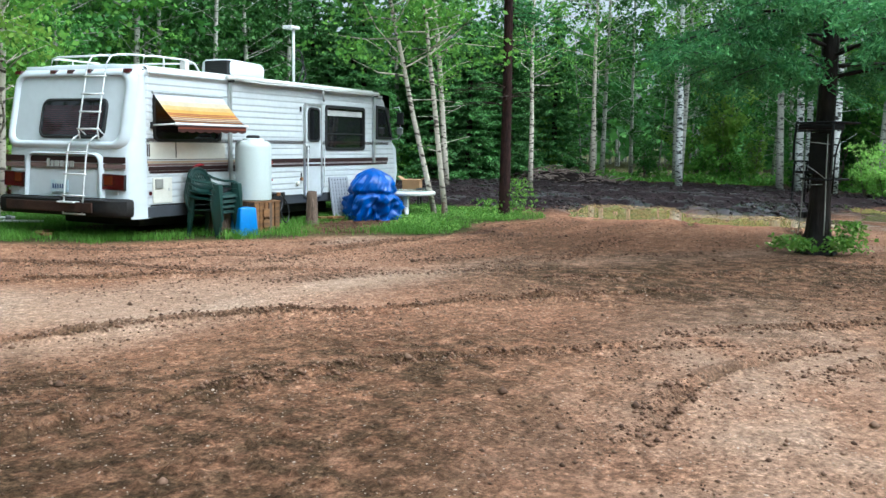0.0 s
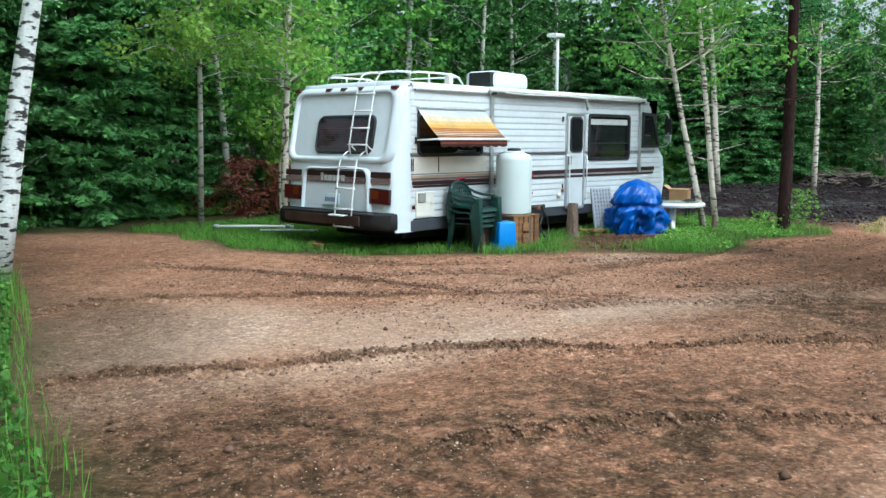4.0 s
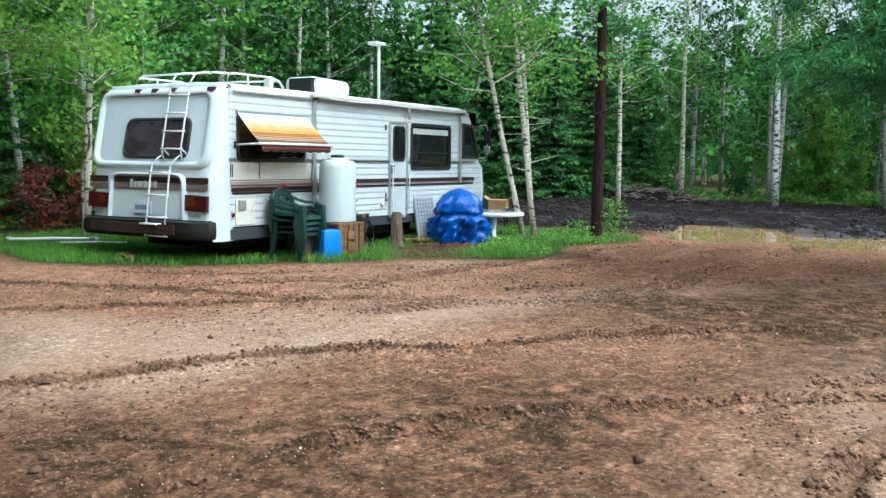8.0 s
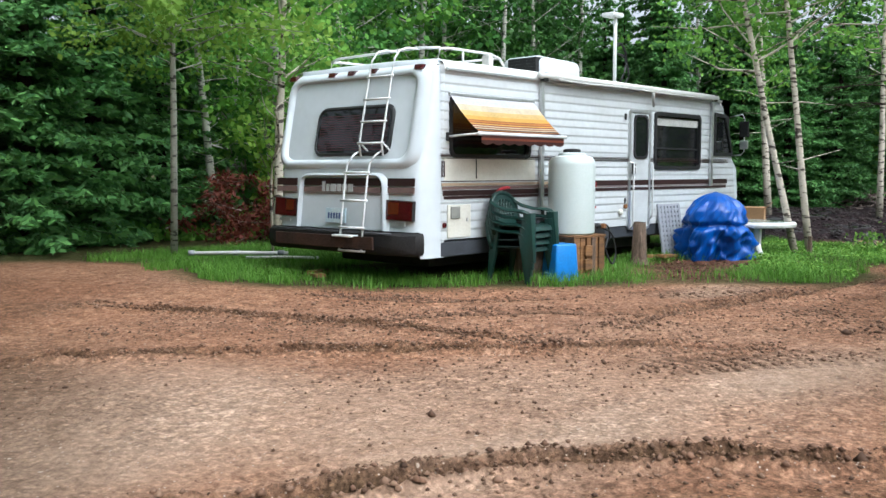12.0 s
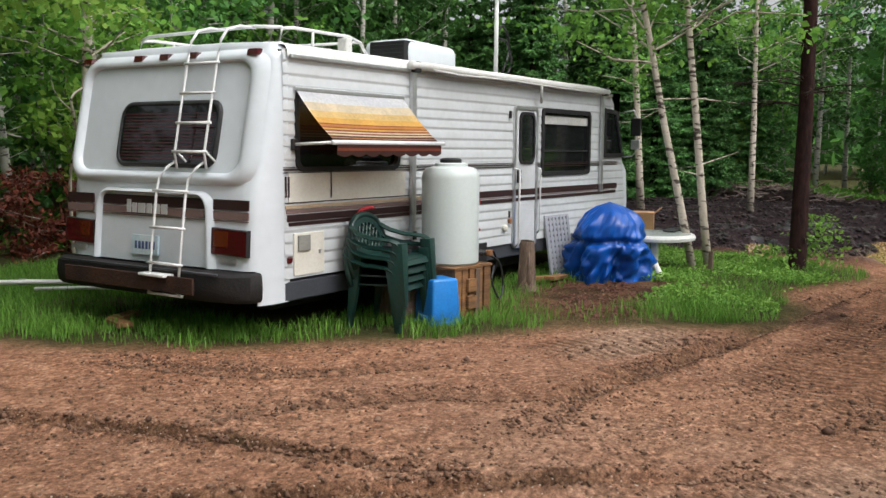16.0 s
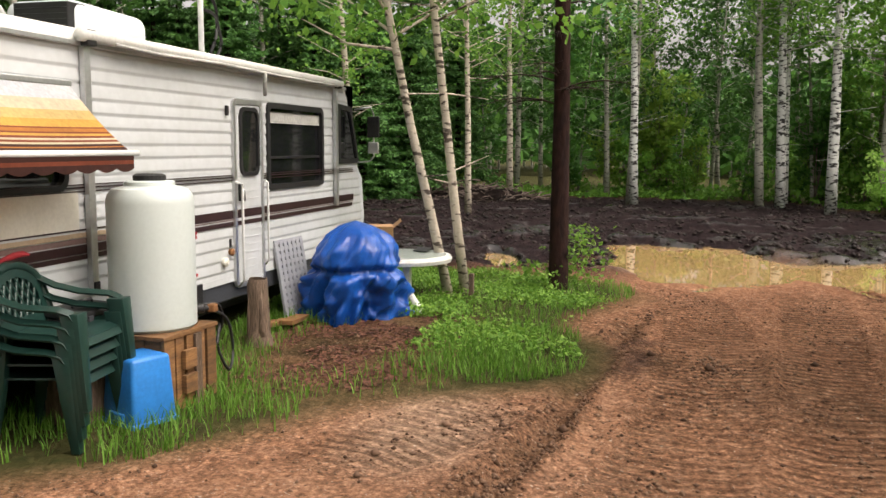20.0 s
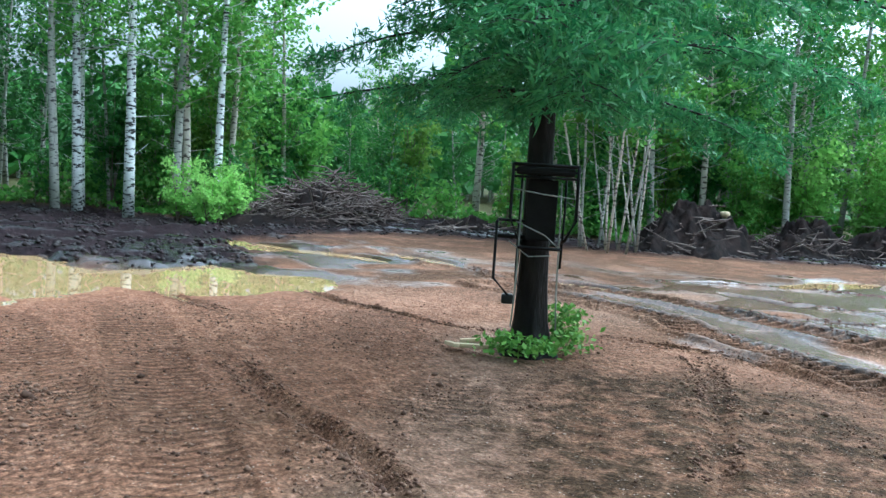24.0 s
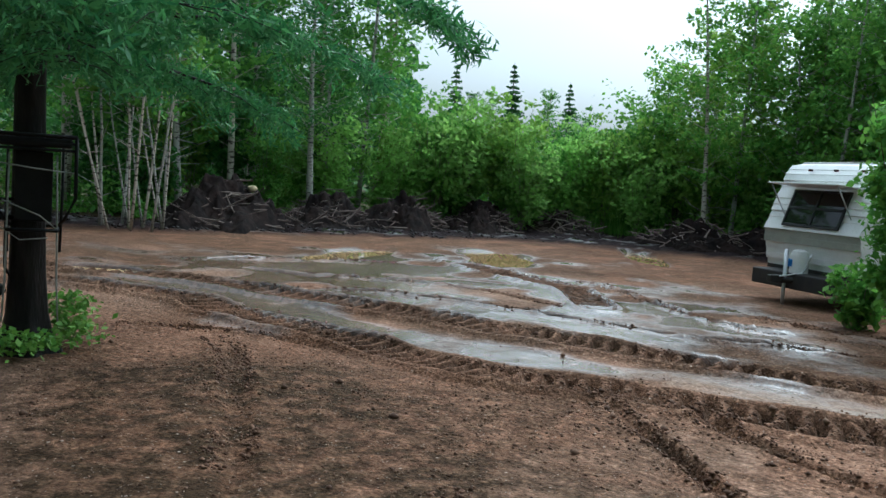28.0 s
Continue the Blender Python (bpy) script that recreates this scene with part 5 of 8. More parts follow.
    part("air_intake", block((2.985, 0.645, 2.61), (3.2, 1.15, 2.865), 0.01), BLACKPL, ac, "dark intake opening")
    for k in range(5):
        part("fin", block((2.98, 0.66, 2.64 + k * 0.045), (2.985, 1.14, 2.642 + k * 0.045)), GUARD, ac)
    rods("lamp_pole", [(4.70, 0.49, 2.5), (4.70, 0.49, 3.1), (4.70, 0.49, 3.58)], 0.028, WHITEROD, rv, "white pole with a flat lamp head")
    part("lamp_head", block((4.52, 0.40, 3.58), (4.80, 0.62, 3.64), 0.015), WHITEROD, rv)
    for pts in ([(4.73, 0.49, 3.14), (4.86, 0.5, 3.22), (4.97, 0.48, 3.10), (5.02, 0.5, 2.96), (4.94, 0.47, 2.80), (4.86, 0.5, 2.62)], [(4.73, 0.49, 3.05), (4.9, 0.46, 3.02), (5.06, 0.5, 2.90), (5.10, 0.5, 2.75), (4.98, 0.5, 2.6)]):
        rods("mast_cable", smooth_line(pts, 4), 0.016, BLACKPL, rv, "loose black cable hanging from the mast")
    # unseen bulkheads added inside, only to keep the view through the glass dark
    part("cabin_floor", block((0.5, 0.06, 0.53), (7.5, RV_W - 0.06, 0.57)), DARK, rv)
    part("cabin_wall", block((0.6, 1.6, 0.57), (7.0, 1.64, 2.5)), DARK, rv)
    return rv


def ring_frame_rear(outer, inner, thick):
    bm = bmesh.new()
    between = lambda f: [(a[0] + (b[0] - a[0]) * f, a[1] + (b[1] - a[1]) * f) for a, b in zip(outer, inner)]
    rows = [[bm.verts.new(rear_point(y, z, thick * o)) for y, z in between(f)] for f, o in ((0, -0.3), (0.2, 0.35), (0.45, 0.8), (0.65, 0.9), (0.82, 0.75), (0.95, 0.3), (1.0, -0.3))]
    n = len(outer)
    for a, b in zip(rows, rows[1:]):
        for k in range(n):
            bm.faces.new((a[k], a[(k + 1) % n], b[(k + 1) % n], b[k]))
    return bm


def arch(y0, y1, z0, z1, r, n=6):
    """An upside-down U as a band outline, closed at the foot."""
    pts = [(y0 - 0.03, z0)]
    pts += [(y0 + r - r * math.cos(radians(90 * k / n)), z1 - r + r * math.sin(radians(90 * k / n))) for k in range(n + 1)]
    pts += [(y1 - r + r * math.sin(radians(90 * k / n)), z1 - r + r * math.cos(radians(90 * k / n))) for k in range(n + 1)]
    return pts + [(y1 + 0.03, z0)]


def wheel_ring(r, w):
    bm = turned([(r * 0.55, -w / 2), (r * 0.93, -w / 2), (r, -w * 0.35), (r, w * 0.35), (r * 0.93, w / 2), (r * 0.55, w / 2)], 24)
    bmesh.ops.rotate(bm, cent=(0, 0, 0), matrix=Matrix.Rotation(radians(90), 3, "X"), verts=bm.verts)
    return bm


def build_window_awning(rv):
    """Striped fabric from the top of the window down to a bar held out by two arms, with a scalloped valance."""
    aw = new("window_awning")
    aw.parent = rv
    aw["label"] = "striped orange, yellow and brown fabric window awning"
    top, bar = (-0.03, 2.16), (-0.50, 1.70)
    bands = [(0.0, .20, AWN_W), (.20, .34, AWN_P), (.34, .46, AWN_Y2), (.46, .57, AWN_Y), (.57, .59, AWN_R), (.59, .64, AWN_O), (.64, .665, AWN_R), (.665, .70, AWN_Y), (.70, .735, AWN_R), (.735, .765, AWN_P), (.765, .80, AWN_R), (.80, .83, AWN_P), (.83, .87, AWN_B), (.87, .89, AWN_O), (.89, 1.0, AWN_B)]
    for a, b, mt in bands:
        bm = bmesh.new()
        nx = 8
        rows = []
        for t in (a, b):
            y, z = top[0] + (bar[0] - top[0]) * t, top[1] + (bar[1] - top[1]) * t
            rows.append([bm.verts.new((0.56 + 1.52 * k / nx, y, z - 0.03 * math.sin(math.pi * t) - 0.008 * math.sin(math.pi * k / nx))) for k in range(nx + 1)])
        for k in range(nx):
            bm.faces.new((rows[0][k], rows[0][k + 1], rows[1][k + 1], rows[1][k]))
        bmesh.ops.solidify(bm, geom=bm.faces[:], thickness=0.004)
        part("fabric_band", bm, mt, aw)
    rods("awning_bar", [(0.52, -0.50, 1.70), (2.14, -0.50, 1.70)], 0.022, WHITEROD, aw, "white roller bar", 10)
    for z0, z1, mt in ((1.69, 1.655, AWN_B), (1.655, 1.63, AWN_R), (1.63, 1.60, AWN_B)):
        bm = bmesh.new()
        n = 64
        rows = [[], []]
        for k in range(n + 1):
            x = 0.56 + 1.52 * k / n
            low = z1 - (0.022 * abs(math.sin(k * math.pi / 8)) if z1 < 1.61 else 0)
            rows[0].append(bm.verts.new((x, -0.515, z0)))
            rows[1].append(bm.verts.new((x, -0.513, low)))
        for k in range(n):
            bm.faces.new((rows[0][k], rows[0][k + 1], rows[1][k + 1], rows[1][k]))
        bmesh.ops.solidify(bm, geom=bm.faces[:], thickness=0.003)
        part("valance", bm, mt, aw)
    for x in (0.54, 2.10):
        rods("awning_arm", [(x, -0.02, 1.68), (x, -0.25, 1.69), (x, -0.50, 1.70)], 0.013, WHITEROD, aw)
        part("arm_pivot", block((x - 0.03, -0.05, 1.63), (x + 0.03, -0.012, 1.73), 0.01), BLACKPL, aw)
    part("head_rail", block((0.55, -0.05, 2.14), (2.10, -0.015, 2.18), 0.008), CHROME, aw)


BLIND = material("wine_blind", (0.055, 0.018, 0.022), 0.1, col2=(0.035, 0.012, 0.015), scale=6, spec=0.35)
PLATEM = material("plate_pale_blue", (0.36, 0.50, 0.58), 0.4, col2=(0.55, 0.6, 0.6), scale=5)
PLATEINK = material("plate_ink", (0.05, 0.08, 0.2), 0.5)
SILVERM = material("raised_silver_letters", (0.55, 0.55, 0.55), 0.4, 0.3, fine=0.05)
BUMPER = material("weathered_rubber_bumper", (0.011, 0.011, 0.012), 0.75, col2=(0.022, 0.019, 0.017), scale=2.2, fine=0.2, bump=0.2, spec=0.2)
VENTM = material("grey_cover", (0.22, 0.22, 0.20), 0.6, scale=8)
RUSTM = material("rust", (0.20, 0.085, 0.03), 0.8, scale=12)
SHADEM = material("grey_fabric", (0.42, 0.42, 0.40), 0.8, scale=5, fine=0.2)
AWN_W = material("faded_white_fabric", (0.72, 0.72, 0.72), 0.8, col2=(0.6, 0.62, 0.66), scale=4)
AWN_P = material("pale_cream_fabric", (0.72, 0.62, 0.45), 0.8, scale=5)
AWN_Y = material("yellow_fabric", (0.72, 0.42, 0.10), 0.8, scale=5)
AWN_Y2 = material("pale_yellow_fabric", (0.72, 0.52, 0.22), 0.8, scale=5)
AWN_O = material("orange_fabric", (0.55, 0.22, 0.05), 0.8, scale=5)
AWN_R = material("russet_fabric", (0.28, 0.07, 0.035), 0.8, scale=5)
AWN_B = material("brown_fabric", (0.07, 0.022, 0.016), 0.8, scale=5)
OLDBROWN = material("rusty_brown_board", (0.05, 0.024, 0.016), 0.7, col2=(0.022, 0.014, 0.012), scale=4, fine=0.3, bump=0.3, spec=0.2)
build_motorhome()


# ---- trees ----
def trunk_line(rng, h, lean=(0, 0), wob=0.12, n=9):
    z = np.linspace(0, h, n)
    t = z / h
    x = lean[0] * t + wob * np.cumsum(rng.normal(size=n)) * t * 0.35
    y = lean[1] * t + wob * np.cumsum(rng.normal(size=n)) * t * 0.35
    return np.stack([x, y, z], -1)


def broadleaf(rng, h, r, bark, leaf, low=0.3, leaves=2600, size=0.12, spread=1.5, lean=(0, 0), sprays=34, name="aspen_tree", dead=0):
    """A slender tree: tapered trunk, thin limbs, and leaves in sprays along the limbs with gaps between."""
    tree = new(name)
    g = Geo()
    line = trunk_line(rng, h, lean)
    g.tube(line, r * np.linspace(1.15, 0.18, len(line)) + 0.006, 8)
    at = []
    for k in range(sprays):
        t = low + (1 - low) * (k + rng.uniform()) / sprays
        base = np.array([np.interp(t * h, line[:, 2], line[:, c]) for c in range(3)])
        a = rng.uniform(0, 2 * np.pi)
        ln = spread * (0.45 + 0.75 * rng.uniform()) * (1.15 - 0.75 * abs(t - 0.55) * 1.6)
        tip = base + np.array([math.cos(a) * ln, math.sin(a) * ln, ln * rng.uniform(0.0, 0.75)])
        mid = (base + tip) / 2 + rng.normal(size=3) * 0.08
        g.tube([base, mid, tip], [0.022 * (1.3 - t), 0.014, 0.005], 4, cap=False)
        m = max(4, int(leaves / sprays))
        s = rng.uniform(0.2, 1.12, m)
        c = base + (tip - base) * s[:, None]
        hub = rng.normal(size=(4, 3)) * (0.20 * ln + 0.08) * np.array([1, 1, 0.7])
        at.append(c + hub[rng.integers(0, 4, m)] + rng.normal(size=(m, 3)) * (0.05 * ln + 0.06) * np.array([1, 1, 0.6]))
    for k in range(dead):
        t = rng.uniform(0.12, low + 0.05)
        base = np.array([np.interp(t * h, line[:, 2], line[:, c]) for c in range(3)])
        a, ln = rng.uniform(0, 2 * np.pi), rng.uniform(0.3, 1.1)
        g.tube([base, base + np.array([math.cos(a) * ln, math.sin(a) * ln, ln * rng.uniform(-0.1, 0.6)])], [0.012, 0.004], 4, cap=False)
    put("trunk", g.mesh("trunk", bark, True), tree)
    if leaves:
        g = Geo()
        g.leaves(np.concatenate(at), size, rng)
        put("crown", g.mesh("crown", leaf), tree)
    return tree


def spruce(rng, h, width, leaf, bark, layers=26, per=12, size=0.10, low=0.02, name="spruce_tree", density=1.0):
    """A spruce: whorls of drooping boughs, each fringed with short needle sprays."""
    tree = new(name)
    g, f = Geo(), Geo()
    g.tube([(0, 0, 0), (0.02, 0, h * 0.5), (0, 0.03, h)], [0.02 * h, 0.011 * h, 0.01], 8)
    for k in range(layers):
        t = low + (1 - low) * (k + rng.uniform(-0.2, 0.2)) / layers
        t = min(max(t, 0.01), 0.99)
        ln0 = width * (1 - t) ** 0.8 + 0.08
        for j in range(per if t < 0.8 else 7):
            a = rng.uniform(0, 2 * np.pi)
            ln = ln0 * rng.uniform(0.55, 1.15)
            droop = rng.uniform(0.12, 0.38)
            u = np.array([math.cos(a), math.sin(a), 0])
            s = np.linspace(0, 1, 4)
            pts = np.array([[0, 0, t * h]]) + u * (s * ln)[:, None] + np.array([[0, 0, 1]]) * (-(droop * ln) * s ** 1.3 + 0.12 * ln * s ** 3)[:, None]
            g.tube(pts, [0.014, 0.01, 0.007, 0.003], 3, cap=False)
            m = int((18 + 46 * ln) * density)
            q = rng.uniform(0.12, 1.05, m)
            c = np.stack([np.interp(q, s, pts[:, c]) for c in range(3)], -1)
            w = np.cross(u, [0, 0, 1])
            off = rng.normal(size=m) * 0.20 * ln * (1.15 - q)
            c = c + w * off[:, None] + np.array([0, 0, 1]) * (rng.normal(size=m) * 0.035 - 0.05 * np.abs(off))[:, None]
            axis = u * 0.6 + w * np.sign(off)[:, None] * 0.8 + np.array([0, 0, -0.25])
            f.leaves(c, size, rng, long=2.6, axis=axis)
    put("trunk", g.mesh("trunk", bark, True), tree)
    put("crown", f.mesh("crown", leaf), tree)
    return tree


def shrub(rng, h, width, leaf, bark, stems=7, leaves=900, size=0.09, name="shrub"):
    ob = new(name)
    g, f = Geo(), Geo()
    for k in range(stems):
        a, ln = rng.uniform(0, 2 * np.pi), width * rng.uniform(0.2, 0.9)
        hh = h * rng.uniform(0.6, 1.05)
        tip = np.array([math.cos(a) * ln, math.sin(a) * ln, hh])
        mid = tip * np.array([0.35, 0.35, 0.55])
        g.tube([(0, 0, 0), mid, tip], [0.014, 0.009, 0.003], 4, cap=False)
        m = leaves // (stems * 5)
        for c in range(5):
            q = rng.uniform(0.25, 1.05)
            p = mid * (q / 0.55) if q < 0.55 else mid + (tip - mid) * ((q - 0.55) / 0.45)
            p = p + rng.normal(size=3) * 0.16 * width
            f.leaves(p + rng.normal(size=(m, 3)) * np.array([0.13, 0.13, 0.09]) * width, size, rng)
    put("stem", g.mesh("stem", bark, True), ob)
    put("foliage", f.mesh("foliage", leaf), ob)
    return ob


rng = np.random.default_rng(7)
KINDS = []
for k in range(4):
    KINDS.append(("birch", broadleaf(rng, rng.uniform(10.5, 13), rng.uniform(0.07, 0.11), BIRCH, LEAF, 0.24, 2500, 0.125, 1.6, (rng.normal() * 0.5, rng.normal() * 0.5), 36, "birch_tree", 6)))
for k in range(4):
    KINDS.append(("aspen", broadleaf(rng, rng.uniform(10, 13), rng.uniform(0.07, 0.10), ASPEN, (LEAF, LEAFD)[k % 2], 0.16, 2700, 0.13, 1.7, (rng.normal() * 0.5, rng.normal() * 0.5), 40, "aspen_tree", 8)))
for k in range(2):
    KINDS.append(("thin", broadleaf(rng, rng.uniform(7, 9), 0.045, ASPEN, LEAFD, 0.2, 1500, 0.12, 1.1, (rng.normal() * 0.6, rng.normal() * 0.6), 24, "sapling", 8)))
SPRUCES = [spruce(np.random.default_rng(30 + k), 9 + k, 1.9 + 0.15 * k, NEEDLE, BARK, 30, 13, 0.075, 0.03) for k in range(2)]
SHRUBS = [shrub(np.random.default_rng(50 + k), 1.4 + 0.5 * (k % 3), 0.8 + 0.2 * (k % 2), (LEAF, LEAFD, LEAFY)[k % 3], TWIG, 8, 900, 0.085) for k in range(5)]
LABELS = {"birch": ("white-barked birch tree with bright green leaves", "birch"), "aspen": ("grey-barked aspen tree with green leaves", "aspen"), "thin": ("thin young aspen sapling with sparse leaves", "sapling"),
          "spruce": ("dense dark green spruce tree", "spruce"), "shrub": ("leafy green shrub at the edge of the woods", "shrub")}
THICKETS = [shrub(np.random.default_rng(70 + k), 4.4 + 0.5 * (k % 2), 1.7 + 0.25 * (k % 3), (WILLOW, LEAFY, WILLOW, LEAF)[k], TWIG, 16, 2400, 0.14) for k in range(4)]
ROUNDS = [broadleaf(np.random.default_rng(80 + k), 7.2, 0.07, ASPEN, (LEAFY, LEAF)[k % 2], 0.1, 3600, 0.13, 1.75, (0.3, -0.2), 44, "aspen_tree", 7) for k in range(2)]
UNDER_BUSH = [shrub(np.random.default_rng(170 + k), 3.6 + 0.6 * k, 1.35, (LEAF, LEAFD, LEAFY)[k], TWIG, 14, 2000, 0.12, "hazel_bush") for k in range(3)]
LABELS["understory"] = ("leafy green understory bush between the tree trunks", "bush")
LABELS["thicket"] = ("tall bright green willow bush behind the black berm", "willow")
LABELS["round"] = ("young aspen with a full rounded green crown", "aspen")
SHADED = [broadleaf(np.random.default_rng(90 + k), 11.5, 0.085, ASPEN, LEAF_SHADE, 0.16, 2700, 0.12, 1.7, (0.4, -0.3), 40, "aspen_tree", 8) for k in range(2)]
USED = set()


def plant(proto, kind, x, y, scale=1.0, turn=None, rs=np.random.default_rng(3)):
    """The first tree of a kind is moved into place, the others are copies."""
    turn = rs.uniform(0, 360) if turn is None else turn
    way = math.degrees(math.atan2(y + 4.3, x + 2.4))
    # on this bearing the woods' gloom comes from darker leaf colour
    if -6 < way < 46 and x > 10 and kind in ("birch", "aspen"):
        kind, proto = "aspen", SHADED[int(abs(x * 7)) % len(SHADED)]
    if -73 < way < -56.5 and kind in ("birch", "aspen", "thin", "spruce"):
        scale *= 0.40 if kind != "spruce" else 0.45
    elif -100 < way < -73 and kind in ("birch", "aspen", "thin", "spruce"):
        scale *= 0.74
    elif -27 < way < -19 and kind not in ("shrub", "understory") and x > 20:
        scale *= 0.62
    m = pose(x, y, -0.06, 0, 0, turn) @ Matrix.Diagonal((scale, scale, scale, 1))
    if proto.name in USED:
        ob = copy_thing(proto, m @ Matrix.Diagonal((1 / proto.scale[0], 1 / proto.scale[1], 1 / proto.scale[2], 1)))
    else:
        USED.add(proto.name)
        proto.matrix_basis = m
        ob = proto
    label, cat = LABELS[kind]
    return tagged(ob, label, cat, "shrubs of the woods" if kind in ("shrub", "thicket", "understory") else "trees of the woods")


def plant_woods():
    rs = np.random.default_rng(11)
    spots = []

    def strip(line, d0, d1, count, kinds, gap):
        line = np.array(line)
        seg = np.linalg.norm(np.diff(line, axis=0), axis=1)
        run = np.concatenate([[0], np.cumsum(seg)])
        tries = 0
        made = 0
        while made < count and tries < count * 12:
            tries += 1
            s = rs.uniform(0, run[-1])
            i = min(np.searchsorted(run, s, "right") - 1, len(seg) - 1)
            d = (line[i + 1] - line[i]) / seg[i]
            p = line[i] + d * (s - run[i]) + np.array([-d[1], d[0]]) * rs.uniform(d0, d1)
            if all((p[0] - a) ** 2 + (p[1] - b) ** 2 > gap * gap for a, b in spots):
                spots.append(tuple(p))
                made += 1
                pick = kinds[rs.integers(len(kinds))]
                if pick == "shrub":
                    plant(SHRUBS[rs.integers(len(SHRUBS))], "shrub", *p, rs.uniform(0.8, 1.5))
                elif pick == "spruce":
                    plant(SPRUCES[rs.integers(len(SPRUCES))], "spruce", *p, rs.uniform(0.7, 1.15))
                else:
                    choice = [q for kd, q in KINDS if kd == pick]
                    plant(choice[rs.integers(len(choice))], pick, *p, rs.uniform(0.8, 1.15))

    strip(WOOD_EDGE, 0.6, 4.0, 62, ["birch", "birch", "aspen", "aspen", "thin"], 1.2)
    strip(WOOD_EDGE, 3.5, 9.0, 70, ["aspen", "aspen", "birch", "thin", "thin"], 1.3)
    strip(WOOD_EDGE, 0.3, 2.5, 80, ["shrub"], 0.7)
    north = smooth_line([(16, 9.5), (9, 9.0), (4.5, 7.6), (2.4, 7.8)])
    strip(north, -7.0, -0.5, 34, ["birch", "aspen", "aspen", "thin"], 1.2)
    strip(north, -2.5, 0.2, 18, ["shrub"], 0.8)
    west = smooth_line([(-2.0, 10.5), (-5.5, 8.0), (-6.8, 3.0), (-8.5, -1.5), (-10.5, -6.0), (-14, -14)])
    strip(west, -5.0, 0.3, 26, ["aspen", "birch", "aspen", "thin"], 1.2)
    strip(west, -1.0, 1.2, 26, ["shrub"], 0.8)
    strip(smooth_line([(5.5, -37), (0, -35), (-6, -32)]), -5, 3, 14, ["aspen", "aspen", "birch"], 0.9)
    strip(smooth_line([(5.5, -37), (0, -35), (-6, -32)]), -1, 3, 16, ["shrub"], 0.9)
    # leafy understory between the trunks
    for k in range(46):
        t = (k + rs.uniform(0, 0.9)) / 46
        i = min(int(t * (len(WOOD_EDGE) - 1)), len(WOOD_EDGE) - 2)
        a, b = np.array(WOOD_EDGE[i]), np.array(WOOD_EDGE[i + 1])
        d = (b - a) / np.linalg.norm(b - a)
        p = a + np.array([-d[1], d[0]]) * rs.uniform(1.5, 7.0)
        if p[1] < -5 or k % 2:
            plant(UNDER_BUSH[k % len(UNDER_BUSH)], "understory", *p, rs.uniform(0.7, 1.25))
    # tall willow thicket across the low gap
    for k in range(36):
        t = (k + rs.uniform(0, 0.9)) / 36
        x, y = 18.2 - 13.5 * t + rs.normal() * 0.7, -28.0 - 11.5 * t ** 0.8 + rs.normal() * 1.1
        plant(THICKETS[k % len(THICKETS)], "thicket", x, y, rs.uniform(0.6, 1.0))
    # rounded crowns beside the trailer
    for x, y, s in ((8.2, -37.5, 0.85), (6.3, -36.2, 1.0), (4.6, -36.6, 1.08), (3.0, -34.6, 0.98), (1.6, -34.0, 1.1), (0.2, -32.0, 1.0), (-1.0, -31.0, 1.08), (-2.4, -30.0, 1.05), (2.4, -37.2, 1.1), (-0.6, -34.5, 1.15)):
        plant(ROUNDS[int(abs(x) * 7) % len(ROUNDS)], "round", x, y, s)
    south = smooth_line([(-16, -14), (-14, -24), (-8, -30)])
    strip(south, -6, 0, 14, ["aspen", "birch"], 1.5)


plant_woods()
for x, y, s in ((-3.9, 7.4, 0.85), (-2.5, 8.6, 1.0), (-0.9, 8.4, 0.95), (0.7, 9.4, 1.1), (-1.9, 10.5, 1.1), (2.2, 9.6, 0.8), (-5.0, 9.5, 1.0)):
    plant(SPRUCES[int(x) % 2], "spruce", x, y, s)

# spruces added behind the front trees as a dark backdrop for the shaded woods
for k in range(16):
    plant(SPRUCES[k % 2], "spruce", 15.5 + 0.95 * k + 0.8 * math.sin(5 * k), 13.0 - 0.55 * k + 1.2 * math.sin(3 * k), 0.8 + 0.2 * math.sin(7 * k) ** 2)


def far_woods():
    """The mass of woods behind, out of reach: trunks and leaf clumps as one object."""
    rs = np.random.default_rng(21)
    g = Geo()
    for k in range(1900):
        a = rs.uniform(0, 2 * np.pi)
        d = rs.uniform(46, 74)
        x, y = 4 + d * math.cos(a), -8 + d * math.sin(a)
        h = rs.uniform(8.0, 11.5) * (0.48 if -2.2 < math.atan2(y + 4.3, x + 2.4) < -0.97 else 0.6 if -0.48 < math.atan2(y + 4.3, x + 2.4) < -0.33 else 0.62 if -0.33 < math.atan2(y + 4.3, x + 2.4) < 0.05 else 1)
        m = 56
        z = h * rs.uniform(0.03, 1.0, m) ** 0.8
        w = 1.8 * np.clip(1.1 - z / h, 0.1, 1)
        g.leaves(np.stack([x + rs.normal(size=m) * w * 0.7, y + rs.normal(size=m) * w * 0.7, z], -1), 0.62, rs, 0)
        if k % 3 == 0:
            g.tube([(x, y, 0), (x, y, h * 0.9)], [0.1, 0.02], 4, 1, cap=False)
    tagged(new("far_woods", g.mesh("far_woods", [LEAFD, ASPEN])), "distant mass of mixed green woods", "woods", kind="stuff")


far_woods()


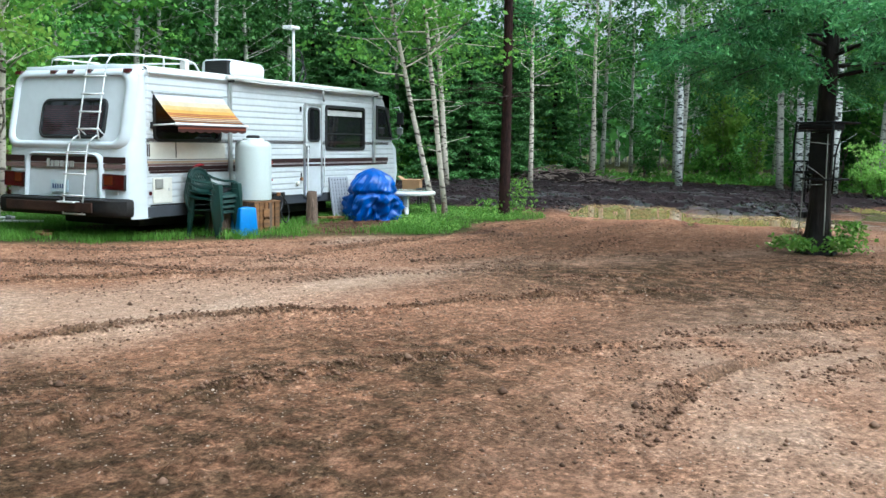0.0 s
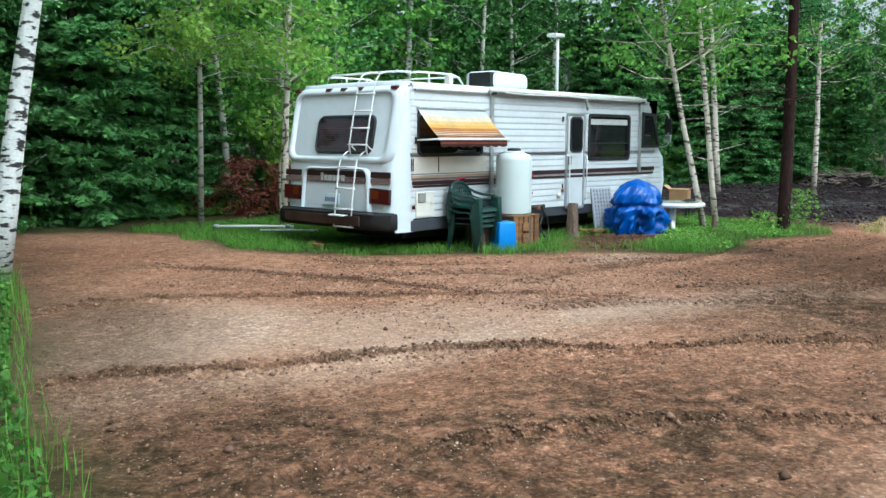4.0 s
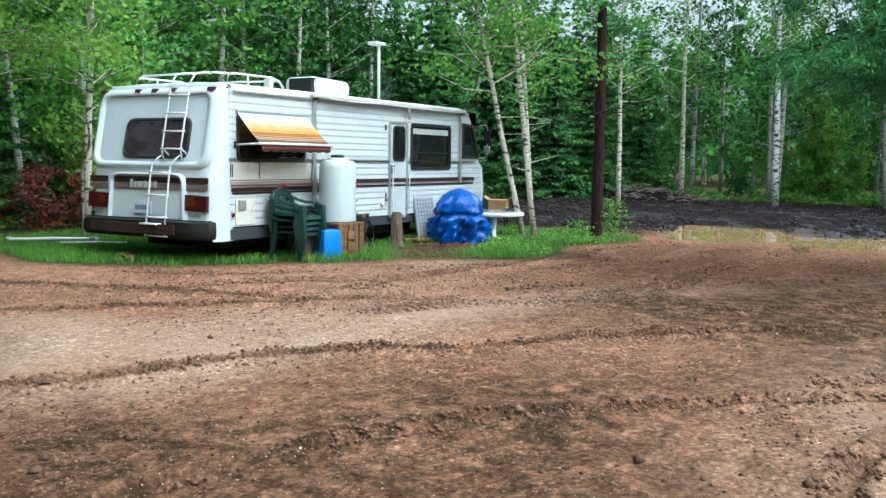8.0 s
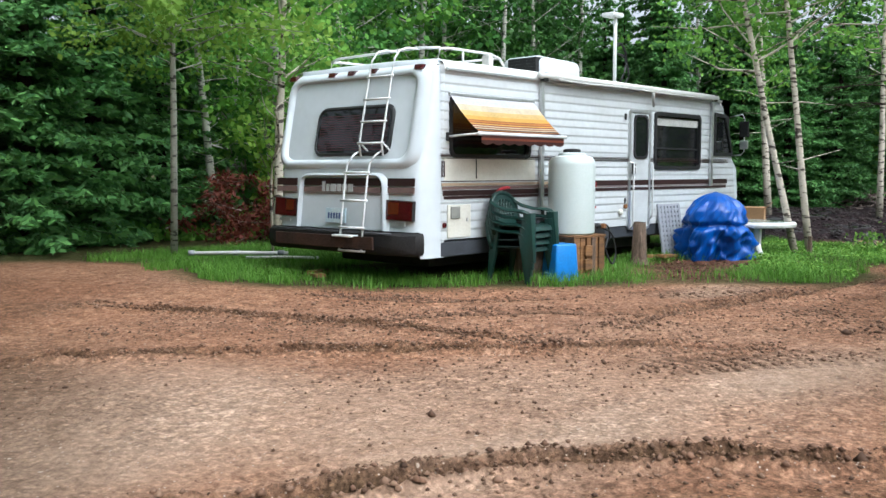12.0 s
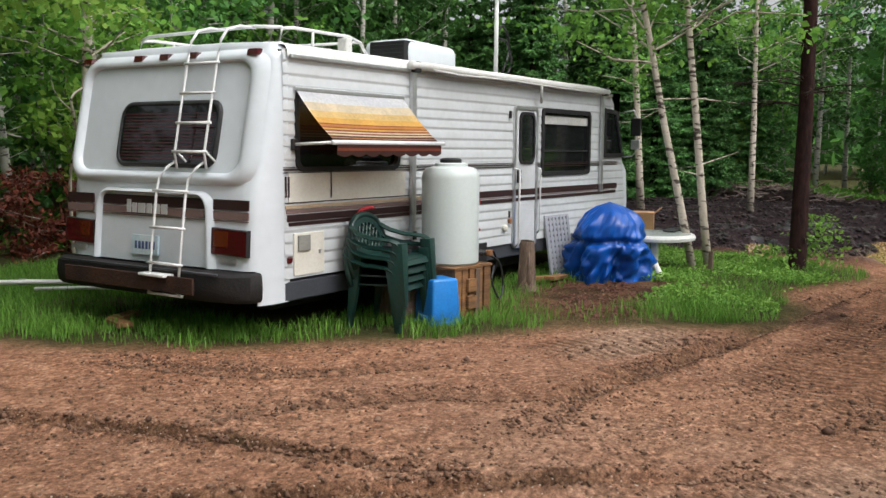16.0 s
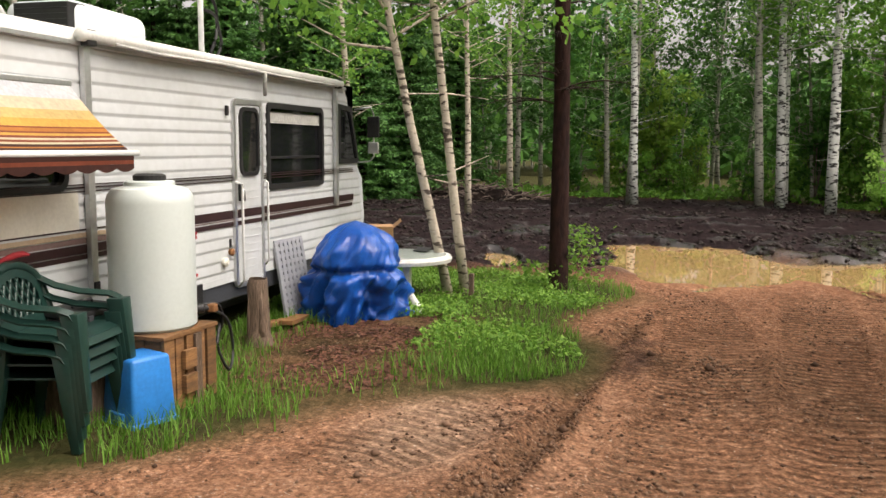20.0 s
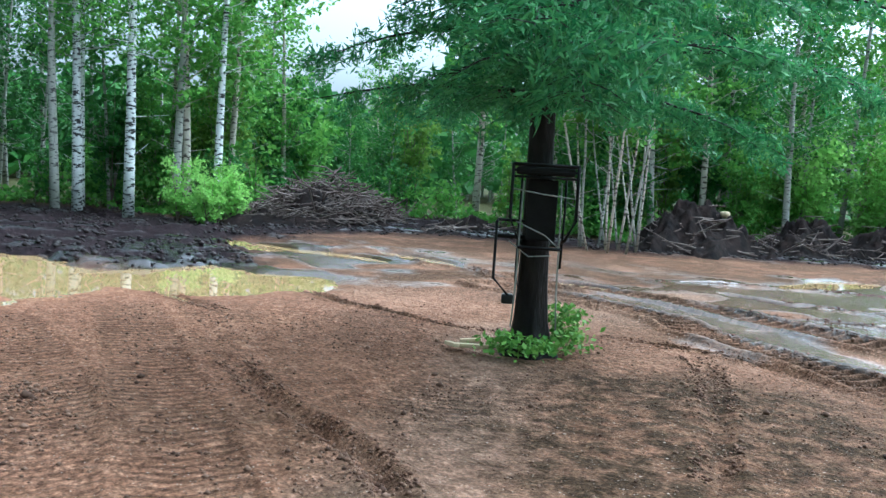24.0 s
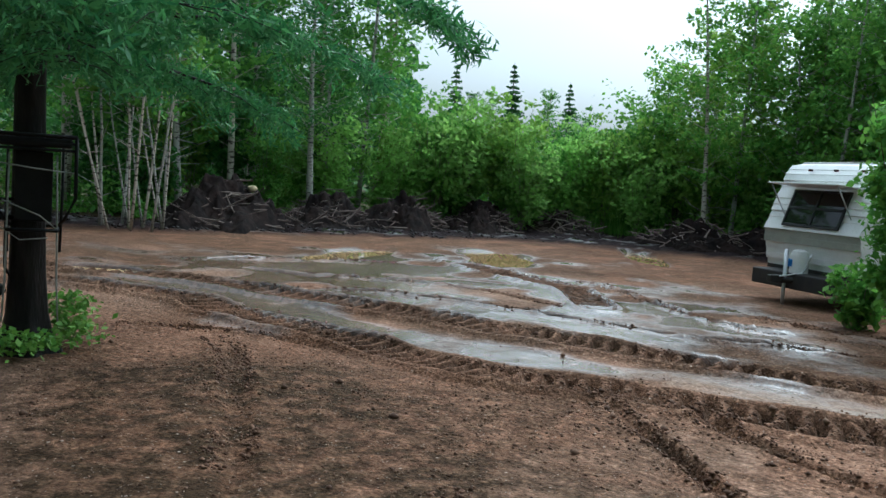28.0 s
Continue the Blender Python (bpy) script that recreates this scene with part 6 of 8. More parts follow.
# ---- things beside the motorhome ----
TANKM = material("translucent_white_plastic", (0.46, 0.51, 0.50), 0.4, col2=(0.42, 0.47, 0.455), scale=1.5, fine=0.03)
GREENPL = material("dark_green_plastic", (0.006, 0.026, 0.022), 0.35, col2=(0.009, 0.034, 0.028), scale=6, fine=0.12)
BLUEPL = material("blue_plastic", (0.01, 0.17, 0.50), 0.4, col2=(0.012, 0.14, 0.42), scale=4, fine=0.1)
TARPM = material("blue_tarpaulin", (0.004, 0.085, 0.40), 0.28, col2=(0.003, 0.045, 0.24), scale=5, fine=0.15, spec=0.4, bump=0.15, bscale=60)
PLYWOOD = material("stained_plywood", (0.22, 0.105, 0.036), 0.75, col2=(0.10, 0.048, 0.02), scale=3, bump=0.25, bscale=20, fine=0.25, stretch=(1, 1, 5), rand=0.25)
OLDWOOD = material("weathered_wood", (0.15, 0.10, 0.07), 0.85, col2=(0.07, 0.045, 0.03), scale=5, bump=0.7, bscale=24, fine=0.35, stretch=(3, 3, 0.6))
GREYPL = material("grey_plastic", (0.30, 0.31, 0.34), 0.5, col2=(0.24, 0.25, 0.28), scale=4)
CARD = material("brown_cardboard", (0.42, 0.24, 0.12), 0.85, scale=4, fine=0.1)
REDCL = material("red_cloth", (0.35, 0.02, 0.03), 0.8)
WHITEPL = material("white_plastic", (0.66, 0.66, 0.64), 0.45, col2=(0.52, 0.52, 0.5), scale=4)
GLASSTOP = material("frosted_table_glass", (0.50, 0.55, 0.53), 0.12, col2=(0.42, 0.47, 0.45), scale=3)
CUTWOOD = material("fresh_cut_wood", (0.62, 0.50, 0.30), 0.8, scale=6)


def build_tank():
    t = empty("water_tank", pose(2.27, -0.50, 0.505), "upright white plastic water tank on a wooden stand", "water tank")
    part("body", turned([(0.27, 0.0), (0.29, 0.02), (0.29, 0.86), (0.282, 0.91), (0.25, 0.955), (0.17, 0.975), (0.165, 1.0), (0.15, 1.01)], 40), TANKM, t, smooth=True)
    part("lid", turned([(0.105, 0), (0.11, 0.01), (0.11, 0.035), (0.09, 0.048), (0.03, 0.052)], 24), BLACKPL, t, "black screw lid", m=pose(0, 0, 1.008))
    part("outlet", turned([(0.035, 0), (0.035, 0.05), (0.022, 0.06), (0.022, 0.11)], 14), BLACKPL, t, "black outlet fitting", m=pose(0.18, -0.22, 0.10, 90, 0, 40))
    part("valve", block((0.22, -0.34, 0.07), (0.28, -0.28, 0.13), 0.012), RUSTM, t, "brass valve")
    for k, z in enumerate((0.62, 0.59, 0.32)):
        part("mark", block((0.225, -0.205, z), (0.245, -0.186, z + 0.022)), REDCL, t, "faded red mark", m=pose(0, 0, 0))
    return t


def build_crate():
    c = empty("wooden_stand", pose(2.27, -0.50, 0, 0, 0, -4) @ Matrix.Diagonal((0.86, 0.9, 1, 1)), "rough plywood stand under the water tank", "stand")
    part("top_board", block((-0.36, -0.34, 0.475), (0.36, 0.34, 0.503), 0.004), PLYWOOD, c)
    for k in range(5):
        x = -0.34 + k * 0.14
        part("plank", block((x, -0.33, -0.04), (x + 0.125 - 0.02 * (k % 2), -0.30 - 0.008 * (k % 2), 0.473), 0.004), PLYWOOD, c)
    for k in range(4):
        y = -0.29 + k * 0.15
        part("plank", block((0.31 + 0.006 * (k % 2), y, -0.04), (0.335, y + 0.135, 0.473), 0.004), PLYWOOD, c)
        part("plank", block((-0.335, y, -0.04), (-0.31, y + 0.135, 0.473), 0.004), PLYWOOD, c)
    part("post", block((0.02, -0.36, -0.04), (0.10, -0.335, 0.47), 0.004), OLDWOOD, c)
    for z in (0.08, 0.25):
        part("offcut", block((-0.14, -0.375, z), (0.01, -0.335, z + 0.13), 0.004), PLYWOOD, c, m=pose(0, 0, 0))


def bent_sheet(rows, thick):
    """A sheet through a grid of points, given thickness."""
    bm = bmesh.new()
    vs = [[bm.verts.new(p) for p in r] for r in rows]
    for a, b in zip(vs, vs[1:]):
        for k in range(len(a) - 1):
            bm.faces.new((a[k], a[k + 1], b[k + 1], b[k]))
    bmesh.ops.recalc_face_normals(bm, faces=bm.faces)
    bmesh.ops.solidify(bm, geom=bm.faces[:], thickness=thick)
    return bm


def leg(a, b, wa, wb):
    bm = bmesh.new()
    q = []
    for p, w in ((a, wa), (b, wb)):
        q.append([bm.verts.new((p[0] + dx * w, p[1] + dy * w, p[2])) for dx, dy in ((-0.5, -0.5), (0.5, -0.5), (0.5, 0.5), (-0.5, 0.5))])
    for k in range(4):
        bm.faces.new((q[0][k], q[0][(k + 1) % 4], q[1][(k + 1) % 4], q[1][k]))
    bm.faces.new(q[0][::-1])
    bm.faces.new(q[1])
    bmesh.ops.bevel(bm, geom=bm.edges[:], offset=0.006, segments=2, profile=0.5, affect="EDGES")
    return bm


def build_chair():
    """A one-piece plastic armchair; its seat opens towards +x."""
    c = empty("garden_chair", pose(0, 0, 0), "dark green plastic armchair in a stack of four on the grass", "chair", "stacked garden chairs")
    rows = []
    for i in range(9):
        s = i / 8
        x = -0.20 + 0.46 * s
        rows.append([(x, y, 0.432 - 0.035 * (1 - (y / 0.25) ** 2) * math.sin(math.pi * min(1, s * 1.1)) - (0.03 * (s - 0.85) / 0.15 if s > 0.85 else 0)) for y in np.linspace(-0.25, 0.25, 9)])
    part("seat", bent_sheet(rows, 0.012), GREENPL, c, smooth=True)
    part("front_lip", bent_sheet([[(0.255 + 0.012 * j, y, 0.405 - 0.024 * j) for y in np.linspace(-0.25, 0.25, 7)] for j in range(3)], 0.012), GREENPL, c, smooth=True)
    back = lambda u, z: (-0.20 - 0.22 * (z - 0.43) - 0.02 * math.cos(u * 2.6), u, z)
    # outer band of the back as a rounded arch
    arc = []
    for k in range(17):
        a = math.pi * k / 16
        u = 0.27 * math.cos(a)
        z = 0.56 + 0.25 * math.sin(a) ** 0.7
        arc.append(back(u, z))
    line = [back(0.26, 0.40), back(0.275, 0.52), *arc, back(-0.275, 0.52), back(-0.26, 0.40)]
    rim = Geo()
    rim.tube(line, 0.03, 8)
    bk = put("backrest", rim.mesh("backrest", GREENPL, True), c)
    inner = [back(0.20 * math.cos(math.pi * k / 16), 0.55 + 0.185 * math.sin(math.pi * k / 16) ** 0.7) for k in range(17)]
    low = [back(0.20, 0.45), *inner, back(-0.20, 0.45)]
    part("back_band", bent_sheet([[line[0], *line[2:-2], line[-1]], low], 0.012), GREENPL, bk, smooth=True)
    part("back_foot", bent_sheet([[back(u, z) for u in np.linspace(-0.26, 0.26, 9)] for z in (0.40, 0.45, 0.50)], 0.012), GREENPL, bk, smooth=True)
    # woven lattice of the back
    for sgn in (1, -1):
        for k in range(-5, 6):
            pts = []
            for j in range(9):
                z = 0.43 + 0.37 * j / 8
                u = 0.062 * k + sgn * (z - 0.65) * 0.55
                top = 0.56 + 0.25 * math.sqrt(max(0, 1 - (u / 0.27) ** 2)) if abs(u) < 0.27 else 0
                if abs(u) < 0.25 and z < top:
                    pts.append(back(u, z))
            if len(pts) > 1:
                g = Geo()
                g.tube(pts, 0.0125, 4)
                put("lattice_strip", g.mesh("lattice_strip", GREENPL), bk)
    for y in (-1, 1):
        pts = [(-0.28, 0.25 * y, 0.72), (-0.17, 0.285 * y, 0.655), (-0.02, 0.30 * y, 0.615), (0.18, 0.297 * y, 0.60), (0.25, 0.285 * y, 0.575), (0.28, 0.275 * y, 0.52)]
        part("armrest", bent_sheet([[(x, yy - 0.042, z - 0.01), (x, yy, z + 0.012), (x, yy + 0.042, z - 0.01)] for x, yy, z in pts], 0.014), GREENPL, c, smooth=True)
        part("front_leg", leg((0.29, 0.285 * y, 0.0), (0.245, 0.265 * y, 0.57), 0.055, 0.11), GREENPL, c, smooth=True)
        part("rear_leg", leg((-0.27, 0.24 * y, 0.0), (-0.20, 0.235 * y, 0.45), 0.045, 0.075), GREENPL, c, smooth=True)
    return c


def build_chairs():
    first = build_chair()
    for k in range(4):
        m = pose(1.40, -0.38, -0.02 + 0.082 * k, 0, -2, -82) @ Matrix.Translation((0.02 * k, 0, 0))
        if k:
            copy_thing(first, m)
        else:
            first.matrix_basis = m
    g = Geo()
    g.tube([(-0.03, 0.03, -0.03), (0.0, 0.0, 0.0), (0.05, -0.03, 0.02), (0.09, -0.06, 0.03), (0.12, -0.08, 0.02)], [0.01, 0.018, 0.021, 0.018, 0.008], 8)
    tagged(put("red_glove", g.mesh("red_glove", REDCL, True), m=pose(1.38, -0.07, 1.06)), "small red cloth glove lying on the chair stack", "glove")


def build_small():
    # blue tote, upside down
    tote = empty("storage_tote", pose(1.83, -0.66, 0.0, 0, 0, -22), "upturned blue plastic storage tote on the grass", "tote")
    bm = block((-0.165, -0.175, -0.02), (0.165, 0.175, 0.42), 0.0)
    for v in bm.verts:
        if v.co.z > 0.2:
            v.co.x *= 0.86
            v.co.y *= 0.84
    bmesh.ops.bevel(bm, geom=bm.edges[:], offset=0.025, segments=3, profile=0.5, affect="EDGES")
    part("tub", bm, BLUEPL, tote, smooth=True)
    part("rim", block((-0.172, -0.182, -0.03), (0.172, 0.182, 0.012), 0.01), BLUEPL, tote)
    for x in (-0.16, 0.16):
        part("grip", block((x - 0.02, -0.08, 0.02), (x + 0.02, 0.08, 0.07), 0.008), BLUEPL, tote)
    # black tool case on a block
    case = empty("tool_case", pose(1.78, -0.30, 0.55, 0, 0, -6), "black plastic tool case beside the water tank", "tool case")
    part("base", block((-0.22, -0.17, 0.0), (0.22, 0.17, 0.12), 0.015), BLACKPL, case)
    part("cover", block((-0.225, -0.175, 0.124), (0.225, 0.175, 0.17), 0.014), BLACKPL, case)
    for x in (-0.12, 0.12):
        part("latch", block((x - 0.02, -0.185, 0.08), (x + 0.02, -0.172, 0.14), 0.004), GUARD, case)
    rods("handle", [(-0.09, 0, 0.17), (-0.08, 0, 0.205), (0.08, 0, 0.205), (0.09, 0, 0.17)], 0.011, BLACKPL, case)
    blk = empty("wooden_box", pose(1.78, -0.30, 0.0, 0, 0, -6), "dark wooden box under the tool case", "box")
    part("box_side", block((-0.2, -0.15, -0.05), (0.2, 0.15, 0.545), 0.006), OLDWOOD, blk)
    # hoses
    for k, pts in enumerate(([(2.52, -0.72, 0.62), (2.66, -0.78, 0.60), (2.76, -0.74, 0.42), (2.70, -0.66, 0.2), (2.86, -0.6, 0.1), (3.0, -0.4, 0.25), (3.1, -0.1, 0.38)], [(2.54, -0.70, 0.6), (2.72, -0.80, 0.5), (2.82, -0.8, 0.25), (2.68, -0.84, 0.12), (2.6, -0.8, 0.3), (2.7, -0.76, 0.45)])):
        tagged(rods("hose", smooth_line(pts, 5), 0.011, BLACKPL), "black water hose hanging from the tank outlet", "hose", "hoses at the tank")
    # split-log post
    rs = np.random.default_rng(2)
    g = Geo()
    g.tube([(0, 0, -0.1), (0, 0, 0.02), (0.0, 0.0, 0.10), (0.005, 0, 0.32), (0.0, 0.005, 0.52), (0.0, 0.0, 0.57)], [0.15, 0.125, 0.098, 0.09, 0.092, 0.075], 11)
    for k in range(4):
        a = 0.8 + k * 1.57
        g.tube([(0.07 * math.cos(a), 0.07 * math.sin(a), -0.05), (0.085 * math.cos(a), 0.085 * math.sin(a), 0.2), (0.08 * math.cos(a), 0.08 * math.sin(a), 0.42 + 0.05 * k)], [0.05, 0.026, 0.008], 6)
    tagged(put("wooden_post", g.mesh("wooden_post", OLDWOOD), m=pose(4.10, -0.36, 0)), "weathered short tree stump post beside the door", "post")
    # perforated grey shelf leaning on the motorhome
    sh = empty("plastic_shelf", pose(5.16, -0.16, -0.02, -9, 0, -2), "perforated grey plastic shelf leaning against the motorhome", "shelf")
    w, h, nx, nz = 0.56, 0.80, 6, 11
    for x in np.linspace(0, w, nx + 1):
        part("upright_strip", block((x - 0.032, 0, 0), (x + 0.032, 0.03, h), 0.003, 1), GREYPL, sh)
    for z in np.linspace(0, h, nz + 1):
        part("cross_strip", block((-0.03, 0.004, z - 0.021), (w + 0.03, 0.026, z + 0.021), 0.003, 1), GREYPL, sh)
    # barbecue under a blue tarpaulin
    g = Geo()
    nu, nv = 120, 40
    z = np.linspace(0, 1, nv)
    prof = np.interp(z, [0, 0.12, 0.40, 0.50, 0.54, 0.59, 0.74, 0.87, 0.95, 1.0], [0.40, 0.42, 0.45, 0.45, 0.415, 0.45, 0.41, 0.31, 0.17, 0.0])
    th = np.linspace(0, 2 * np.pi, nu, endpoint=False)
    T, Zz = np.meshgrid(th, z)
    crease = lambda f1, f2, ph: 1 - 2 * np.abs(((f1 * T / (2 * np.pi) + f2 * Zz + ph) % 1.0) - 0.5) * 2
    ridge = lambda cell, rise, seed: 1 - 4 * np.abs(value_noise(np.cos(T) * 0.45 + 3 + 0.15 * Zz, np.sin(T) * 0.45 + 3 + rise * Zz, cell, seed))
    skirt, dome = np.clip((0.54 - Zz) / 0.06, 0, 1), np.clip((Zz - 0.54) / 0.06, 0, 1)
    fold = skirt * (0.10 * ridge(0.30, 0.22, 61) + 0.07 * ridge(0.14, 0.35, 62) + 0.035 * ridge(0.07, 0.6, 66)) + dome * (0.05 * ridge(0.26, 0.6, 63) + 0.028 * ridge(0.10, 0.5, 64) + 0.014 * crease(13, 1.1, 0.3))
    fold = fold + 0.10 * np.exp(-((T - 5.7) / 0.4) ** 2) * np.exp(-((Zz - 0.42) / 0.12) ** 2)
    crumple = value_noise(np.cos(T) * 0.4 + Zz * 0.35 + 2, np.sin(T) * 0.4 + Zz * 0.6 + 2, 0.085, 71) + 0.7 * value_noise(np.cos(T) * 0.4 - Zz * 0.5 + 2, np.sin(T) * 0.4 + Zz * 0.4 + 2, 0.042, 72)
    amt = np.interp(z, [0, 0.3, 0.5, 0.54, 0.6, 0.75, 1], [1.3, 1.2, 0.9, 0.4, 0.8, 0.7, 0.05])[:, None]
    R = prof[:, None] + fold * amt + 0.13 * crumple * np.interp(z, [0, 0.5, 0.6, 0.9, 1], [1, 0.85, 0.6, 0.35, 0])[:, None] + 0.17 * np.exp(-((T - 5.35) / 0.45) ** 2) * np.clip(0.55 - Zz, 0, 1)
    zz = -0.10 + 1.08 * Zz + (0.035 * np.sin(5 * T + 1) + 0.05 * np.sin(2 * T + 0.4)) * (1 - Zz) ** 2
    v = np.stack([R * np.cos(T), 0.95 * R * np.sin(T), zz], -1).reshape(-1, 3)
    a, b = np.meshgrid(np.arange(nv - 1), np.arange(nu), indexing="ij")
    g.add(v, np.stack([a * nu + b, a * nu + (b + 1) % nu, (a + 1) * nu + (b + 1) % nu, (a + 1) * nu + b], -1).reshape(-1, 4))
    cover = tagged(put("covered_barbecue", g.mesh("covered_barbecue", TARPM, False), m=pose(5.62, -0.72, 0)), "barbecue wrapped in a crumpled blue tarpaulin", "barbecue")
    rods("tie_cord", [(0.385 * math.cos(t), 0.37 * math.sin(t), 0.483 + 0.01 * math.sin(3 * t)) for t in np.linspace(0, 2 * np.pi, 25)], 0.008, BLACKPL, cover)
    # round patio table
    tb = empty("patio_table", pose(6.78, -0.88, -0.08), "round white patio table with a glass top", "table")
    part("rim", turned([(0.50, 0.49), (0.56, 0.50), (0.57, 0.54), (0.55, 0.57), (0.50, 0.575)], 44), WHITEPL, tb, smooth=True)
    part("glass_top", turned([(0.50, 0.572), (0.50, 0.582)], 44), GLASSTOP, tb)
    for x, y, tx, ty in ((-0.36, -0.16, -0.95, -0.52), (0.32, 0.26, 0.62, 0.6), (-0.2, 0.34, -0.45, 0.75)):
        part("table_leg", leg((x, y, 0.10), (x * 0.9, y * 0.9, 0.5), 0.075, 0.085), WHITEPL, tb)
        rods("table_foot", smooth_line([(x, y, 0.22), (x * 0.7 + tx * 0.3, y * 0.7 + ty * 0.3, 0.15), (tx, ty, 0.05)], 4), 0.045, WHITEPL, tb, "curved white table foot")
    part_ob = part("dark_rag", bent_sheet([[(x, y, 0.012 * math.sin(9 * x + 7 * y)) for y in (-0.08, 0, 0.08)] for x in (-0.12, -0.06, 0, 0.06, 0.12)], 0.01), BLACKPL, None, m=pose(7.02, -1.04, 0.525))
    tagged(part_ob, "dark crumpled rag on the patio table", "rag")
    # cardboard box on a low stool
    bx = empty("cardboard_box", pose(8.75, 0.12, 0.30, 0, 0, 20), "brown cardboard box on a dark stool", "box")
    part("carton", block((-0.22, -0.2, 0), (0.22, 0.2, 0.34), 0.006), CARD, bx)
    for y, a in ((-0.2, -40), (0.2, 35)):
        part("flap", block((-0.22, -0.09, -0.004), (0.22, 0.09, 0.004)), CARD, bx, m=pose(0, y * 1.25, 0.36, a))
    st = empty("stool", pose(8.75, 0.12, -0.1, 0, 0, 20), "dark plastic stool under the cardboard box", "stool")
    part("stool_top", block((-0.25, -0.22, 0.36), (0.25, 0.22, 0.40), 0.01), BLACKPL, st)
    for x in (-0.2, 0.2):
        for y in (-0.17, 0.17):
            part("stool_leg", leg((x * 1.1, y * 1.1, 0), (x, y, 0.37), 0.04, 0.05), BLACKPL, st)
    # pipe with couplings, boards, stake, wood chip
    pipe = empty("plastic_pipe", pose(0, 0, 0), "white plastic pipe with couplings lying in the grass", "pipe")
    rods("tube", [(-0.15, 4.55, 0.10), (0.35, 4.0, 0.11), (0.85, 3.5, 0.10)], 0.027, WHITEPL, pipe)
    for t in (0.0, 0.45, 0.9):
        rods("coupling", [(-0.15 + 1.0 * t, 4.55 - 1.05 * t, 0.105), (-0.09 + 1.0 * t, 4.485 - 1.05 * t, 0.107)], 0.038, GREYPL, pipe)
    pipe = empty("plastic_pipe", pose(0, 0, 0), "thin white plastic pipe lying in the grass by the bumper", "pipe")
    rods("tube", [(0.30, 3.75, 0.06), (0.62, 3.38, 0.07), (0.98, 2.95, 0.06)], 0.02, WHITEPL, pipe)
    dead = empty("dead_branch", pose(0, 0, 0), "bare pale crooked branch beside the motorhome's rear", "branch")
    rods("bough", smooth_line([(1.15, 4.3, -0.05), (1.0, 4.1, 1.2), (0.86, 3.7, 1.72), (0.66, 3.45, 2.02), (0.62, 3.4, 2.18), (0.78, 3.4, 2.30), (0.84, 3.4, 2.34)], 5), np.linspace(0.022, 0.008, 31), BIRCH, dead)
    rods("twig", smooth_line([(0.66, 3.45, 2.02), (0.5, 3.5, 2.2), (0.42, 3.5, 2.45)], 4), np.linspace(0.008, 0.003, 9), BIRCH, dead)
    for x, y, a, l in ((0.05, 1.75, 30, 0.5), (-0.2, 1.5, 70, 0.4), (4.95, -0.32, 5, 0.5), (4.75, -0.22, -20, 0.35)):
        tagged(part("board", block((-l / 2, -0.07, -0.02), (l / 2, 0.07, 0.025), 0.004), PLYWOOD, None, m=pose(x, y, 0.03, 0, 3, a)), "short offcut of yellow-brown board lying on the ground", "board", "loose boards")
    tagged(part("stake", leg((0, 0, -0.1), (0.01, 0, 0.32), 0.06, 0.055), OLDWOOD, None, m=pose(6.77, -1.70, -0.02)), "short grey wooden stake in the grass", "stake")
    for x, y, a, l, w in ((5.0, -8.35, 25, 0.38, 0.05), (5.25, -8.5, 60, 0.22, 0.035), (5.12, -8.2, -10, 0.3, 0.03)):
        tagged(part("wood_chip", block((-l / 2, -w, 0), (l / 2, w, 0.04), 0.008), CUTWOOD, None, m=pose(x, y, 0.0, 4, 6, a)), "pale freshly cut wood splinter on the dirt", "wood chip", "wood chips")


build_tank()
build_crate()
build_chairs()
build_small()


# ---- single trees near the path ----
def limb_tree(name, rng, line, rad, bark, label, cat):
    t = empty(name, pose(0, 0, 0), label, cat)
    g = Geo()
    g.tube(line, rad, 12)
    put("trunk", g.mesh("trunk", bark, True), t)
    return t


def near_birch(x, y, lean, h, r, seed, low, leaves, bark=BIRCH, leaf=LEAF, label="slender white birch with light green leaves beside the motorhome"):
    rng = np.random.default_rng(seed)
    t = broadleaf(rng, h, r, bark, leaf, low, leaves, 0.075, 1.5, lean, 46, "birch_tree", 5)
    t.matrix_basis = pose(x, y, -0.12)
    return tagged(t, label, "birch", "birches beside the motorhome")


near_birch(7.12, -1.36, (-0.95, 1.65), 8.5, 0.05, 101, 0.34, 4200)
near_birch(7.27, -1.52, (-0.5, 0.89), 9.0, 0.05, 102, 0.36, 4200)
near_birch(18.4, 4.1, (-0.8, 0.5), 11, 0.10, 104, 0.3, 3500)
near_birch(24.5, -2.6, (0.1, 0.3), 12, 0.115, 105, 0.42, 3600, BIRCHB)
near_birch(25.5, -2.4, (0.3, -0.2), 11, 0.11, 106, 0.4, 3000, ASPEN)
near_birch(24.4, -6.2, (0.2, 0.4), 12, 0.115, 107, 0.36, 3600, ASPEN)
near_birch(24.6, -6.8, (-0.1, 0.2), 12, 0.13, 108, 0.36, 3600, BIRCHB)
near_birch(25.6, -7.0, (0.3, 0.2), 12, 0.11, 109, 0.36, 3000, BIRCHB)
near_birch(23.4, -8.0, (0.2, 0.1), 12, 0.14, 110, 0.36, 3600, BIRCHB)
near_birch(24.0, -9.4, (0.5, -0.2), 12, 0.12, 111, 0.34, 3600, ASPEN)
near_birch(23.2, -10.4, (0.7, -0.3), 12, 0.115, 112, 0.34, 3600, BIRCHB)
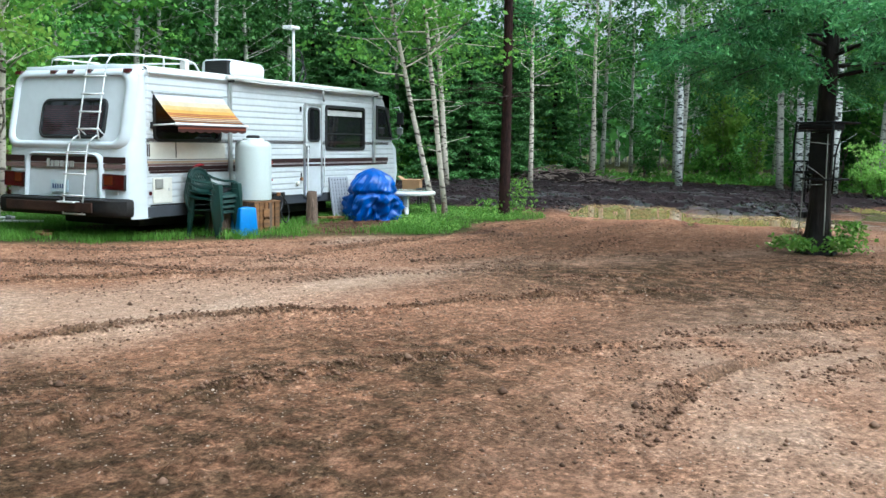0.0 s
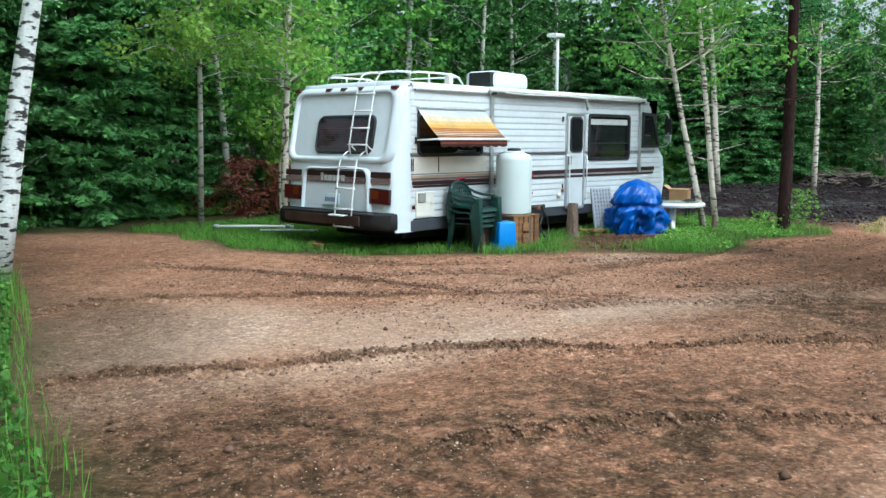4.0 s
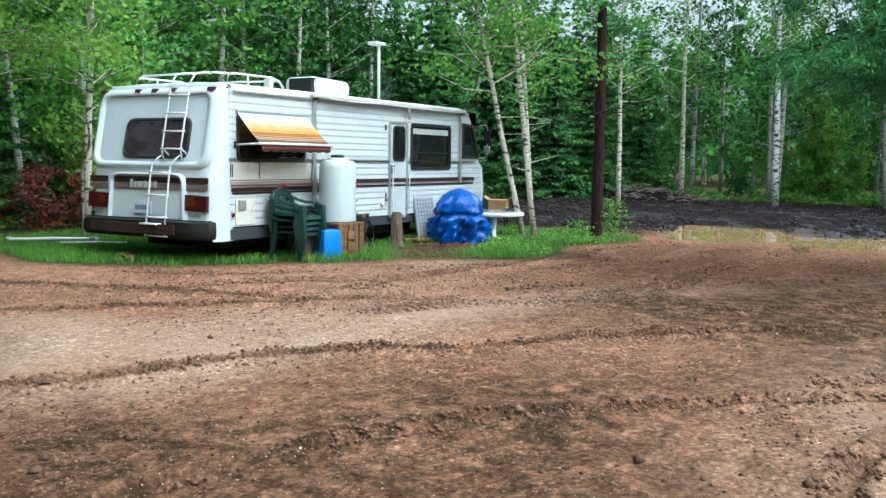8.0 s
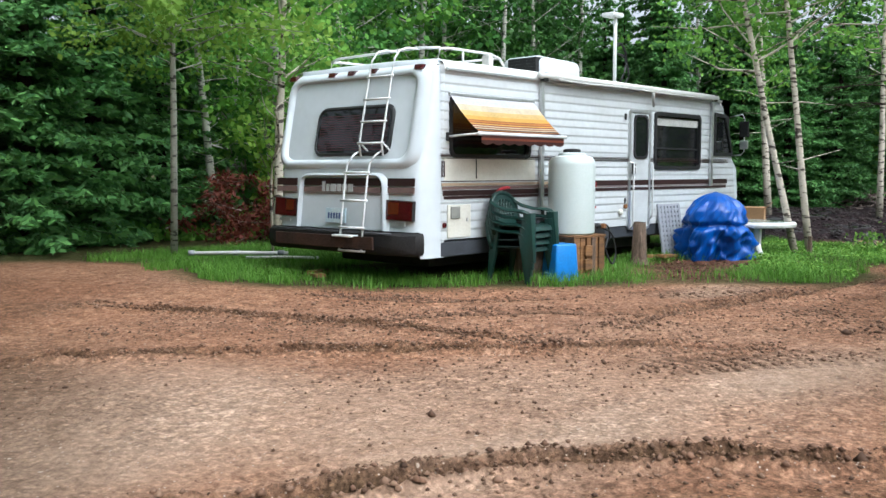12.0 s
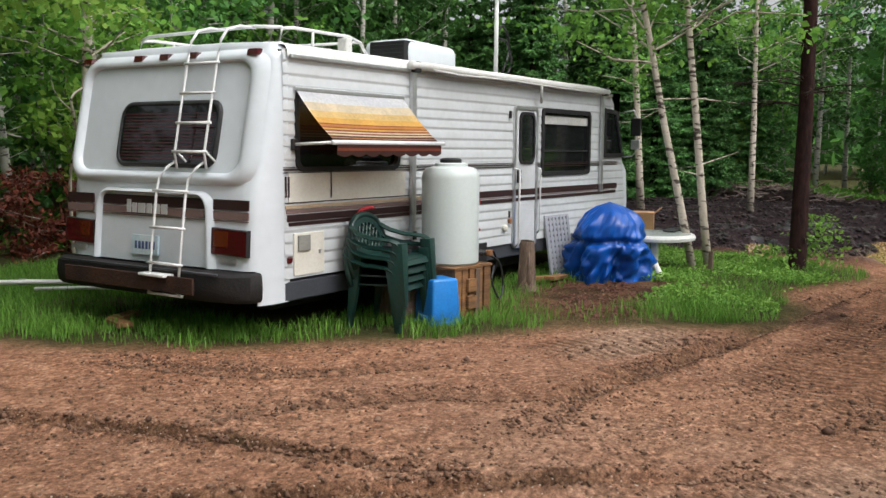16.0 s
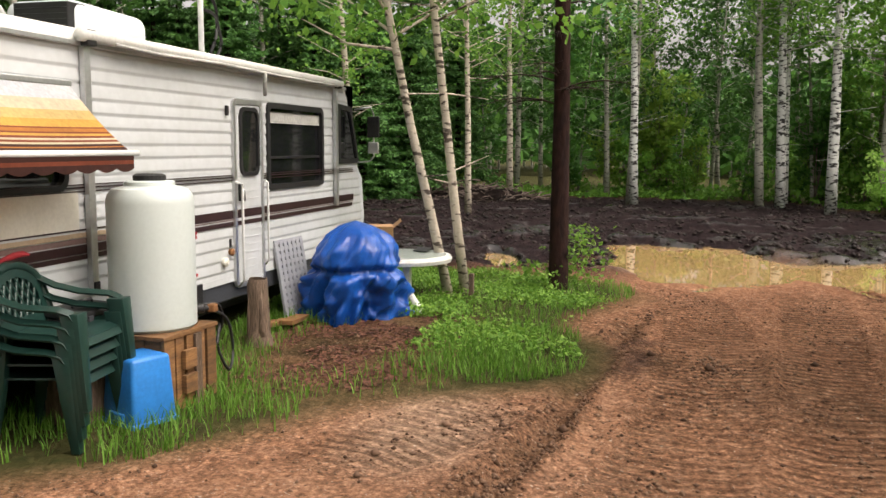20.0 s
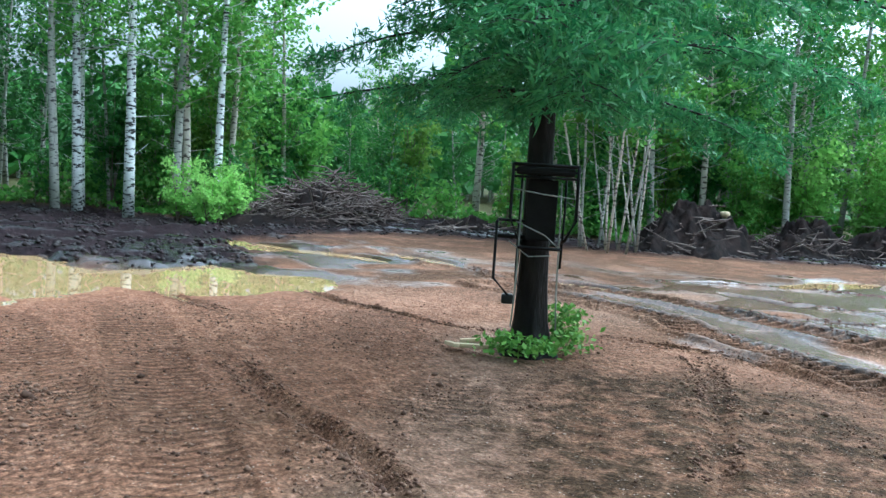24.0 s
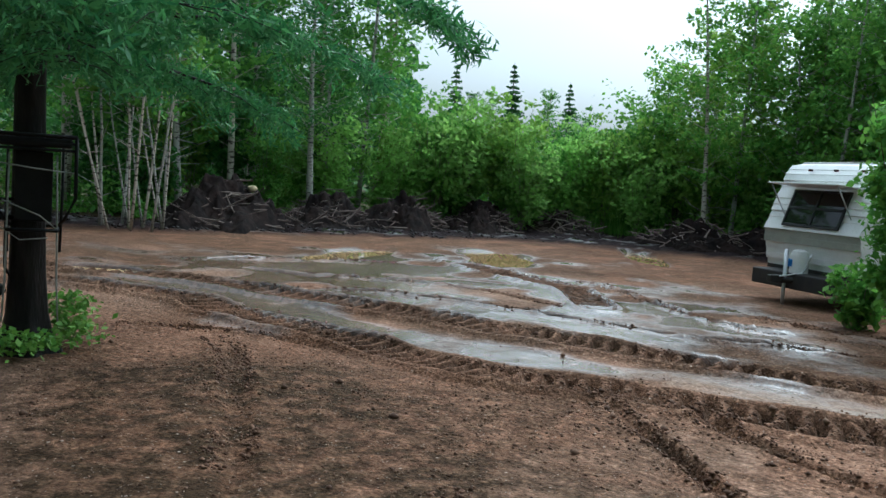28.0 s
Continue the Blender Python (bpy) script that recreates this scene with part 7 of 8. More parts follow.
near_birch(16.3, -26.2, (0.2, 0.3), 9, 0.10, 118, 0.3, 3600, ASPEN, LEAFD, "dark-stemmed aspen behind the black berm")
near_birch(17.2, -28.0, (0.4, -0.3), 8, 0.08, 119, 0.3, 3000, ASPEN, LEAFD, "dark-stemmed aspen behind the black berm")
near_birch(19.5, 1.4, (0.1, 0.2), 10, 0.08, 113, 0.36, 3000)
near_birch(28.4, 2.0, (0.3, 0.2), 11, 0.11, 114, 0.36, 3000)
near_birch(-5.0, 1.5, (1.15, -1.05), 9, 0.13, 115, 0.45, 3500, BIRCHB, LEAF, "thick white birch with bold black scars among weeds")
near_birch(-6.0, 1.9, (0.7, -0.5), 9, 0.12, 116, 0.45, 3000, BIRCHB, LEAF, "thick white birch with bold black scars among weeds")
near_birch(1.95, 5.35, (0.3, -0.2), 8.5, 0.07, 117, 0.30, 4500, BIRCH, LEAF, "white birch behind the motorhome with drooping leaves")


def hanging_branch():
    """Leafy twigs that hang over the motorhome's rear roof corner."""
    rs = np.random.default_rng(44)
    t = empty("overhanging_tree", pose(0.2, 5.6, 0), "young broadleaf tree whose branches hang over the motorhome roof", "tree")
    g, f = Geo(), Geo()
    g.tube([(0, 0, -0.1), (0.0, -0.1, 2.2), (-0.15, -0.4, 4.2), (-0.3, -0.7, 6.5)], [0.06, 0.05, 0.035, 0.01], 8)
    for k in range(70):
        z = rs.uniform(2.6, 6.4)
        a = rs.uniform(0, 2 * np.pi) if k > 26 else rs.uniform(-2.4, -1.2)
        ln = rs.uniform(0.8, 1.7) if k > 26 else rs.uniform(1.8, 3.4)
        base = np.array([np.interp(z, [-0.1, 2.2, 4.2, 6.5], [0, 0, -0.15, -0.3]), np.interp(z, [-0.1, 2.2, 4.2, 6.5], [0, -0.1, -0.4, -0.7]), z])
        tip = base + np.array([math.cos(a) * ln, math.sin(a) * ln, rs.uniform(-0.1, 0.5) - 0.12 * ln])
        mid = (base + tip) / 2 + np.array([0, 0, 0.25])
        if tip[2] < 2.75:
            tip[2] = 2.75 + rs.uniform(0, 0.4)
        g.tube([base, mid, tip], [0.016, 0.009, 0.003], 4, cap=False)
        m = int(55 * ln)
        q = rs.uniform(0.25, 1.05, m)
        c = base * ((1 - q) ** 2)[:, None] + mid * (2 * q * (1 - q))[:, None] + tip * (q * q)[:, None]
        f.leaves(c + rs.normal(size=(m, 3)) * 0.13, 0.07, rs)
    put("trunk", g.mesh("trunk", ASPEN, True), t)
    put("crown", f.mesh("crown", LEAFY), t)


hanging_branch()


def post_conifer():
    """Tall dark trunk with thin bare lower branches; its crown is above."""
    rs = np.random.default_rng(61)
    t = empty("larch_tree", pose(7.97, -2.54, -0.12), "tall larch with a dark reddish trunk and thin bare lower branches", "larch")
    g = Geo()
    g.tube([(0, 0, 0), (0.0, 0, 0.15), (0.02, 0.0, 2.5), (0.05, 0.04, 6), (0.06, 0.05, 12)], [0.17, 0.125, 0.10, 0.085, 0.02], 12)
    put("trunk", g.mesh("trunk", REDBARK, True), t)
    g, f = Geo(), Geo()
    for k in range(64):
        z = rs.uniform(2.2, 11)
        a = rs.uniform(0, 2 * np.pi)
        ln = rs.uniform(0.7, 1.5) if z < 4 else rs.uniform(0.9, 2.1) * (1.1 - z / 14)
        base = np.array([0.04, 0.02, z])
        u = np.array([math.cos(a), math.sin(a), 0])
        s = np.linspace(0, 1, 5)
        pts = base + u * (s * ln)[:, None] + np.array([[0, 0, 1]]) * (0.30 * ln * s - 0.35 * ln * s ** 2.2)[:, None]
        g.tube(pts, np.linspace(0.013, 0.003, 5), 4, cap=False)
        for j in range(7):
            q = rs.uniform(0.25, 0.95)
            p = np.array([np.interp(q, s, pts[:, c]) for c in range(3)])
            d = u * 0.5 + np.array([rs.normal() * 0.6, rs.normal() * 0.6, rs.normal() * 0.15])
            g.tube([p, p + d * 0.28], [0.005, 0.002], 3, cap=False)
        if z > 3.2:
            m = int(120 * ln)
            q = rs.uniform(0.25, 1.05, m)
            c = np.stack([np.interp(q, s, pts[:, c]) for c in range(3)], -1) + rs.normal(size=(m, 3)) * np.array([0.14, 0.14, 0.07])
            f.leaves(c, 0.035, rs, long=3.2)
    put("limb", g.mesh("limb", BARK, True), t)
    put("crown", f.mesh("crown", LARCH), t)


post_conifer()


def stand_conifer():
    """The larch in the yard: flared black trunk, long limbs with feathery drooping sprays."""
    rs = np.random.default_rng(71)
    t = empty("larch_tree", pose(4.80, -8.91, -0.06), "large larch with a wet black trunk and feathery drooping branches", "larch")
    ang = np.linspace(0, 2 * np.pi, 20, endpoint=False)
    zz = np.array([-0.05, 0.05, 0.15, 0.35, 0.7, 1.3, 2.2, 3.5, 6, 11])
    rr = np.array([0.30, 0.25, 0.205, 0.17, 0.15, 0.138, 0.128, 0.115, 0.085, 0.02])
    flute = np.array([1, 0.9, 0.7, 0.45, 0.25, 0.15, 0.1, 0.1, 0.1, 0.1])
    v = [(r * (1 + 0.22 * f * math.sin(5 * a + 0.6) + 0.1 * f * math.sin(9 * a)) * math.cos(a) + 0.012 * z, r * (1 + 0.22 * f * math.sin(5 * a + 0.6)) * math.sin(a), z) for z, r, f in zip(zz, rr, flute) for a in ang]
    g = Geo()
    g.add(v, [(j * 20 + k, j * 20 + (k + 1) % 20, (j + 1) * 20 + (k + 1) % 20, (j + 1) * 20 + k) for j in range(len(zz) - 1) for k in range(20)])
    put("trunk", g.mesh("trunk", WETBARK, True), t)
    g, f = Geo(), Geo()
    for k in range(66):
        z = 2.5 + 7.2 * (k / 66) ** 1.35
        a = k * 2.399 + rs.normal() * 0.25
        ln = rs.uniform(2.6, 4.1) * np.interp(z, [2.5, 4.5, 10], [1.0, 0.95, 0.35])
        thin = 0.5 + 0.5 * math.cos(a - radians(55))
        ln *= 1 - 0.38 * thin
        u = np.array([math.cos(a), math.sin(a), 0])
        w = np.array([-u[1], u[0], 0])
        s = np.linspace(0, 1, 7)
        lift = rs.uniform(0.15, 0.42)
        pts = np.array([0.012 * z, 0, z]) + u * (s * ln)[:, None] + w * (0.15 * ln * np.sin(2.2 * s) * rs.normal())[:, None] + np.array([[0, 0, 1]]) * (lift * ln * s - (lift + rs.uniform(0.0, 0.16)) * ln * s ** 2)[:, None]
        g.tube(pts, np.linspace(0.035 if z < 6 else 0.02, 0.004, 7), 5, cap=False)
        for j in range(int((12 - 4.5 * thin) * ln)):
            q = rs.uniform(0.15, 1.0)
            p = np.array([np.interp(q, s, pts[:, c]) for c in range(3)])
            side = rs.choice([-1, 1])
            l2 = rs.uniform(0.35, 1.0) * (1.1 - 0.45 * q)
            d = w * side * 0.8 + u * 0.5 + np.array([0, 0, rs.uniform(-0.45, 0.05)])
            e = p + d * l2 + np.array([0, 0, -0.12 * l2])
            g.tube([p, (p + e) / 2 + np.array([0, 0, 0.04]), e], [0.006, 0.004, 0.002], 3, cap=False)
            m = int(150 * l2)
            h = rs.uniform(0.05, 1.05, m)
            c = p + (e - p) * h[:, None] + rs.normal(size=(m, 3)) * np.array([0.042, 0.042, 0.05])
            f.leaves(c, 0.021, rs, long=4.8, axis=np.tile(d * 0.5 + np.array([0, 0, -0.2]), (m, 1)) + rs.normal(size=(m, 3)) * 0.5)
    put("limb", g.mesh("limb", WETBARK, True), t)
    put("crown", f.mesh("crown", LARCH), t)


stand_conifer()


# ---- climbing stand strapped to the larch ----
def build_stand():
    steel = material("black_painted_steel", (0.008, 0.008, 0.009), 0.55, col2=(0.012, 0.012, 0.012), scale=8, spec=0.15)
    strap = material("grey_cord", (0.3, 0.3, 0.27), 0.8)
    st = empty("tree_stand", pose(4.80, -8.95, 0, 0, 0, 146), "black steel climbing tree stand strapped to the larch", "tree stand")
    # local: x towards the viewer's side, y across
    def frame_part(name, y0, y1, x0, x1, z, rise=0.0):
        up = new(name)
        up.parent = st
        loop = [(x0, y0, z), (x1, y0, z + rise), (x1, y1, z + rise), (x0, y1, z), (x0, y0, z)]
        rods("frame_tube", loop, 0.016, steel, up)
        return up
    seat = frame_part("seat_frame", -0.30, 0.33, -0.25, 0.30, 1.86)
    for z in (1.74, 1.80):
        rods("rail", [(0.30, -0.30, z), (0.30, 0.33, z)], 0.013, steel, seat)
    part("seat_pad", block((0.02, -0.27, 1.76), (0.31, 0.30, 1.84), 0.02), steel, seat, "black padded seat")
    for y in (-0.30, 0.33):
        rods("arm_tube", [(0.30, y, 1.86), (0.33, y, 1.62), (0.33, y, 1.34), (0.22, y * 0.75, 1.14), (0.05, y * 0.6, 1.08)], 0.016, steel, seat)
        rods("back_tube", [(-0.05, y * 0.7, 1.86), (0.1, y * 0.7, 1.4), (0.1, y * 0.66, 0.85)], 0.012, steel, seat)
    foot = frame_part("foot_frame", -0.20, 0.20, -0.26, 0.26, 1.05)
    for y in (-0.42, -0.20):
        rods("foot_tube", [(0.10, y, 1.30), (0.14, y - 0.01, 1.28), (0.16, y - 0.01, 0.72), (0.1, y * 0.6, 0.52), (0.05, y * 0.5, 0.50)], 0.015, steel, foot)
    rods("foot_bar", [(0.10, -0.43, 1.30), (0.10, -0.12, 1.30)], 0.015, steel, foot)
    rods("foot_bar", [(0.10, -0.43, 1.14), (0.10, -0.10, 1.14)], 0.022, steel, foot)
    part("foot_hook", block((0.02, -0.34, 0.46), (0.12, -0.22, 0.56), 0.02), BLACKPL, foot)
    part("body_panel", block((0.16, -0.15, 1.12), (0.19, 0.15, 1.72), 0.012), steel, st, "black folded harness panel")
    for pts in ([(0.32, -0.30, 1.62), (0.34, 0.0, 1.58), (0.33, 0.33, 1.55)], [(0.25, -0.24, 1.30), (0.3, 0.05, 1.18), (0.22, 0.2, 1.05)], [(0.2, -0.30, 1.10), (0.22, -0.1, 0.96), (0.2, 0.12, 0.98)]):
        rods("cord", pts, 0.006, strap, st)
    for y in (-0.19, 0.18):
        rods("chain", [(0.22, y, 1.7), (0.22, y * 1.05, 1.2), (0.2, y * 1.1, 0.6), (0.22, y * 1.2, 0.25)], 0.008, strap, st)


build_stand()


# ---- travel trailer at the yard's edge ----
def build_trailer():
    tr = empty("travel_trailer", pose(0.10, -19.98, -0.05, 0, 0, 50), "white travel trailer with a sloped front standing on a jack", "trailer")
    W = 1.12
    prof = [(0.0, 0.62), (0.10, 1.02), (0.14, 1.24), (-0.22, 2.20), (-0.34, 2.36), (-0.6, 2.42), (-5.0, 2.42), (-5.2, 2.2), (-5.2, 0.6)]
    siding = material("trailer_white_aluminium", (0.80, 0.81, 0.79), 0.4, col2=(0.72, 0.73, 0.70), scale=3, fine=0.06)
    band = material("trailer_grey_band", (0.36, 0.38, 0.33), 0.45, scale=3)
    # darker stand-in for the siding where the side lies in shade
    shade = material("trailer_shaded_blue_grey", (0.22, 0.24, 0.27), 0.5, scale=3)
    for y in (-W, W - 0.03):
        part("side_wall", plate_outline(prof, 0.03), siding, tr, m=pose(0, y, 0))
    # front skin in horizontal laps
    for (x0, z0), (x1, z1), n, mt in ((prof[0], prof[1], 4, siding), (prof[1], prof[2], 2, band), (prof[2], prof[3], 9, siding), (prof[3], prof[4], 2, siding), (prof[4], prof[5], 1, siding)):
        for k in range(n):
            a, b = k / n, (k + 1) / n
            p, q = (x0 + (x1 - x0) * a, z0 + (z1 - z0) * a), (x0 + (x1 - x0) * b, z0 + (z1 - z0) * b)
            part("front_lap", bent_sheet([[(p[0] + 0.012, -W, p[1]), (p[0] + 0.012, W, p[1])], [(q[0], -W, q[1]), (q[0], W, q[1])]], 0.02), mt, tr)
    part("roof", block((-5.2, -W, 2.40), (-0.55, W, 2.44), 0.01), ROOFW, tr)
    part("floor", block((-5.2, -W, 0.55), (0.02, W, 0.62), 0.01), UNDER, tr)
    slope = math.degrees(math.atan2(0.36, 0.96))
    win = empty("front_window", pose(0.035, 0, 1.62, 0, -slope, 0), "dark two-pane front window", "")
    win.parent = tr
    for y0, y1 in ((-0.62, -0.02), (0.02, 0.62)):
        part("pane", block((0.0, y0, -0.28), (0.02, y1, 0.30), 0.004), TINT, win)
    for z in (-0.31, 0.0, 0.31):
        part("window_bar", block((0.0, -0.66, z - 0.02), (0.035, 0.66, z + 0.02), 0.004), BLACKPL, win)
    for y in (-0.64, 0.0, 0.64):
        part("window_bar", block((0.0, y - 0.02, -0.31), (0.035, y + 0.02, 0.31), 0.004), BLACKPL, win)
    part("stone_guard", block((-0.02, -0.80, -0.012), (0.52, 0.86, 0.012), 0.006), siding, tr, "raised white stone guard above the window", m=pose(-0.10, 0, 2.0, 0, -4, 0))
    for y in (-0.75, 0.8):
        rods("guard_strut", [(0.36, y, 2.0), (0.05, y, 1.5)], 0.01, CHROME, tr)
    for y in (-0.5, 0.1, 0.7):
        part("marker_lamp", block((-0.22, y - 0.04, 2.26), (-0.18, y + 0.04, 2.30), 0.005), REDLENS, tr)
    for y in (-0.6, 0.6):
        rods("hitch_beam", [(-0.2, y, 0.48), (0.2, y * 0.5, 0.46), (0.68, 0.0, 0.44)], 0.05, UNDER, tr, seg=4)
    # block added to fill in the black hitch frame and underside
    part("front_tray", block((-0.1, -0.9, 0.30), (0.50, 0.9, 0.56), 0.02), UNDER, tr, "black block for the hitch frame and dark underside")
    part("coupler", block((0.6, -0.06, 0.40), (0.86, 0.06, 0.52), 0.02), UNDER, tr)
    jack = rods("tongue_jack", [(0.55, 0, 0.95), (0.55, 0, 0.2), (0.55, 0, 0.0)], [0.035, 0.03, 0.025], CHROME, tr)
    part("jack_foot", block((0.47, -0.08, -0.02), (0.63, 0.08, 0.02), 0.006), RUSTM, jack)
    rods("chain", smooth_line([(0.25, 0.25, 0.9), (0.35, 0.2, 0.6), (0.5, 0.15, 0.55), (0.7, 0.05, 0.5)], 4), 0.014, CHROME, tr)
    tank = part("gas_bottle", turned([(0.12, 0.0), (0.15, 0.03), (0.152, 0.34), (0.12, 0.42), (0.05, 0.45)], 22), siding, tr, "white gas bottle with a blue flash", m=pose(0.30, 0.02, 0.50), smooth=True)
    part("blue_flash", block((0.10, -0.12, 0.16), (0.158, 0.02, 0.29), 0.02), BLUEPL, tank)
    for y in (-W + 0.1, W - 0.3):
        part("wheel", wheel_ring(0.33, 0.2), TREADW, tr, "black trailer tyre", m=pose(-2.9, y + 0.1, 0.32))
    part("side_window", block((-2.4, W - 0.005, 1.35), (-1.2, W + 0.012, 1.9), 0.01), TINT, tr)
    # shade on the side wall behind the bush, painted as a darker panel
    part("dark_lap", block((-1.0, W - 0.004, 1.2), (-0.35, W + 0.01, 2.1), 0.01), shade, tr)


build_trailer()


# ---- heaps of brush and earth ----
def brush_heap(name, cx, cy, ax, ay, h, turn, sticks, seed, label, soil=0.55):
    rs = np.random.default_rng(seed)
    t = empty(name, pose(cx, cy, -0.15, 0, 0, turn), label, "brush pile")
    n = 90
    u = np.linspace(-1.25, 1.25, n)
    X, Y = np.meshgrid(u, u, indexing="ij")
    rad = np.sqrt(X ** 2 + Y ** 2) + 0.45 * value_noise(X + seed, Y, 0.5, seed)
    Z = h * soil * np.clip(1.15 - rad, 0, 1) ** 0.8 * (1 + 0.7 * value_noise(X, Y + seed, 0.22, seed + 1)) + (0.3 * value_noise(X, Y, 0.12, seed + 2) + 0.22 * value_noise(X, Y, 0.055, seed + 3)) * np.clip(1.3 - rad, 0, 1) * min(1, h)
    g = Geo()
    a, b = np.meshgrid(np.arange(n - 1), np.arange(n - 1), indexing="ij")
    g.add(np.stack([X * ax, Y * ay, Z], -1).reshape(-1, 3), np.stack([a * n + b, (a + 1) * n + b, (a + 1) * n + b + 1, a * n + b + 1], -1).reshape(-1, 4))
    put("earth_mound", g.mesh("earth_mound", PEATM, True), t)
    g = Geo()
    for k in range(sticks):
        r = math.sqrt(rs.uniform(0, 1)) * 0.95
        a0 = rs.uniform(0, 2 * np.pi)
        x, y = r * math.cos(a0) * ax, r * math.sin(a0) * ay
        z = h * (1 - r) ** 0.7 * rs.uniform(0.45, 1.0) + 0.08
        d = rs.uniform(0, np.pi)
        ln = rs.uniform(0.25, 1.5)
        e = np.array([math.cos(d), math.sin(d), rs.normal() * 0.28]) * ln
        p = np.array([x, y, z])
        g.tube([p - e / 2, p + rs.normal(size=3) * 0.06, p + e / 2], np.array([1, 0.8, 0.4]) * rs.uniform(0.010, 0.03), 4, cap=False)
    put("brushwood", g.mesh("brushwood", TWIG, False), t)["kind"] = "stuff"


PEATM = material("black_peat_earth", (0.006, 0.005, 0.005), 0.9, col2=(0.020, 0.013, 0.011), scale=3, bump=1.0, bscale=9, fine=0.5, spec=0.05)
brush_heap("brush_pile", 23.3, -13.8, 3.6, 1.8, 1.75, -60, 1100, 81, "heap of grey cut branches on black earth")
brush_heap("earth_pile", 16.0, -22.2, 3.0, 1.5, 1.45, -52, 190, 82, "mound of black earth with roots and litter", 0.9)
brush_heap("earth_pile", 15.2, -25.6, 2.7, 1.4, 1.1, -66, 200, 83, "low black berm of earth and broken branches", 0.85)
brush_heap("earth_pile", 14.2, -28.6, 2.7, 1.4, 1.15, -66, 220, 84, "low black berm of earth and broken branches", 0.85)
brush_heap("earth_pile", 12.9, -31.4, 2.7, 1.3, 1.05, -58, 200, 88, "low black berm of earth and broken branches", 0.85)
brush_heap("earth_pile", 11.0, -34.0, 2.4, 1.2, 0.9, -50, 150, 89, "low black berm of earth and broken branches", 0.85)
brush_heap("earth_pile", 5.6, -32.2, 2.3, 1.3, 0.95, -25, 130, 85, "low black berm of earth and broken branches", 0.85)
brush_heap("earth_pile", 3.2, -32.0, 2.3, 1.3, 0.85, 5, 110, 90, "low black berm of earth and broken branches", 0.85)
brush_heap("earth_pile", 21.0, -17.6, 2.4, 0.9, 0.5, -50, 50, 86, "low black berm of earth and broken branches", 0.9)
brush_heap("earth_pile", 26.2, 3.0, 3.0, 1.3, 0.7, 80, 260, 87, "low heap of brush and black earth under the trees", 0.6)
tagged(rods("log", [(15.3, -22.6, 1.05), (15.7, -22.8, 1.03)], 0.09, CUTWOOD), "pale cut log end on the earth mound", "log")


def thin_stems():
    rs = np.random.default_rng(91)
    for k in range(15):
        x, y = 15.0 + rs.normal() * 0.7 + 0.03 * k, -18.8 + rs.normal() * 0.8
        near = broadleaf(np.random.default_rng(200 + k), rs.uniform(5, 7.5), rs.uniform(0.018, 0.03), (BIRCH, ASPEN)[k % 2], LEAF, 0.5, 800, 0.10, 1.0, (rs.normal() * 1.0, rs.normal() * 0.8), 16, "young_birch", 4)
        near.matrix_basis = pose(x, y, -0.05)
        tagged(near, "thin pale young birch stem in a clump", "birch", "clump of young birches")


thin_stems()


def screen_bush():
    rs = np.random.default_rng(95)
    for x, y, h, w, n in ((-1.45, -16.9, 3.3, 0.75, 5200), (-2.1, -16.2, 3.2, 1.0, 3800), (-0.95, -17.5, 0.8, 0.5, 1200)):
        b = shrub(np.random.default_rng(int(h * 100)), h, w, LEAF, TWIG, 14, n, 0.075, "leafy_bush")
        b.matrix_basis = pose(x, y, -0.05)
        tagged(b, "tall leafy green bush in front of the trailer", "bush", "bushes by the trailer")


screen_bush()
for bx, by, bh in ((20.9, -9.6, 1.3), (21.8, -9.0, 1.6), (21.6, -10.5, 1.4), (22.6, -10.2, 1.7)):
    ob = shrub(np.random.default_rng(int(bx * 10)), bh, 0.75, WILLOW, TWIG, 10, 1300, 0.07, "leafy_bush")
    ob.matrix_basis = pose(bx, by, -0.05)
    tagged(ob, "low bright green bush beside the brush pile", "bush", "bushes by the brush pile")


def red_brush():
    rs = np.random.default_rng(97)
    t = empty("dead_spruce", pose(2.9, 7.2, -0.05), "fallen dead spruce with rust-red needles", "dead spruce")
    g, f = Geo(), Geo()
    for k in range(60):
        a = rs.uniform(0, 2 * np.pi)
        p = np.array([rs.normal() * 0.9, rs.normal() * 0.5, rs.uniform(0.1, 1.2)])
        e = p + np.array([math.cos(a), math.sin(a), rs.normal() * 0.3]) * rs.uniform(0.4, 0.9)
        g.tube([p, e], [0.012, 0.004], 4, cap=False)
        c = p + (e - p) * rs.uniform(0, 1, (70, 1)) + rs.normal(size=(70, 3)) * 0.08
        f.leaves(c, 0.05, rs, long=2.5)
    put("brushwood", g.mesh("brushwood", TWIG), t)["kind"] = "stuff"
    put("dead_foliage", f.mesh("dead_foliage", REDBRUSH), t)


red_brush()


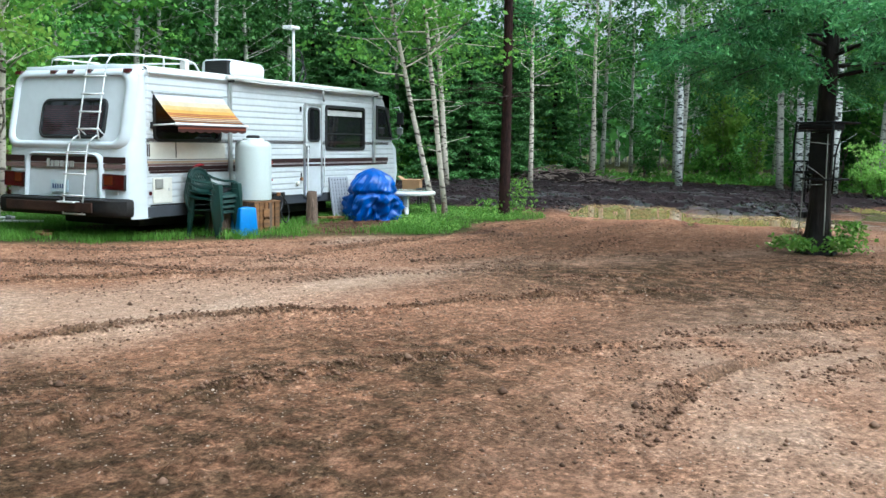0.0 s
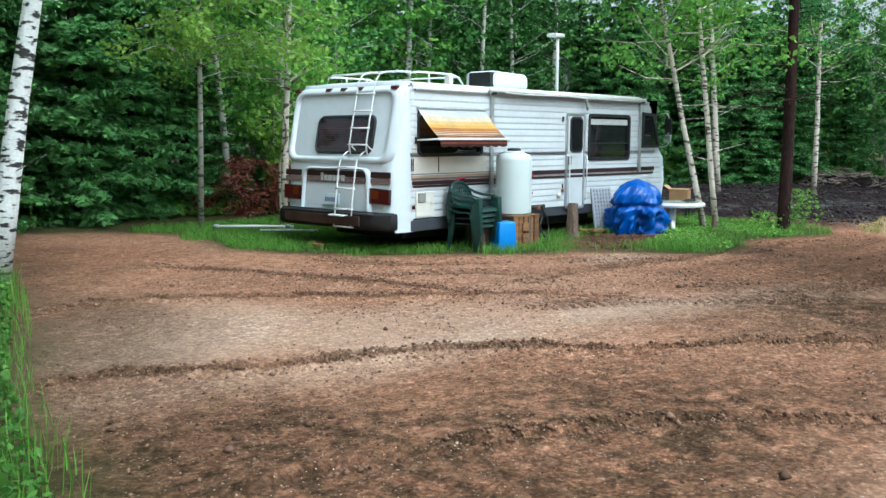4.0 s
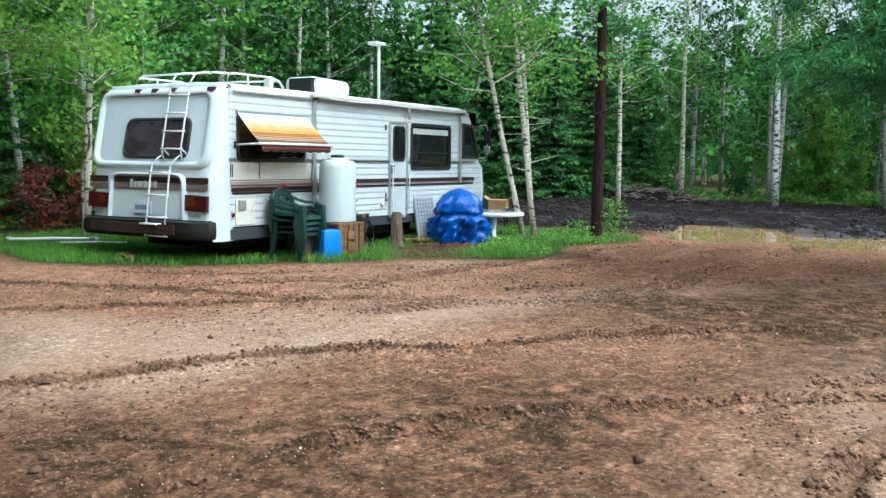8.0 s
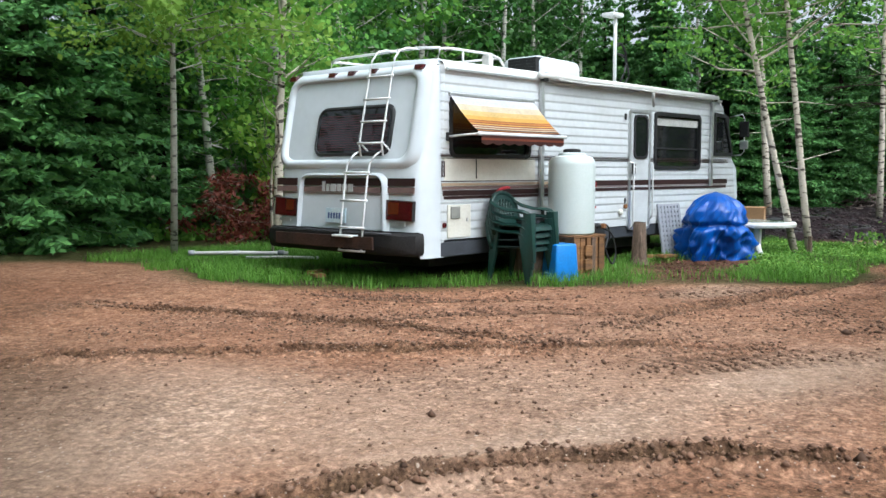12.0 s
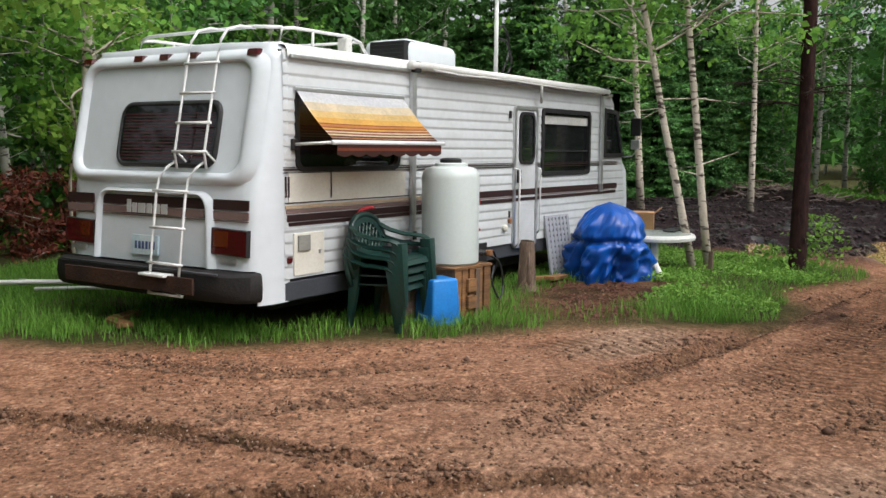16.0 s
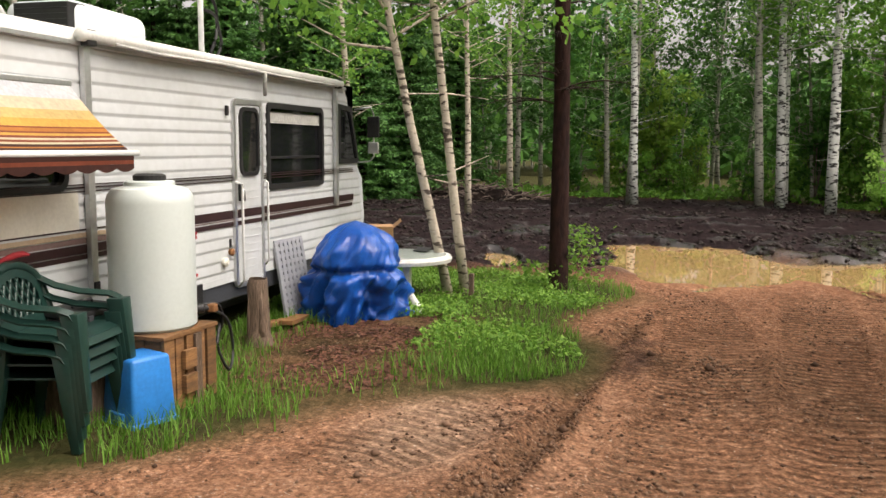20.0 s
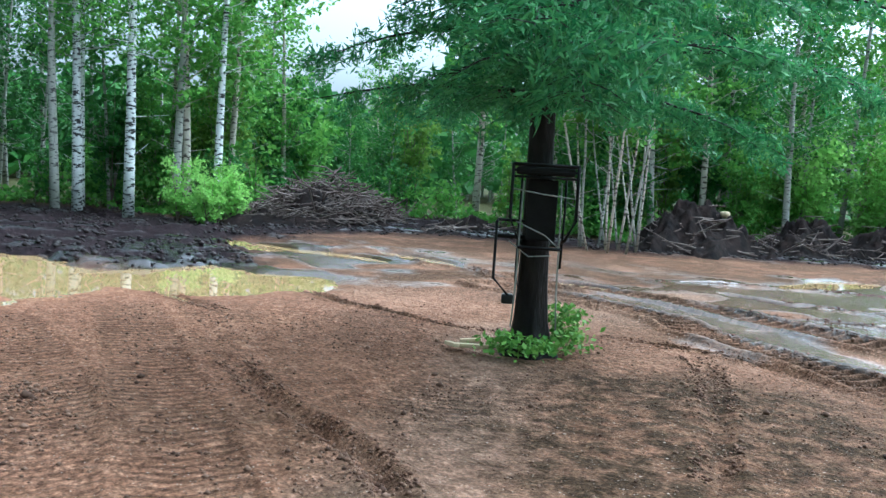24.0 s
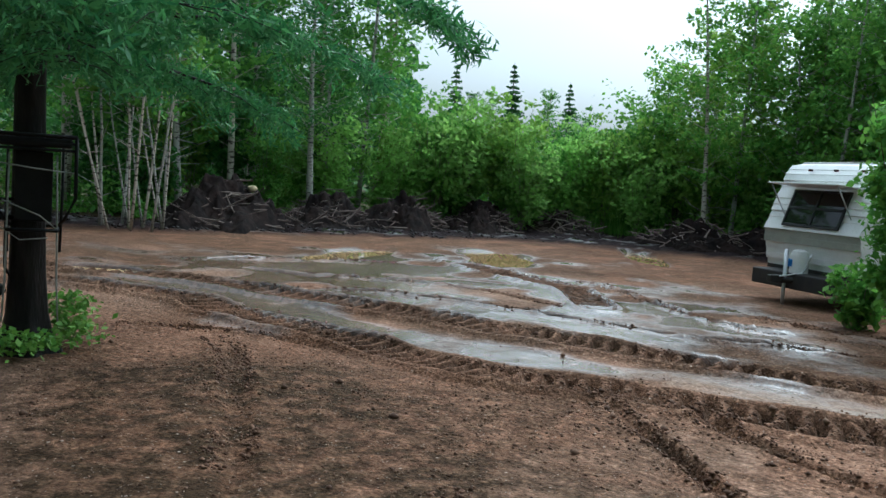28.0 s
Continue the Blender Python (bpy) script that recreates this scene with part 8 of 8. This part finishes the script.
# ---- grass and weeds ----
def blades(name, at, tall, wide, mat, label, cat, seed, lean=0.45):
    rs = np.random.default_rng(seed)
    n = len(at)
    a = rs.uniform(0, 2 * np.pi, n)
    h = tall * rs.uniform(0.45, 1.25, n)
    d = np.stack([np.cos(a), np.sin(a), np.zeros(n)], -1)
    s = np.stack([-np.sin(a), np.cos(a), np.zeros(n)], -1) * (wide * rs.uniform(0.6, 1.3, n))[:, None]
    b = d * (h * lean * rs.uniform(0.1, 1, n))[:, None]
    up = np.array([[0, 0, 1.0]])
    p0, p1, p2 = at, at + b * 0.35 + up * (h * 0.6)[:, None], at + b + up * h[:, None]
    v = np.stack([p0 - s, p0 + s, p1 + s * 0.8, p1 - s * 0.8, p2 + s * 0.1, p2 - s * 0.1], 1).reshape(-1, 3)
    q = (np.arange(n)[:, None, None] * 6 + np.array([[0, 1, 2, 3], [3, 2, 4, 5]])).reshape(-1, 4)
    return tagged(new(name, np_mesh(name, v, q, mat)), label, cat, kind="stuff")


def grow():
    rs = np.random.default_rng(55)
    # grass round the motorhome, thinner on the mulch by the door
    n = 190000
    x, y = rs.uniform(-2.0, 9.3, n), rs.uniform(-3.8, 6.0, n)
    keep = (side_of(x, y, GRASS_EDGE) > 0.05 + 0.5 * value_noise(x, y, 0.5, 15)) & ~((x > 0.6) & (x < 7.4) & (y > 0.22) & (y < 2.3))
    mul = np.clip(1.45 - np.hypot((x - 4.2) / 1.45, (y + 1.3) / 0.95) + 0.7 * value_noise(x, y, 0.8, 2), 0, 1)
    keep &= rs.uniform(size=n) > mul * 1.3
    keep &= rs.uniform(size=n) < np.clip(0.75 + 1.8 * value_noise(x, y, 0.6, 16), 0.12, 1)
    keep &= (rs.uniform(size=n) > 0.72) | (x < 5.2) | (y > -0.4)
    x, y = x[keep], y[keep]
    h = ground_fields(x[None], y[None])[0][0]
    blades("grass", np.stack([x, y, h - 0.01], -1), 0.125, 0.004, GRASSM, "bright green meadow grass under the motorhome", "grass", 1, 0.9)
    # broad-leaved weeds
    f = Geo()
    n = 42000
    x, y = rs.uniform(4.2, 9.4, n), rs.uniform(-3.9, 0.4, n)
    keep = (side_of(x, y, GRASS_EDGE) > 0.15 + 0.5 * value_noise(x, y, 0.5, 17)) & (rs.uniform(size=n) < np.clip(0.55 + 1.8 * value_noise(x, y, 0.7, 18), 0, 1)) & ~((x < 5.6) & (y > -1.7))
    x, y = x[keep], y[keep]
    h = ground_fields(x[None], y[None])[0][0]
    f.leaves(np.stack([x, y, h + rs.uniform(0.005, 0.085, len(x))], -1), 0.032, rs, flat=0.75)
    for cx, cy, r, m, top in ((8.25, -2.75, 0.28, 420, 0.75), (7.8, -2.3, 0.3, 200, 0.3), (4.62, -8.52, 0.20, 260, 0.2), (4.42, -8.75, 0.16, 160, 0.18), (4.78, -9.33, 0.2, 420, 0.42), (4.6, -9.2, 0.2, 200, 0.2)):
        z = rs.uniform(0, 1, m)
        f.leaves(np.stack([cx + rs.normal(size=m) * r * (0.75 - 0.25 * z), cy + rs.normal(size=m) * r * (0.75 - 0.25 * z), 0.02 + z * top], -1), 0.045, rs, flat=0.5)
    tagged(new("weeds", f.mesh("weeds", WEEDM)), "broad-leaved green weeds in the grass and round the larch", "weeds", kind="stuff")
    # bark chips and dead leaves on the bare patch by the door
    f = Geo()
    m = 7000
    a, q = rs.uniform(0, 2 * np.pi, m), np.sqrt(rs.uniform(0, 1, m))
    x, y = 4.25 + 1.75 * q * np.cos(a), -1.2 + 1.0 * q * np.sin(a)
    ok = value_noise(x, y, 0.4, 48) > -0.2
    x, y = x[ok], y[ok]
    h = ground_fields(x[None], y[None])[0][0]
    f.leaves(np.stack([x, y, h + 0.012], -1), 0.027, rs, flat=3.0)
    tagged(new("bark_litter", f.mesh("bark_litter", LITTER)), "reddish brown bark chips and dead leaves by the door", "litter", kind="stuff")
    # verge on the west side
    f = Geo()
    line = np.array(WEST_EDGE)
    n = 85000
    i = rs.integers(0, len(line) - 1, n)
    p = line[i] + (line[i + 1] - line[i]) * rs.uniform(size=(n, 1))
    d = line[i + 1] - line[i]
    nrm = np.stack([d[:, 1], -d[:, 0]], -1) / np.linalg.norm(d, axis=1)[:, None]
    off = rs.uniform(0, 1, n) ** 0.8 * 2.6
    p = p + nrm * (off + 0.05)[:, None]
    clump = np.clip(0.5 + 1.5 * value_noise(p[:, 0], p[:, 1], 0.5, 19), 0, 1)
    z = rs.uniform(0, 1, n) * (0.15 + 0.55 * np.clip(off / 1.0, 0, 1)) * (0.4 + clump)
    f.leaves(np.stack([p[:, 0], p[:, 1], z], -1), 0.036, rs, flat=0.45)
    tagged(new("verge_weeds", f.mesh("verge_weeds", VERGEM)), "tall leafy weeds along the dirt's western edge", "weeds", kind="stuff")
    n = 9000
    i = rs.integers(0, len(line) - 1, n)
    p = line[i] + (line[i + 1] - line[i]) * rs.uniform(size=(n, 1))
    d = line[i + 1] - line[i]
    nrm = np.stack([d[:, 1], -d[:, 0]], -1) / np.linalg.norm(d, axis=1)[:, None]
    p = p + nrm * rs.uniform(-0.1, 2.2, (n, 1))
    blades("verge_grass", np.stack([p[:, 0], p[:, 1], np.full(n, -0.03)], -1), 0.24, 0.004, GRASSM, "tall green grass along the dirt's western edge", "grass", 2)
    # undergrowth along the foot of the woods
    f = Geo()
    for line, m, d1 in ((np.array(WOOD_EDGE), 30000, 3.5), (np.array(smooth_line([(16, 9.5), (9, 9.0), (4.5, 7.0), (0.5, 8.4), (-4, 7.4)])), 9000, 3.0)):
        i = rs.integers(0, len(line) - 1, m)
        p = line[i] + (line[i + 1] - line[i]) * rs.uniform(size=(m, 1))
        d = line[i + 1] - line[i]
        nrm = np.stack([-d[:, 1], d[:, 0]], -1) / np.linalg.norm(d, axis=1)[:, None]
        if m == 9000:
            nrm = -nrm
        off = rs.uniform(0, 1, m) * d1
        p = p + nrm * off[:, None]
        c = np.clip(0.55 + 1.9 * value_noise(p[:, 0], p[:, 1], 1.3, 23), 0.05, 1.3) * np.where(p[:, 1] > -5.5, 0.45, 1.0)
        f.leaves(np.stack([p[:, 0], p[:, 1], rs.uniform(0, 1, m) * 1.15 * c], -1), 0.13, rs, flat=0.4)
    # lush grass behind the berm's gap
    m = 5000
    c = np.stack([10.2 + rs.normal(size=m) * 1.3, -38.0 + rs.normal(size=m) * 1.6, np.zeros(m)], -1)
    blades("marsh_grass", c, 0.75, 0.016, GRASSM, "tall lush grass in the gap behind the berm", "grass", 3)
    tagged(new("undergrowth", f.mesh("undergrowth", LEAF)), "bright green undergrowth along the foot of the woods", "undergrowth", kind="stuff")


grow()


def far_spruces():
    rs = np.random.default_rng(98)
    for x, y, s in ((25.6, -57.3, 1.08), (29.0, -55.5, 1.05), (22.0, -58.5, 0.95), (33, -53, 0.8), (14, -62, 0.85), (10, -63, 0.75), (36, -52, 0.8), (2, -62, 0.85), (6, -61, 0.72), (27.2, -60, 0.75), (17.6, -60, 0.72)):
        ob = copy_thing(SPRUCES[0], pose(x, y, -0.1, 0, 0, rs.uniform(0, 360)) @ Matrix.Diagonal((s * 0.8 / SPRUCES[0].scale[0], s * 0.8 / SPRUCES[0].scale[0], s / SPRUCES[0].scale[0], 1)))
        tagged(ob, "distant pointed dark spruce above the woods", "spruce", "distant spruces")


far_spruces()
